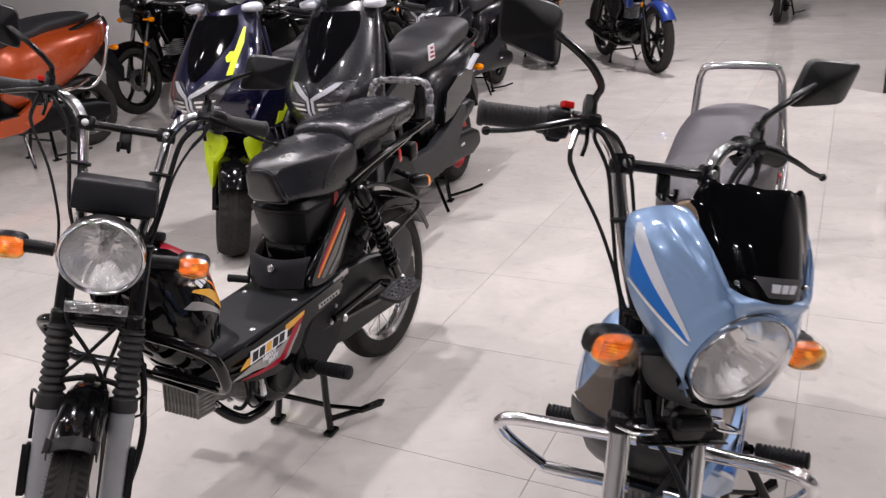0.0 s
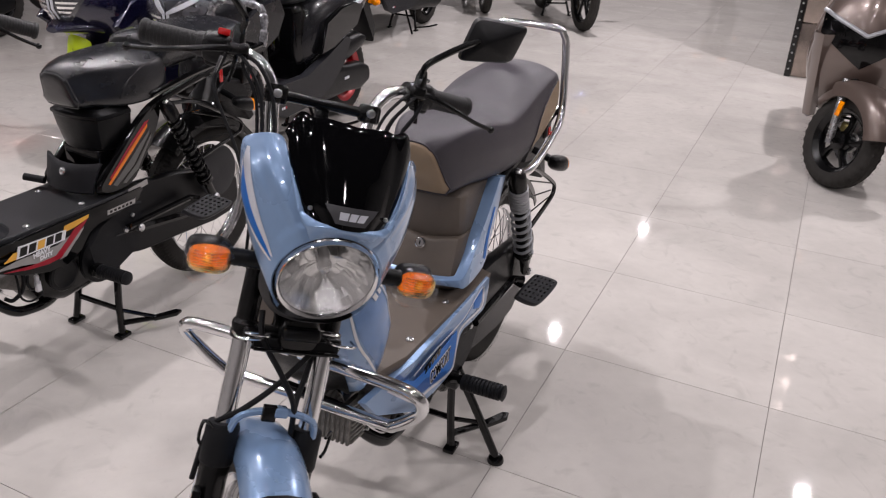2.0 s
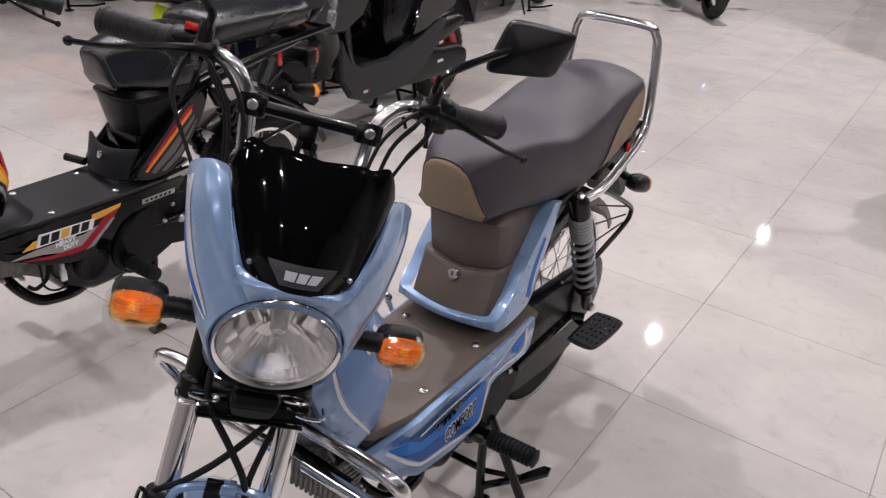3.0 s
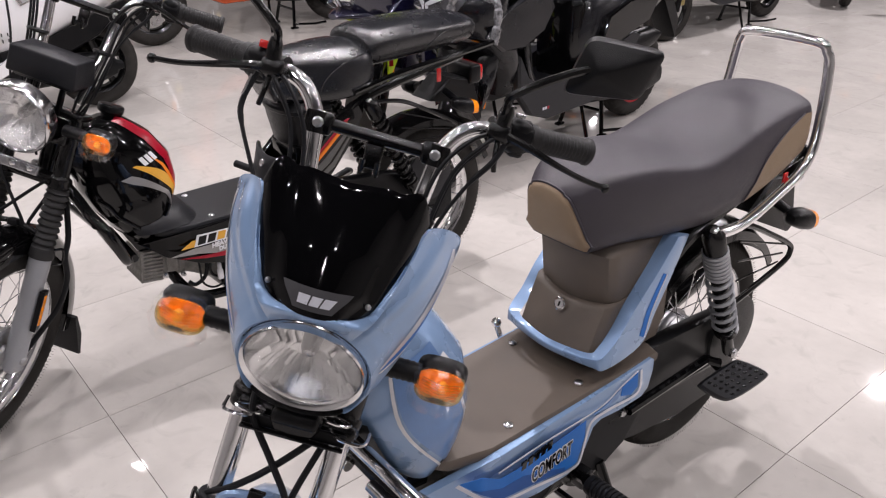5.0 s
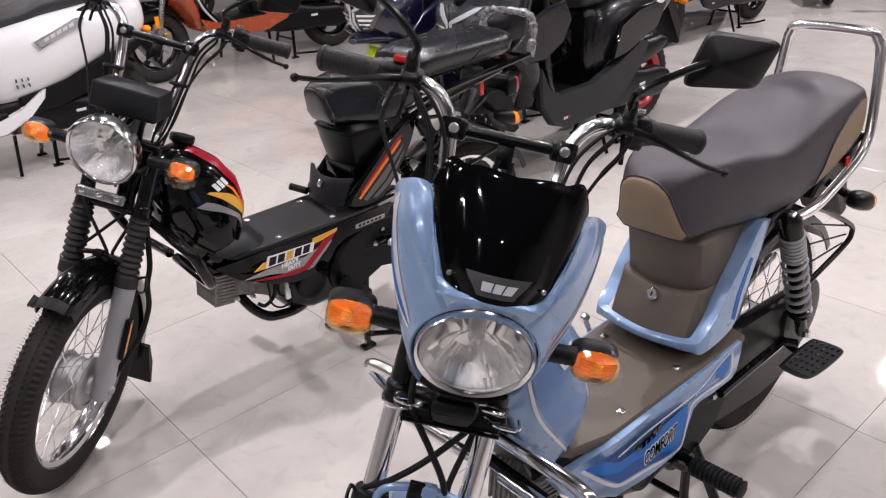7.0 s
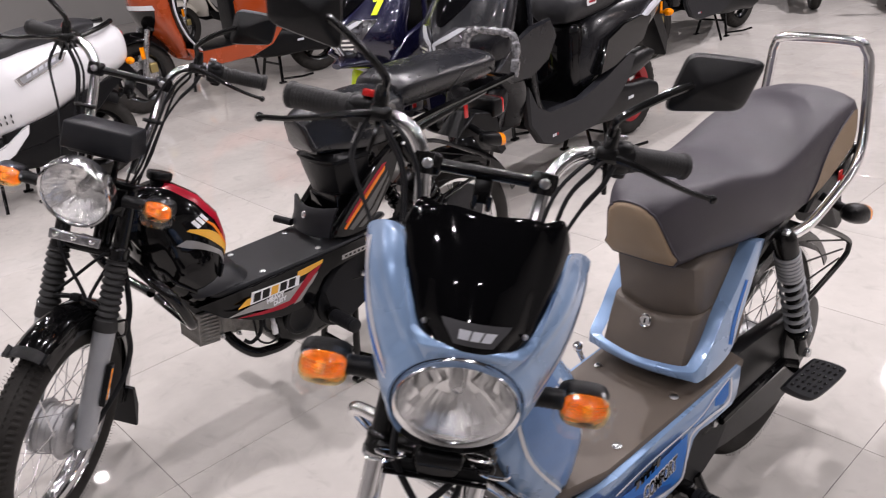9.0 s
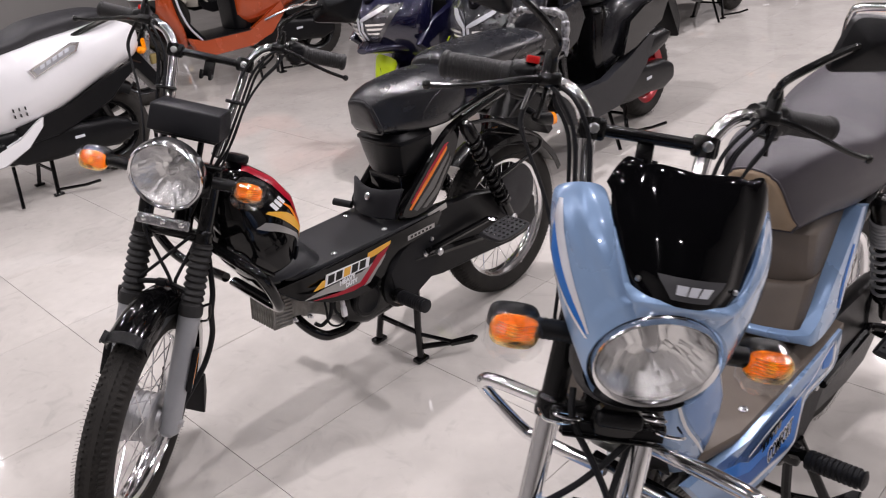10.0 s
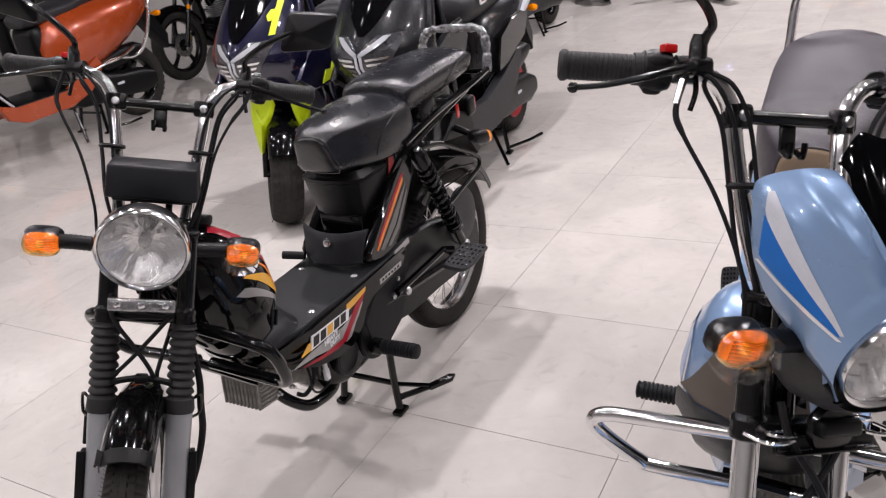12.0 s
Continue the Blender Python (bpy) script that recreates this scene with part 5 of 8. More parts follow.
                out.append(pts + [(-w * 0.985, y + 0.026, z), (-w, y + 0.040, z), (-w, 0.17, z)])
            return out
        bx = part("battery_box", Geo().grid(face(((0.456, -0.020, 0.080, 0), (0.490, -0.046, 0.086, 0), (0.506, -0.057, 0.0905, 0), (0.545, -0.040, 0.0905, 0), (0.580, -0.0235, 0.090, 0.008), (0.588, -0.020, 0.0895, 0.010), (0.591, -0.014, 0.088, 0.010), (0.590, 0.0, 0.08, 0.010))), True, False, True), M_TAUPE, t, "brown lockable box below the seat", 40)
        part("box_lid", Geo().grid(face(((0.575, 0.004, 0.080, 0.010), (0.586, -0.003, 0.084, 0.010), (0.594, -0.007, 0.0855, 0.010), (0.64, -0.012, 0.086, 0.004), (0.672, -0.016, 0.0865, 0), (0.684, -0.017, 0.0865, 0), (0.690, -0.012, 0.083, 0), (0.702, 0.0, 0.072, 0))), True, False, True), M_TAUPE, bx, "brown upper box cover", 40)
        lock_m = Matrix.Translation((0, -0.0300, 0.570)) @ Matrix.Rotation(radians(65), 4, "X")
        lk = part("lock", Geo().lathe([(0.0125, -0.004), (0.0125, 0.002), (0.010, 0.004), (0.009, 0.003)], 20, lock_m), M_CHROME, bx, "round chrome key lock")
        part("keyhole", Geo().box((0, 0, 0.004), (0.002, 0.009, 0.002), 0.0005, lock_m), M_BLACK, lk)
    else:
        part("tool_box", Geo().grid([[(-w, 0.14, z), (-w, y + 0.034, z), (-w * 0.92, y + 0.020, z), (-w * 0.5, y + 0.005, z - dip * 0.75), (0, y, z - dip), (w * 0.5, y + 0.005, z - dip * 0.75), (w * 0.92, y + 0.020, z), (w, y + 0.034, z), (w, 0.14, z)] for z, y, w, dip in ((0.566, 0.040, 0.068, 0.004), (0.578, 0.022, 0.078, 0.004), (0.630, 0.012, 0.087, 0.002), (0.664, 0.008, 0.092, 0.0), (0.667, 0.004, 0.095, 0.0), (0.676, 0.003, 0.093, 0.0), (0.680, 0.012, 0.088, 0.0), (0.692, 0.02, 0.08, 0.0))], True, False, True), M_PLASTIC, t, "black plastic box below the seat", 30)
        rows = [[(u * w, -0.052 + lean + 0.026 * u * u, z + 0.010 * u * u * rise) for u in (-1, -0.85, -0.6, -0.3, 0, 0.3, 0.6, 0.85, 1)] for z, w, lean, rise in ((0.468, 0.086, 0.006, 0), (0.474, 0.088, 0.0, 0), (0.50, 0.091, 0.008, 0.1), (0.525, 0.096, 0.019, 0.5), (0.541, 0.101, 0.027, 0.9), (0.545, 0.101, 0.031, 1.0))]
        bf = part("box_flap", Geo().grid(rows), M_SPEEDO, t, "black lockable flap below the seat", 40, 0.010)
        lock_m = Matrix.Translation((0, -0.0375, 0.526)) @ Matrix.Rotation(radians(66), 4, "X")
        part("lock", Geo().lathe([(0.011, -0.004), (0.011, 0.003), (0.009, 0.0045)], 20, lock_m), M_CHROME, bf, "round chrome key lock")
        part("battery", Geo().box((0, 0.085, 0.52), (0.13, 0.11, 0.11), 0.006), M_BLACK, t)
        for s in sides:
            pn = part("side_panel", Geo().plate([(p.y, p.z) for p in spline([(0, -0.018, 0.485), (0, 0.0, 0.466), (0, 0.055, 0.460), (0, 0.115, 0.478), (0, 0.20, 0.575), (0, 0.238, 0.650), (0, 0.228, 0.676), (0, 0.185, 0.660), (0, 0.115, 0.612), (0, 0.030, 0.535)], 3, True)], "x", s * 0.085, s * 0.110, 0.007), M_BLACK, t, "gloss black side panel with stripes")
            for mat, pts in ((M_RED_G, ((0.020, 0.508), (0.10, 0.578), (0.170, 0.632), (0.185, 0.634), (0.11, 0.573), (0.025, 0.505))), (M_ORANGE_G, ((0.012, 0.492), (0.10, 0.570), (0.178, 0.625), (0.176, 0.615), (0.105, 0.556), (0.018, 0.488))),
                             (M_GREY_D, ((0.028, 0.486), (0.10, 0.540), (0.185, 0.608), (0.180, 0.595), (0.11, 0.520), (0.040, 0.478))), (M_GREY_D, ((0.060, 0.480), (0.12, 0.520), (0.190, 0.594), (0.186, 0.582), (0.125, 0.505), (0.075, 0.477)))):
                part("decal", Geo().plate(list(pts), "x", s * 0.108, s * 0.1115, 0.0004), mat, pn)
    # seats
    if blue:
        keys = [(-0.040, 0.075, 0.700, 0.046, 0.806, 0.822), (-0.012, 0.083, 0.701, 0.064, 0.822, 0.836), (0.03, 0.092, 0.703, 0.084, 0.832, 0.844), (0.08, 0.101, 0.700, 0.098, 0.831, 0.843), (0.14, 0.108, 0.692, 0.108, 0.820, 0.836), (0.205, 0.112, 0.685, 0.113, 0.809, 0.831),
                (0.25, 0.114, 0.683, 0.115, 0.812, 0.841), (0.30, 0.115, 0.685, 0.116, 0.821, 0.858), (0.38, 0.115, 0.693, 0.116, 0.837, 0.874), (0.48, 0.113, 0.712, 0.112, 0.847, 0.880), (0.555, 0.108, 0.728, 0.106, 0.847, 0.873), (0.594, 0.100, 0.738, 0.097, 0.842, 0.862), (0.612, 0.082, 0.752, 0.080, 0.832, 0.846)]
        sg, ring_n = padded_seat(keys, 0.042)
        st = part("seat", sg, M_SEATG, t, "long charcoal-brown padded seat with tan panels", 62)
        front = front_pad("nose_panel", sg, ring_n, M_TAN, st, "tan front seat panel")
        part("piping", Geo().tube([p + Vector((0, -0.001, 0)) for p in front], 0.0024, 6, True), M_SEATG, st, "dark piping round the front panel")
        for s in sides:
            lead = spline([(s * 0.15, 0.345, 0.690), (s * 0.15, 0.372, 0.735), (s * 0.15, 0.408, 0.780), (s * 0.15, 0.475, 0.815), (s * 0.15, 0.545, 0.832)], 4)
            tail = spline([(s * 0.15, 0.420, 0.703), (s * 0.15, 0.475, 0.716), (s * 0.15, 0.530, 0.730), (s * 0.15, 0.572, 0.745), (s * 0.15, 0.588, 0.826)], 4)
            rows = stick([[a.lerp(b, k / 6) for k in range(7)] for a, b in zip(lead, tail)], st, (-s, 0, 0), 0.0016)
            part("side_panel", Geo().grid(rows), M_TAN, st, "tan rear side seat panel", 60)
            part("seam", Geo().tube(stick([lead], st, (-s, 0, 0), 0.001)[0], 0.0018, 6), M_SEATG, st)
    else:
        keys = [(0.000, 0.066, 0.700, 0.046, 0.786, 0.800), (0.022, 0.075, 0.697, 0.058, 0.798, 0.812), (0.07, 0.092, 0.691, 0.084, 0.804, 0.824), (0.14, 0.108, 0.686, 0.104, 0.803, 0.831), (0.20, 0.115, 0.688, 0.112, 0.802, 0.832), (0.25, 0.114, 0.698, 0.110, 0.802, 0.828), (0.276, 0.102, 0.715, 0.098, 0.796, 0.815), (0.288, 0.08, 0.735, 0.078, 0.785, 0.797)]
        sg, ring_n = padded_seat(keys, 0.030)
        st = part("front_seat", sg, M_SEATB, t, "black leatherette rider's seat", 62)
        nose = front_pad("nose_panel", sg, ring_n, M_SEATB, st, "", 0.012)
        part("piping", Geo().tube(nose, 0.0026, 6, True), M_SEATB, st)
        keys = [(0.262, 0.08, 0.757, 0.825), (0.272, 0.102, 0.750, 0.842), (0.32, 0.113, 0.750, 0.852), (0.45, 0.115, 0.755, 0.856), (0.58, 0.112, 0.762, 0.852), (0.65, 0.103, 0.770, 0.844), (0.675, 0.08, 0.785, 0.828)]
        st2 = part("rear_seat", seat_geo(keys, 36, 3.4), M_SEATB, t, "black leatherette pillion seat", 50)
        for s in sides:
            for seat, line in ((st, [(0.10, 0.712), (0.115, 0.745), (0.15, 0.775), (0.20, 0.795), (0.25, 0.803)]), (st2, [(0.46, 0.765), (0.475, 0.79), (0.51, 0.815), (0.57, 0.832), (0.63, 0.838)])):
                run = spline([(s * 0.1, y, z) for y, z in line], 4)
                part("seam", Geo().tube(stick([run], seat, (-s, 0, 0), 0.0005)[0], 0.0016, 6), M_SEATB, seat)
        part("piping", Geo().tube(ring_xz(0.274, 0, 0.797, 0.101, 0.045, 3.0, 32), 0.0026, 6, True), M_SEATB, st2)
    # rails behind
    if blue:
        rail = []
        half = [(0.120, 0.238, 0.674), (0.128, 0.27, 0.664), (0.132, 0.34, 0.664), (0.131, 0.45, 0.688), (0.127, 0.54, 0.712), (0.121, 0.590, 0.748), (0.111, 0.618, 0.82), (0.103, 0.626, 0.905), (0.094, 0.622, 0.938), (0.070, 0.618, 0.955)]
        rail = half + [(-x, y, z) for x, y, z in half[::-1]]
        part("grab_rail", Geo().tube(spline(rail, 5), 0.0105, 12), M_CHROME, t, "tall chrome grab rail round the seat")
    else:
        for s in sides:
            part("carrier_rail", Geo().tube(spline([(s * 0.118, 0.20, 0.705), (s * 0.126, 0.36, 0.735), (s * 0.126, 0.60, 0.756), (s * 0.115, 0.74, 0.766)], 4), 0.009, 8), M_BLACK, t)
        half = [(0.115, 0.72, 0.755), (0.113, 0.735, 0.80), (0.108, 0.745, 0.85), (0.09, 0.752, 0.875), (0.05, 0.755, 0.882)]
        hoop = spline(half + [(-x, y, z) for x, y, z in half[::-1]], 5)
        gr = part("grab_rail", Geo().tube(hoop, 0.009, 10), M_BLACK, t, "rear grab rail wrapped in clear plastic film")
        rnd = random.Random(5)
        part("wrapper", Geo().tube(hoop, [0.0125 + rnd.uniform(-0.0025, 0.003) for _ in hoop], 9), M_FOIL, gr, "crumpled clear plastic wrapping", 20).visible_shadow = False
        part("carrier_cross", Geo().tube([(-0.12, 0.70, 0.762), (0.12, 0.70, 0.762)], 0.007, 8), M_BLACK, t)
    # rear mudguard, tail
    part("rear_mudguard", fender_geo(0.292, 0.060, 30 if blue else 22, 128, rear, 22, 0.03), M_SATIN, t, "black rear mudguard", thick=0.003)
    part("tail_bracket", Geo().plate([(0.52, 0.60), (0.60, 0.66), (0.70, 0.64), (0.74, 0.50), (0.72, 0.49), (0.66, 0.58)], "x", -0.05, 0.05, 0.006), M_PLASTIC, t)
    tl = part("tail_light", Geo().box((0, 0.70, 0.655), (0.12, 0.05, 0.06), 0.010), M_PLASTIC, t)
    part("lens", Geo().box((0, 0.726, 0.655), (0.11, 0.024, 0.052), 0.010), M_REDL, tl, "red tail-light lens")
    for s in sides:
        g = Geo().tube([(s * 0.055, 0.575, 0.625), (s * 0.085, 0.580, 0.612), (s * 0.112, 0.585, 0.598)], 0.011, 10)
        g.grid([ring_xz(y, s * 0.125, z, w, h, 2.6, 18) for y, z, w, h in ((0.548, 0.606, 0.010, 0.008), (0.556, 0.603, 0.019, 0.016), (0.585, 0.594, 0.026, 0.023), (0.612, 0.586, 0.027, 0.024))], True, False, True)
        ri = part("rear_indicator", g, M_PLASTIC, t, "black rear indicator")
        part("lens", Geo().grid([ring_xz(y, s * 0.125, z, w, h, 2.6, 18) for y, z, w, h in ((0.612, 0.586, 0.0265, 0.0235), (0.634, 0.580, 0.024, 0.021), (0.645, 0.577, 0.012, 0.010))], True, False, True), M_AMBER, ri, "orange indicator lens")
        part("red_reflector", Geo().box((s * 0.118, 0.50, 0.70), (0.004, 0.016, 0.040), 0.002), M_REDL, t)
    # shocks
    ax_y, ax_z = rear.translation.y, rear.translation.z
    for s in sides:
        a, b = Vector((s * 0.122, 0.245, 0.672)), Vector((s * 0.124, 0.388, 0.342) if blue else (s * 0.124, 0.415, 0.325))
        m = along(a, b)
        k = (b - a).length
        body = Geo().lathe([(0.012, -0.006), (0.016, 0.0), (0.022, 0.012), (0.023, 0.05), (0.017, 0.055), (0.016, k * 0.78), (0.024, k * 0.79), (0.024, k * 0.82), (0.013, k * 0.83), (0.013, k), (0.010, k + 0.008)], 18, m)
        sh = part("shock_absorber", body, M_SATIN, t, "rear shock absorber with a coil spring")
        spring = M_GREY if blue else M_SATIN
        if blue:
            prof = []
            for i in range(7):
                prof += [(0.0255, 0.050 + i * 0.010), (0.0255, 0.056 + i * 0.010), (0.0235, 0.0575 + i * 0.010), (0.0235, 0.0595 + i * 0.010)]
            part("spring_cover", Geo().lathe(prof, 22, m), spring, sh, "grey ribbed spring sleeve")
            part("spring", Geo().tube(coil(m @ Vector((0, 0, 0.118)), m @ Vector((0, 0, k * 0.79)), 0.0235, 6.5, 0.004), 0.0042, 7), spring, sh, "grey coil spring")
        else:
            part("spring", Geo().tube(coil(m @ Vector((0, 0, 0.055)), m @ Vector((0, 0, k * 0.79)), 0.0215, 11, 0.004), 0.0042, 7), spring, sh, "black coil spring")
        part("bolt", Geo().lathe([(0.012, 0), (0.012, 0.008), (0.008, 0.012)], 6, Matrix.Translation(a) @ Matrix.Rotation(radians(s * 90), 4, "Y")), M_STEEL, sh)
        part("bolt", Geo().lathe([(0.012, 0), (0.012, 0.014), (0.008, 0.018)], 6, Matrix.Translation(b) @ Matrix.Rotation(radians(s * 90), 4, "Y")), M_STEEL, sh)
        # swingarm and chain case
        part("swing_arm", Geo().tube([(s * 0.085, 0.02, 0.33), (s * 0.088, ax_y, ax_z)], 0.016, 8), M_SATIN, t)
        if s > 0:
            case = [(0.0, 0.325), (0.01, 0.425), (0.12, 0.448), (0.25, 0.440), (0.36, 0.428), (0.44, 0.415), (0.505, 0.36), (0.51, 0.30), (0.47, 0.245), (0.40, 0.205), (0.28, 0.205), (0.12, 0.235), (0.02, 0.262)] if blue else [(-0.01, 0.34), (0.01, 0.43), (0.14, 0.452), (0.30, 0.438), (0.42, 0.408), (0.52, 0.385), (0.575, 0.33), (0.575, 0.26), (0.53, 0.222), (0.45, 0.214), (0.30, 0.225), (0.12, 0.238), (0.02, 0.26)]
            cc = part("chain_case", Geo().plate(case, "x", 0.060, 0.094, 0.008), M_PLASTIC, t, "black chain case")
            part("bolt", Geo().lathe([(0.010, 0), (0.010, 0.010), (0.006, 0.012)], 6, Matrix.Translation((0.094, 0.06, 0.335)) @ Matrix.Rotation(radians(90), 4, "Y")), M_STEEL, cc)
            part("bolt", Geo().lathe([(0.007, 0), (0.007, 0.010), (0.004, 0.012)], 6, Matrix.Translation((0.094, 0.09, 0.37)) @ Matrix.Rotation(radians(90), 4, "Y")), M_STEEL, cc)
            if not blue:
                part("name_plate", Geo().box((0.1185, 0.155, 0.442), (0.003, 0.075, 0.016), 0.001, Matrix.Rotation(radians(6), 4, "X")), M_GREY_G, cc, "grey name plate")
                part("peg_pin", Geo().lathe([(0.012, 0.0), (0.012, 0.022), (0.008, 0.026)], 12, Matrix.Translation((0.10, 0.10, 0.33)) @ Matrix.Rotation(radians(90), 4, "Y")), M_STEEL, cc, "bright metal pin")
            part("pivot_tube", Geo().tube([(0.112, 0.06, 0.345), (0.118, 0.31, 0.352), (0.14, 0.33, 0.345)], 0.010, 8), M_BLACK, t)
    part("sprocket_cover", Geo().lathe([(0.004, 0), (0.05, 0.004), (0.085, 0.0), (0.088, -0.006), (0.02, -0.01)], 28, Matrix.Translation((0.100, 0.440, 0.355) if blue else (0.100, 0.475, 0.385)) @ Matrix.Rotation(radians(90), 4, "Y")), M_SPEEDO if not blue else M_PLASTIC, t)
    # pillion footplates
    for s in sides:
        ex, ey = Vector((0.567, 0.483, -0.357)), Vector((0.155, 1.07, 0.19))
        ez = ex.cross(ey).normalized()
        fm = Matrix(((s * ex.x, s * ey.x, s * ez.x, s * 0.183), (ex.y, ey.y, ez.y, 0.316), (ex.z, ey.z, ez.z, 0.332), (0, 0, 0, 1)))
        fp = part("pillion_footplate", Geo().plate([(p.x, p.y) for p in spline([(-0.049, -0.036, 0), (-0.036, -0.056, 0), (0.028, -0.059, 0), (0.047, -0.038, 0), (0.049, 0.034, 0), (0.031, 0.056, 0), (-0.037, 0.053, 0), (-0.049, 0.038, 0)], 4, True)], "z", -0.009, 0.009, 0.005, fm), M_SPEEDO, t, "black dimpled pillion footplate")
        g = Geo()
        for i in range(5):
            for j in range(6):
                g.ball((-0.035 + 0.016 * i, -0.038 + 0.016 * j, 0.008), (0.0055, 0.0055, 0.003), 8, fm)
        part("tread", g, M_SATIN, fp)
        part("footplate_stay", Geo().tube(spline([(s * 0.09, 0.36, 0.325), (s * 0.13, 0.35, 0.315), (s * 0.16, 0.32, 0.335)], 4), 0.008, 8), M_SATIN, t)
    # dress guard on the left
    g1 = Geo().tube(spline([(0.118, 0.27, 0.665), (0.125, 0.36, 0.650), (0.128, 0.46, 0.600), (0.130, 0.555, 0.545), (0.130, 0.568, 0.520), (0.129, 0.545, 0.502), (0.127, 0.44, 0.482), (0.122, 0.36, 0.465), (0.116, 0.33, 0.47)], 5), 0.0062, 8)
    dg = part("dress_guard", g1, M_SATIN, t, "black wire dress guard beside the rear wheel")
    for k in range(4):
        q = k / 3
        part("wire", Geo().tube([(0.127, lerp(0.345, 0.365, q), lerp(0.620, 0.478, q)), (0.130, lerp(0.545, 0.505, q), lerp(0.548, 0.498, q))], 0.0022, 6), M_SATIN, dg)
    # engine
    eng = part("engine", Geo().grid([ring_xz(y, 0.0, z, w, h, 3.2, 20) for y, z, w, h in ((-0.235, 0.285, 0.05, 0.05), (-0.215, 0.278, 0.070, 0.070), (-0.15, 0.27, 0.085, 0.082), (-0.02, 0.28, 0.088, 0.09), (0.08, 0.29, 0.075, 0.07), (0.11, 0.30, 0.05, 0.04))], True, False, True), M_SATIN, t, "black engine with a finned alloy cylinder")
    hm = Matrix.Translation((0, -0.402, 0.352)) @ Matrix.Rotation(radians(-8), 4, "X")
    head = part("cylinder_head", Geo().box((0, 0, 0), (0.098, 0.052, 0.084), 0.004, hm), M_CAST, eng, "grey finned alloy cylinder head")
    fin = mesh_of("fin", Geo().box((0, 0, 0), (0.114, 0.050, 0.0050), 0.0014), M_CAST)
    rib = mesh_of("front_fin", Geo().box((0, 0, 0), (0.0062, 0.056, 0.088), 0.0012), M_CAST)
    for i in range(9):
        share("fin", fin, head, hm @ Matrix.Translation((0, 0.002, -0.040 + 0.010 * i)) @ Matrix.Diagonal((1 - 0.012 * (i % 2), 1, 1, 1)))
    for i in range(10):
        share("front_fin", rib, head, hm @ Matrix.Translation((-0.0495 + 0.011 * i, -0.001, -0.001)))
    part("cylinder", Geo().grid([ring_xz(y, 0.0, z, w, h, 3.4, 20) for y, z, w, h in ((-0.380, 0.345, 0.048, 0.040), (-0.366, 0.343, 0.049, 0.041), (-0.362, 0.342, 0.044, 0.036), (-0.335, 0.336, 0.044, 0.036), (-0.331, 0.335, 0.050, 0.042), (-0.318, 0.333, 0.050, 0.042), (-0.314, 0.330, 0.042, 0.038), (-0.285, 0.318, 0.044, 0.042), (-0.255, 0.305, 0.050, 0.048))], True, False, True), M_CAST, eng, "grey cast alloy cylinder")
    for y, z in ((-0.372, 0.312), (-0.325, 0.300), (-0.325, 0.352)):
        part("bolt", Geo().lathe([(0.007, 0), (0.007, 0.007), (0.0035, 0.008), (0.0035, 0.016)], 6, Matrix.Translation((0.046, y, z)) @ Matrix.Rotation(radians(90), 4, "Y")), M_STEEL, eng)
    part("crankcase", Geo().plate([(-0.275, 0.335), (-0.225, 0.345), (-0.210, 0.300), (-0.230, 0.262), (-0.268, 0.272)], "x", -0.055, 0.058, 0.008), M_CAST, eng, "dirty alloy crankcase")
    for k, path in enumerate((((0.060, -0.285, 0.380), (0.078, -0.290, 0.320), (0.072, -0.285, 0.268), (0.066, -0.255, 0.240), (0.075, -0.225, 0.252), (0.082, -0.238, 0.275)),
                              ((0.055, -0.265, 0.385), (0.074, -0.268, 0.330), (0.070, -0.275, 0.285), (0.060, -0.300, 0.262), (0.050, -0.315, 0.272)),
                              ((0.070, -0.25, 0.385), (0.080, -0.258, 0.34), (0.076, -0.262, 0.30), (0.068, -0.245, 0.272), (0.060, -0.21, 0.262)))):
        part("cable", Geo().tube(spline(path, 5), (0.0030, 0.0055, 0.0040)[k], 7), M_RUBBER, eng)
    part("gearbox_cover", Geo().lathe([(0.046, -0.012), (0.047, 0.0), (0.044, 0.004), (0.036, 0.005), (0.033, 0.003), (0.004, 0.003)], 32, Matrix.Translation((0.092, -0.163, 0.285)) @ Matrix.Rotation(radians(90), 4, "Y")), M_PLASTIC, eng, "round black gearbox cover")
    part("crank_cover", Geo().lathe([(0.07, -0.01), (0.074, 0.0), (0.072, 0.005), (0.06, 0.009), (0.02, 0.010)], 28, Matrix.Translation((0.088, -0.03, 0.28)) @ Matrix.Rotation(radians(90), 4, "Y")), M_PLASTIC if not blue else M_SATIN, eng)
    part("engine_cover", Geo().plate([(-0.085, 0.33), (-0.03, 0.385), (0.06, 0.415), (0.14, 0.40), (0.13, 0.31), (0.08, 0.245), (0.0, 0.215), (-0.07, 0.235)], "x", 0.060, 0.100, 0.012), M_RUBBER, eng, "black engine side cover")
    part("carburettor", Geo().box((0.03, -0.30, 0.385), (0.05, 0.06, 0.05), 0.008).lathe([(0.018, 0), (0.018, 0.05), (0.014, 0.06)], 12, Matrix.Translation((0.03, -0.30, 0.33))), M_ALU, eng)
    part("connector", Geo().box((0.082, -0.238, 0.282), (0.012, 0.015, 0.030), 0.003).box((0.082, -0.238, 0.305), (0.010, 0.010, 0.020), 0.002).tube([(0.082, -0.237, 0.312), (0.080, -0.235, 0.345)], 0.003, 6), M_WHITE_G, eng, "white cable connector")
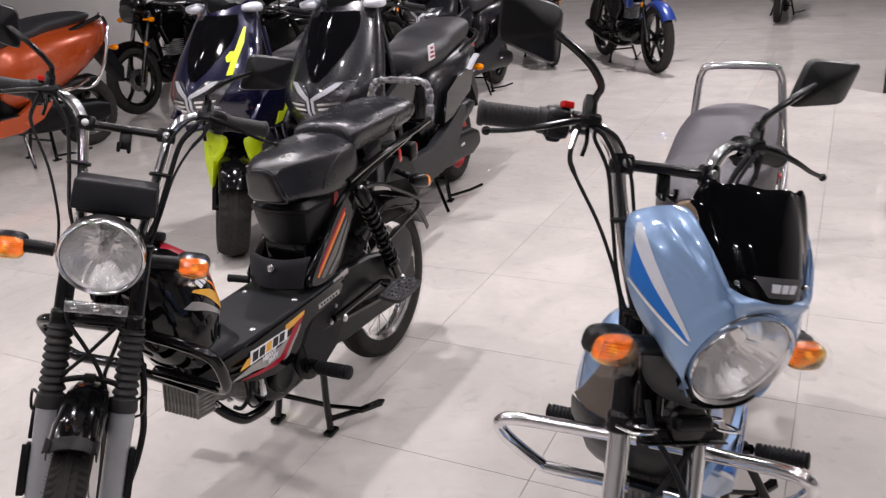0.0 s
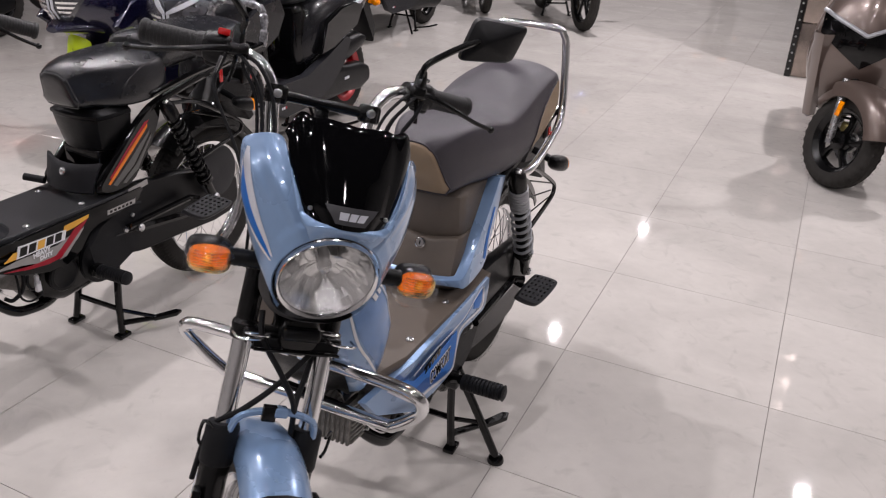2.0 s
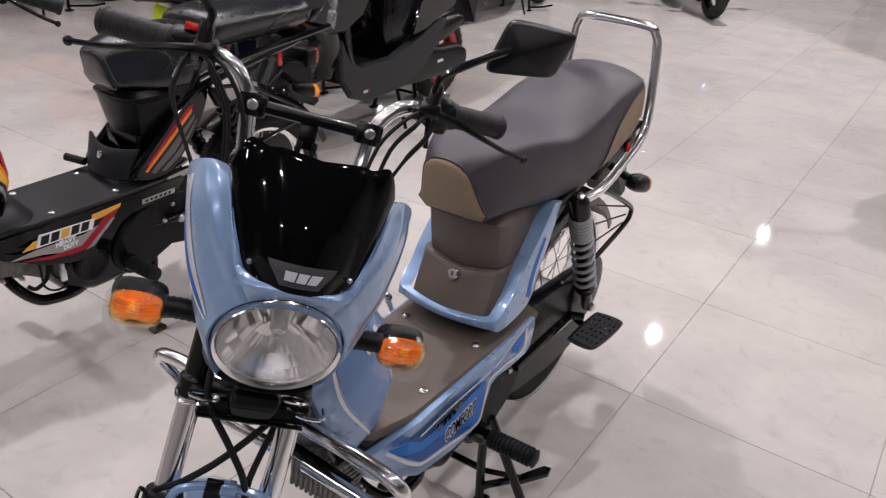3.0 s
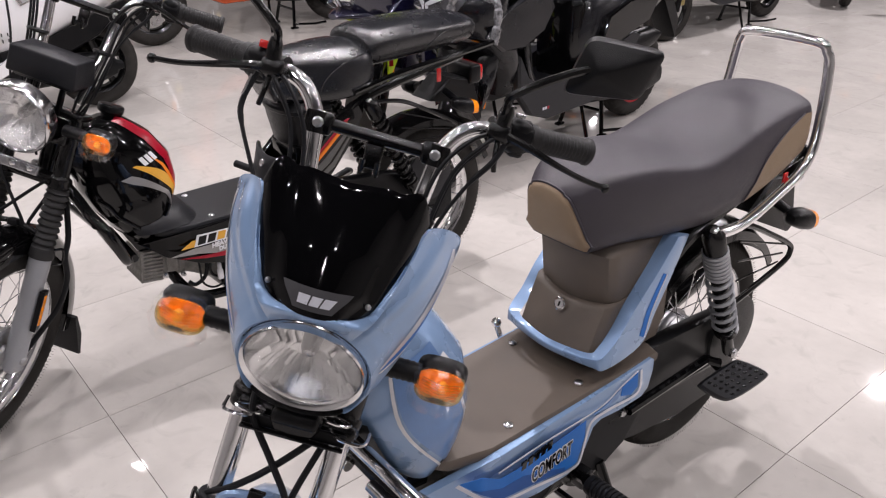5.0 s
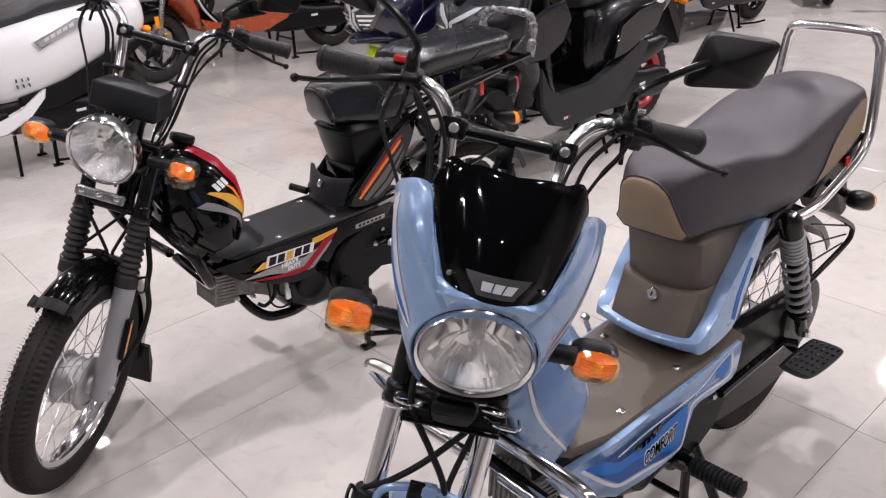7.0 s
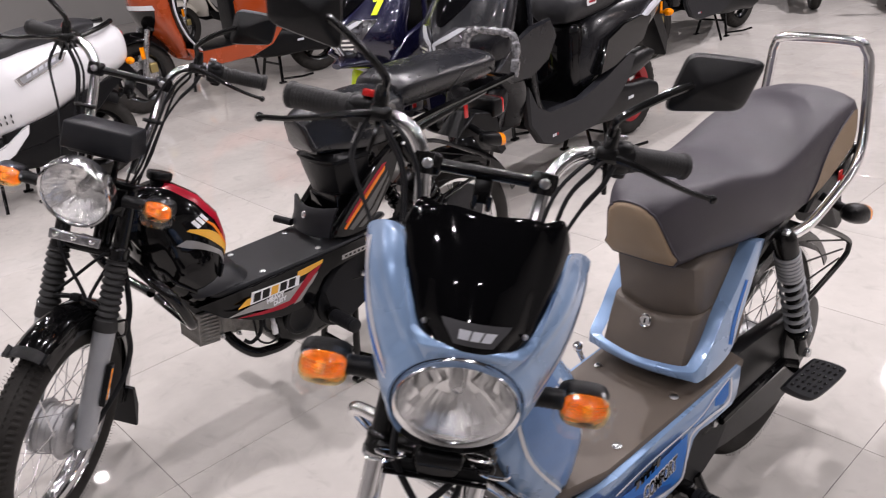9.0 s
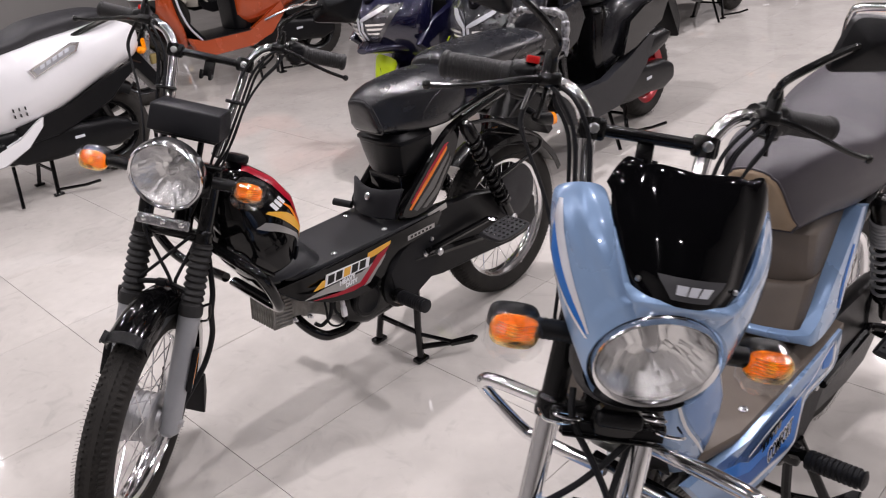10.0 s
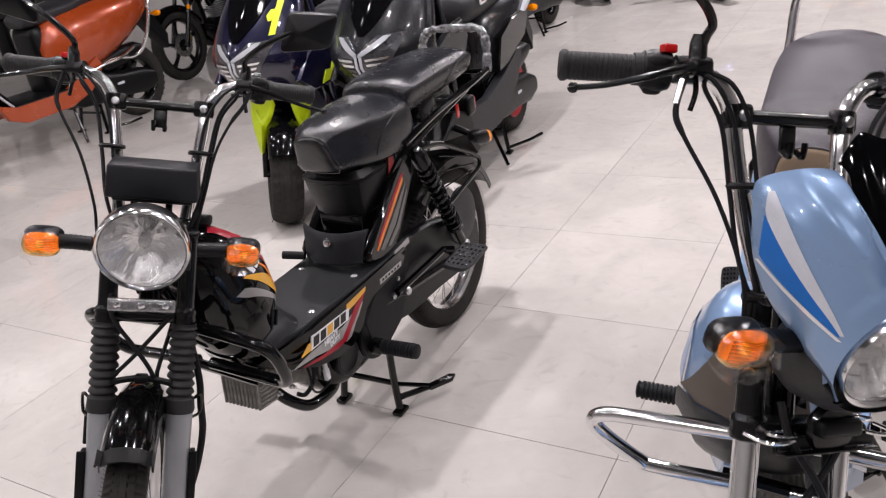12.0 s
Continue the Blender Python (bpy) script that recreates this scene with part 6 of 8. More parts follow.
    part("exhaust", Geo().tube(spline([(0.0, -0.345, 0.300), (0.030, -0.330, 0.262), (0.05, -0.300, 0.228), (0.056, -0.265, 0.215), (0.05, -0.19, 0.207), (-0.02, -0.08, 0.20), (-0.10, 0.05, 0.20), (-0.12, 0.20, 0.23)], 5), 0.014, 10)
         .tube(spline([(-0.12, 0.18, 0.23), (-0.125, 0.22, 0.236), (-0.13, 0.55, 0.30), (-0.13, 0.72, 0.335)], 4), 0.034, 14), M_BLACK, t, "black exhaust pipe and silencer")
    # rider's pegs
    for s in sides:
        far = 0.055 if blue and s < 0 else 0.0
        pm = along((s * (0.146 + far), -0.088, 0.278), (s * (0.248 + far), -0.092, 0.283))
        prof = [(0.012, 0.0), (0.018, 0.002)]
        for i in range(10):
            prof += [(0.0195, 0.008 + i * 0.009), (0.0195, 0.013 + i * 0.009), (0.016, 0.0135 + i * 0.009), (0.016, 0.0165 + i * 0.009)]
        prof += [(0.019, 0.103), (0.012, 0.106)]
        part("footpeg", Geo().lathe(prof, 16, pm), M_RUBBER, t, "ribbed rubber footpeg", 25)
        part("peg_bar", Geo().tube(spline([(s * 0.04, -0.03, 0.235), (s * 0.10, -0.06, 0.245), (s * 0.12, -0.08, 0.272), (s * (0.14 + far), -0.088, 0.282)], 4), 0.011, 8).box((s * 0.115, -0.07, 0.262), (0.035, 0.035, 0.035), 0.008), M_SATIN, t)
    # centre stand
    g = Geo()
    for s in sides:
        g.tube([(s * 0.070, 0.035, 0.235), (s * 0.082, 0.012, 0.11), (s * 0.094, -0.002, 0.014)], 0.0105, 8)
        g.box((s * 0.095, -0.002, 0.007), (0.030, 0.045, 0.013), 0.004)
    g.tube([(-0.085, 0.012, 0.085), (0.085, 0.012, 0.085)], 0.008, 8)
    g.tube([(-0.07, 0.035, 0.235), (0.07, 0.035, 0.235)], 0.010, 8)
    g.tube([(0.092, 0.004, 0.045), (0.15, 0.085, 0.040), (0.165, 0.105, 0.042)], [0.009, 0.008, 0.007], 8).tube([(0.086, 0.010, 0.085), (0.15, 0.082, 0.044)], 0.0065, 8)
    g.plate([(0.140, 0.078), (0.156, 0.068), (0.196, 0.128), (0.192, 0.150), (0.176, 0.146)], "z", 0.036, 0.048, 0.003)
    part("centre_stand", g, M_BLACK, t, "black centre stand with feet on the floor")
    if blue:
        part("side_stand", Geo().tube([(0.10, 0.00, 0.245), (0.156, 0.005, 0.13), (0.210, 0.009, 0.016)], 0.0105, 10).lathe([(0.006, 0.014), (0.018, 0.012), (0.021, 0.006), (0.021, 0.0)], 20, Matrix.Translation((0.212, 0.009, 0))), M_BLACK, t, "black side stand")
        part("kick_knob", Geo().tube([(-0.105, -0.05, 0.40), (-0.135, -0.055, 0.465)], 0.006, 8).ball((-0.137, -0.055, 0.474), 0.0105, 12), M_CHROME, t, "chrome control knob")
    else:
        part("gear_stub", Geo().tube([(-0.09, -0.03, 0.478), (-0.145, -0.05, 0.484)], 0.011, 10), M_RUBBER, t)
    # leg guard
    mat = M_CHROME if blue else M_BLACK
    for s in sides:
        if blue:
            pts = [(s * 0.01, -0.521, 0.562), (s * 0.10, -0.523, 0.561), (s * 0.205, -0.527, 0.560), (s * 0.238, -0.527, 0.551), (s * 0.246, -0.52, 0.530), (s * 0.230, -0.508, 0.497), (s * 0.185, -0.498, 0.455), (s * 0.16, -0.494, 0.446), (s * 0.03, -0.482, 0.436)]
        else:
            pts = [(s * 0.02, -0.548, 0.600), (s * 0.11, -0.553, 0.598), (s * 0.195, -0.558, 0.595), (s * 0.238, -0.552, 0.582), (s * 0.252, -0.540, 0.556), (s * 0.245, -0.520, 0.502), (s * 0.226, -0.508, 0.475), (s * 0.19, -0.502, 0.467), (s * 0.065, -0.497, 0.470), (s * 0.02, -0.495, 0.470)]
        part("leg_guard", Geo().tube(spline(pts, 5), 0.0115 if blue else 0.0125, 12), mat, t, "bent chrome leg guard" if blue else "bent black leg guard")
    part("tow_bar", Geo().tube([(-0.07, -0.455, 0.425), (0.10, -0.455, 0.41)], 0.011, 8), M_BLACK if not blue else M_SATIN, t)


moped(pose(0.39, 0.01, 0, 0, 0, 0.8), "blue")
moped(Matrix.Translation((-0.702, 0.0, 0)), "black")


# ---- the other vehicles ----
M_ORANGE = surface("burnt_orange_metallic_paint", (0.42, 0.062, 0.010), 0.26, 0.2, 1.0, 0.06, 10, 900)
M_NAVY = surface("navy_metallic_paint", (0.007, 0.007, 0.030), 0.22, 0.3, 1.0, 0.08, 10, 900)
M_LIME = surface("lime_yellow_paint", (0.62, 0.80, 0.005), 0.35, 0.0, 0.6)
M_DKGREY = surface("dark_grey_matt_paint", (0.0080, 0.0083, 0.0105), 0.26, 0.0, 0.3, 0.08, 12, 900, spec=0.3)
M_WHITE = surface("pearl_white_paint", (0.78, 0.78, 0.80), 0.25, 0.0, 1.0, 0.03, 8)
M_CREAM = surface("cream_paint", (0.70, 0.67, 0.60), 0.25, 0.0, 1.0, 0.03, 8)
M_BRONZE = surface("bronze_brown_metallic_paint", (0.14, 0.105, 0.09), 0.3, 0.35, 1.0, 0.05, 10, 900)
M_REDRIM = surface("red_rim_paint", (0.42, 0.012, 0.02), 0.3, 0.2, 0.6)
M_ROYAL = surface("royal_blue_paint", (0.02, 0.05, 0.25), 0.3, 0.2, 1.0)
M_SMOKE = surface("dark_headlight_cover", (0.10, 0.10, 0.11), 0.1, 0.6, 0.8, 0.4, 60, 200, 0.4)
M_SEATC = surface("charcoal_seat_vinyl", (0.022, 0.022, 0.025), 0.5, 0.0, 0.0, 0.1, 25, 1400, 0.4)


def ring_xy(z, y, w, d, e=2.4, n=24, nose=0.0):
    """A level ring; nose: how far its front is drawn to an edge."""
    out = []
    for j in range(n):
        a = 2 * math.pi * j / n
        c, s = math.cos(a), math.sin(a)
        x = w * math.copysign(abs(c) ** (2 / e), c)
        yy = d * math.copysign(abs(s) ** (2 / e), s)
        if s < 0:
            yy -= nose * (1 - abs(x) / w) * abs(s)
        out.append((x, y + yy, z))
    return out


def smooth_tyre(parent, m, r, w, rim_mat, spokes, name, rim_k=0.66, disc=False):
    g = Geo().lathe([(0.012, -0.075), (0.014, -0.04), (0.045, -0.035), (0.05, -0.01), (0.05, 0.01), (0.045, 0.035), (0.014, 0.04), (0.012, 0.075)], 20, m @ Matrix.Rotation(radians(90), 4, "Y"))
    wheel = part(name, g, M_SATIN, parent, "wheel hub")
    t = tyre_geo(r, w, 34, 0.004)
    k = rim_k / 0.76
    tv = [Vector((v.x, v.y, v.z)) for v in t.v]
    out = []
    for v in tv:
        rad = math.hypot(v.y, v.z)
        nr = r - (r - rad) * (1 - rim_k) / 0.24
        out.append(m @ Vector((v.x, v.y * nr / rad, v.z * nr / rad)))
    part("tyre", Geo().add(out, t.f), M_TYRE, wheel, "black treaded tyre", 30)
    rr = r * rim_k
    prof = [(-0.4, rr + 0.004), (-0.36, rr - 0.008), (-0.2, rr - 0.022), (0.2, rr - 0.022), (0.36, rr - 0.008), (0.4, rr + 0.004), (0.2, rr), (-0.2, rr)]
    rim = Geo().grid([[m @ Vector((u * w, q * math.cos(a), q * math.sin(a))) for u, q in prof] for a in (2 * math.pi * j / 40 for j in range(40))], True, True)
    part("rim", rim, rim_mat, wheel, "cast wheel rim")
    for i in range(spokes):
        a = 2 * math.pi * i / spokes + 0.3
        mm = m @ Matrix.Rotation(a, 4, "X")
        part("rim_spoke", Geo().grid([ring_xz(0.03 + (rr - 0.05) * q, 0, 0.01 * math.sin(3 * q), wd, hh, 3, 10) for q, wd, hh in ((0, 0.022, 0.020), (0.5, 0.016, 0.014), (1.05, 0.018, 0.020))], True, False, True, mm), rim_mat, wheel)
    if disc:
        part("brake_disc", Geo().lathe([(0.05, -0.002), (0.10, -0.002), (0.10, 0.002), (0.05, 0.002), (0.05, -0.002)], 32, m @ Matrix.Translation((0.048, 0, 0)) @ Matrix.Rotation(radians(90), 4, "Y"), False), M_STEEL, wheel, "steel brake disc")
        part("caliper", Geo().box((0.055, 0.075, 0.045), (0.035, 0.05, 0.06), 0.008, m), surface("gold_caliper", (0.45, 0.36, 0.15), 0.35, 0.8), wheel)
    return wheel


def small_mirror(parent, a, b, c):
    """a: foot on the bar, b: bend, c: the middle of the head."""
    st = part("mirror", Geo().tube(spline([a, b, c], 4), 0.005, 6), M_SATIN, parent, "black mirror")
    part("mirror_shell", Geo().grid([ring_xz(c[1] + dy, c[0], c[2], w, h, 2.8, 16) for dy, w, h in ((0.006, 0.058, 0.036), (0.0, 0.062, 0.040), (-0.012, 0.056, 0.034), (-0.026, 0.03, 0.018))], True, False, True), M_PLASTIC, st)
    part("mirror_glass", Geo().grid([ring_xz(c[1] + dy, c[0], c[2], 0.055, 0.034, 2.8, 16) for dy in (0.0065, 0.0075)], True, False, True), M_MIRROR, st)


def bars(t, y, z, half, rise=0.0, mirrors=True):
    for s in (1, -1):
        part("handlebar", Geo().tube(spline([(0, y, z - rise), (s * half * 0.35, y + 0.005, z), (s * half * 0.7, y + 0.02, z), (s * half, y + 0.06, z - 0.01)], 4), 0.011, 8), M_SATIN, t)
        gm = along((s * half * 0.68, y + 0.02, z), (s * half, y + 0.06, z - 0.01))
        part("grip", Geo().lathe([(0.016, 0.0), (0.019, 0.005), (0.0165, 0.015), (0.0165, half * 0.3), (0.019, half * 0.32), (0.012, half * 0.33)], 14, gm), M_RUBBER, t)
        part("lever", Geo().tube(spline([(s * half * 0.6, y - 0.02, z - 0.005), (s * half * 0.8, y - 0.03, z - 0.015), (s * half * 1.02, y + 0.01, z - 0.02)], 4), [0.006] * 8 + [0.0045], 6), M_SATIN, t)
        if mirrors:
            small_mirror(t, (s * half * 0.58, y, z), (s * half * 0.62, y - 0.01, z + 0.10), (s * half * 0.85, y, z + 0.17))


def scooter(base, label, paint, style, rim_mat=None, second=None, seat_mat=None, under=None, group="scooters", steer=0):
    """Front axle at y = 0; style: 'sport' (lamp low in the apron) or 'classic' (lamp at the bar)."""
    t = thing("scooter", base, label, "scooter", group)
    sport = style == "sport"
    rim_mat, second, seat_mat, under = rim_mat or M_SATIN, second or M_PLASTIC, seat_mat or M_SEATC, under or M_PLASTIC
    R, wb = 0.228, 1.29
    fm = Matrix.Translation((0, 0, R))
    smooth_tyre(t, fm, R, 0.138 if sport else 0.10, rim_mat, 5, "front_wheel", disc=True)
    smooth_tyre(t, Matrix.Translation((0, wb, R)), R, 0.105, rim_mat, 5, "rear_wheel")
    for s in (1, -1):
        part("fork_leg", Geo().tube([(s * 0.075, 0.005, R - 0.02), (s * 0.072, 0.04, 0.36), (s * 0.065, 0.09, 0.50)], [0.018, 0.020, 0.016], 10), M_SATIN if sport else M_STEEL, t)
        part("reflector", Geo().box((s * 0.098, 0.014, 0.375), (0.008, 0.026, 0.070), 0.002), M_AMBER, t, "orange fork reflector")
    part("steering_tube", Geo().tube([(0, 0.09, 0.46), (0, 0.24, 0.98)], 0.024, 10), M_SATIN, t)
    part("front_mudguard", fender_geo(R + 0.028, 0.068, 40, 150, fm @ Matrix.Rotation(radians(-6), 4, "X"), 18, 0.05), M_BLACK if sport or paint is M_ORANGE else paint, t, "front mudguard", thick=0.004)
    if sport:
        for s in (1, -1):
            blade = [(0.040, 0.560), (0.112, 0.575), (0.122, 0.520), (0.116, 0.450), (0.102, 0.385), (0.092, 0.345), (0.084, 0.385), (0.070, 0.450), (0.048, 0.505)]
            mid_x, mid_z = 0.09, 0.47
            rows = []
            for k, dy in ((0.0, -0.012), (0.5, -0.009), (0.92, -0.003), (1.0, 0.004)):
                rows.append([(s * lerp(mid_x, x, k), -0.055 + 0.16 * (z - 0.42) + dy + 0.9 * max(0, lerp(mid_x, x, k) - 0.085), lerp(mid_z, z, k)) for x, z, _ in spline([(x, z, 0) for x, z in blade], 3, True)])
            part("fork_shield", Geo().grid(rows, True), second, t, "coloured shield blade beside the front wheel", 60, 0.008)
    # apron
    if sport:
        keys = ((0.34, 0.24, 0.10, 0.05, 0.0), (0.44, 0.20, 0.17, 0.07, 0.01), (0.54, 0.15, 0.205, 0.09, 0.03), (0.64, 0.08, 0.22, 0.11, 0.06), (0.74, 0.045, 0.225, 0.12, 0.07), (0.84, 0.09, 0.215, 0.11, 0.06), (0.96, 0.165, 0.185, 0.09, 0.05), (1.06, 0.225, 0.15, 0.07, 0.03), (1.11, 0.25, 0.11, 0.05, 0.02))
    else:
        keys = ((0.30, 0.27, 0.12, 0.04, 0.0), (0.40, 0.23, 0.19, 0.06, 0.01), (0.52, 0.18, 0.225, 0.075, 0.03), (0.64, 0.16, 0.225, 0.085, 0.04), (0.76, 0.17, 0.205, 0.08, 0.04), (0.86, 0.20, 0.165, 0.07, 0.03), (0.94, 0.235, 0.12, 0.05, 0.02))
    sp = spline([(k[0], k[1], k[2]) for k in keys], 3)
    sq = spline([(k[3], k[4], 0) for k in keys], 3)
    ap = part("apron", Geo().grid([ring_xy(a.x, a.y, a.z, b.x, 2.2, 32, b.y) for a, b in zip(sp, sq)], True, False, True), paint, t, "painted front apron", 50)

    def on_apron(x, z, lift):
        for a, b in zip(list(zip(sp, sq)), list(zip(sp, sq))[1:]):
            if a[0].x <= z <= b[0].x:
                q = (z - a[0].x) / (b[0].x - a[0].x)
                y, w, d, no = lerp(a[0].y, b[0].y, q), lerp(a[0].z, b[0].z, q), lerp(a[1].x, b[1].x, q), lerp(a[1].y, b[1].y, q)
                u = min(0.98, abs(x) / w)
                k = (1 - u ** 2.2) ** (1 / 2.2)
                return Vector((x, y - d * k - no * (1 - u) * k ** (1.1) - lift, z))
        return Vector((x, 0.1, z))

    def patch(name, mat, rows, lift, label="", owner=None, thick=0.0):
        """rows: (z, x from, x to) from below to above."""
        g = Geo().grid([[on_apron(lerp(x0, x1, i / 8), z, lift) for i in range(9)] for z, x0, x1 in rows])
        return part(name, g, mat, owner or ap, label, 60, thick)
    if sport:
        patch("visor_panel", M_SCREEN, [(0.82 + 0.03 * i, -w, w) for i, w in enumerate((0.014, 0.044, 0.068, 0.086, 0.100, 0.110, 0.115, 0.112, 0.098))], 0.006, "gloss black front panel", thick=0.004)
        for s in (1, -1):
            hl = patch("headlight", M_SMOKE, [(0.655, s * 0.004, s * 0.05), (0.69, s * 0.004, s * 0.085), (0.73, s * 0.006, s * 0.115), (0.77, s * 0.010, s * 0.140), (0.815, s * 0.06, s * 0.160)], 0.005, "headlight behind a clear cover")
            patch("running_light", M_SILVER_G, [(0.665, s * 0.006, s * 0.012), (0.71, s * 0.004, s * 0.013), (0.755, s * 0.003, s * 0.014)], 0.011, "white light strip", hl, 0.004)
            patch("light_strip", M_GREY, [(0.752, s * 0.002, s * 0.014), (0.762, s * 0.004, s * 0.036), (0.776, s * 0.026, s * 0.064), (0.794, s * 0.056, s * 0.092), (0.812, s * 0.086, s * 0.110)], 0.012, "white light strip", hl, 0.005)
            for q in range(4):
                patch("lamp_reflector", M_REFLECTOR, [(0.672 + 0.02 * q, s * 0.026, s * (0.052 + 0.016 * q)), (0.681 + 0.02 * q, s * 0.026, s * (0.062 + 0.016 * q))], 0.007 + 0.002 * (q % 2), "bright lamp reflector", hl, 0.003)
            if second is M_LIME:
                patch("stripe", M_LIME, [(0.83 + 0.03 * i, s * (0.128 + 0.001 * i), s * (0.150 + 0.001 * i - 0.014 * max(0, i - 4) / 2)) for i in range(7)] if s > 0 else [(0.44, s * 0.10, s * 0.15), (0.49, s * 0.12, s * 0.17)], 0.004, "lime yellow stripe")
                patch("stripe", M_LIME, [(0.50, s * 0.10, s * 0.16), (0.54, s * 0.12, s * 0.185), (0.57, s * 0.15, s * 0.195)], 0.004, "lime yellow graphic")
            side = part("side_fairing", Geo().plate([(-0.03, 0.64), (0.06, 0.725), (0.20, 0.775), (0.33, 0.785), (0.37, 0.71), (0.31, 0.62), (0.18, 0.565), (0.06, 0.575)], "x", s * 0.195, s * 0.226, 0.012), paint, t, "painted side fairing beside the lamp")
            if second is M_LIME:
                part("decal", Geo().plate([(0.13, 0.585), (0.20, 0.59), (0.30, 0.635), (0.34, 0.69), (0.27, 0.655), (0.24, 0.665), (0.21, 0.63), (0.17, 0.635)], "x", s * 0.224, s * 0.2285, 0.0006), M_LIME, side, "lime yellow graphic")
                patch("stripe", M_LIME, [(0.880, s * 0.116, s * 0.128), (0.90, s * 0.106, s * 0.13), (0.920, s * 0.116, s * 0.13)] if s > 0 else [(0.50, s * 0.17, s * 0.18), (0.52, s * 0.17, s * 0.19)], 0.0045, "lime yellow graphic")
        part("beak", Geo().grid([ring_xz(y, 0, z, w, h, 2.2, 18) for y, z, w, h in ((-0.16, 0.625, 0.03, 0.012), (-0.10, 0.63, 0.085, 0.026), (0.0, 0.62, 0.14, 0.04), (0.12, 0.60, 0.16, 0.05))], True, False, True), paint, t, "pointed nose panel")
    else:
        if paint is M_BRONZE:
            line = [on_apron(-0.205 + 0.0205 * i, 0.715 + 0.42 * abs(-0.205 + 0.0205 * i), 0.004) for i in range(21)]
            part("front_trim", Geo().tube(spline(line, 2), 0.010, 8), M_GREY, ap, "silver trim line in a shallow V")
            for s in (1, -1):
                rows = [[on_apron(s * lerp(0.0, 0.20, i / 8), lerp(lo, 0.705 + 0.42 * lerp(0.0, 0.20, i / 8), j / 5), 0.003) for i, lo in ((i, 0.56 + 0.07 * i / 8 * 2) for i in range(9))] for j in range(6)]
                part("nose_panel", Geo().grid(rows), M_BLACK, ap, "gloss black nose panel", 60)
                rows = []
                for i in range(9):
                    q = i / 8
                    z, y = lerp(0.70, 0.27, q), lerp(0.10, 0.27, q ** 1.5)
                    rows.append([(s * x, y + dy, z) for x, dy in ((0.185 - 0.02 * q, 0.12), (0.222 - 0.03 * q, 0.06), (0.218 - 0.03 * q, 0.0), (0.180 - 0.02 * q, -0.045 + 0.03 * q), (0.14, -0.02 + 0.03 * q))])
                part("apron_wing", Geo().grid(rows), paint, t, "painted side wing of the apron", 60, 0.006)
            part("front_fender", fender_geo(R + 0.050, 0.092, 62, 160, fm, 18, 0.075), paint, t, "painted mudguard over the front wheel", 60, 0.005)
        else:
            patch("front_trim", M_WHITE_G if paint is not M_WHITE else M_CHROME, [(0.615 + 0.014 * i, -0.20 + 0.004 * i, 0.20 - 0.004 * i) for i in range(3)], 0.006, "bright trim line")
        if paint is not M_BRONZE:
            patch("front_panel", M_BLACK, [(0.46, -0.05, 0.05), (0.50, -0.12, 0.12), (0.55, -0.17, 0.17), (0.612, -0.195, 0.195)], 0.005, "gloss black nose panel")
        for s in (1, -1):
            patch("indicator", M_AMBER if paint is not M_BRONZE else M_LENS, [(0.70, s * 0.09, s * 0.12), (0.73, s * 0.10, s * 0.16), (0.76, s * 0.13, s * 0.17)], 0.006, "front indicator lens")
    # knee side of the apron and its edge trim
    edge = [(0.99, 0.30, 0.115 if sport else 0.10), (0.80, 0.25, 0.175 if sport else 0.19), (0.60, 0.22, 0.20 if sport else 0.225), (0.44, 0.27, 0.18 if sport else 0.20), (0.33, 0.36, 0.165)]
    for s in (1, -1):
        part("leg_shield_edge", Geo().tube(spline([(s * x, y, z) for z, y, x in edge], 5), 0.007 if paint is M_ORANGE else 0.012, 8), M_SILVER_G if paint is M_ORANGE else paint, t)
    part("leg_shield", Geo().grid([[(x * w, y + 0.03 + 0.03 * (1 - x * x), z) for x in (-1, -0.6, -0.2, 0.2, 0.6, 1)] for z, y, w in ((0.97, 0.29, 0.11), (0.8, 0.25, 0.17), (0.6, 0.22, 0.195), (0.44, 0.27, 0.175), (0.33, 0.36, 0.16))]), M_PLASTIC, t, "black inner leg shield", 60, 0.006)
    # bar, cowl
    up = 0.052 if sport else 0.0
    part("handlebar_cowl", Geo().grid([ring_xz(y, 0, z + up, w, h, 2.6, 24) for y, z, w, h in ((0.16, 1.03, 0.05, 0.03), (0.19, 1.035, 0.115, 0.055), (0.25, 1.04, 0.13, 0.062), (0.31, 1.045, 0.11, 0.05), (0.34, 1.045, 0.06, 0.03))], True, False, True), M_PLASTIC if sport else paint, t, "handlebar cowl")
    if not sport:
        part("headlight", Geo().grid([ring_xz(y, 0, 1.03, w, h, 2.4, 24) for y, w, h in ((0.14, 0.02, 0.015), (0.152, 0.07, 0.045), (0.175, 0.085, 0.052))], True, False, True), M_CHROME, t, "headlight with a clear lens")
    else:
        for s in (1, -1):
            part("indicator", Geo().grid([ring_xz(y, s * 0.15, 1.085, w, h, 2.6, 16) for y, w, h in ((0.155, 0.012, 0.008), (0.17, 0.04, 0.018), (0.21, 0.045, 0.022))], True, False, True), M_SILVER_G, t, "clear front indicator")
    bars(t, 0.27, 1.09 if sport else 1.04, 0.34, 0.02)
    # floor, seat, rear body
    part("floorboard", Geo().box((0, 0.52, 0.315), (0.34, 0.42, 0.035), 0.010), M_PLASTIC, t, "black ribbed footboard")
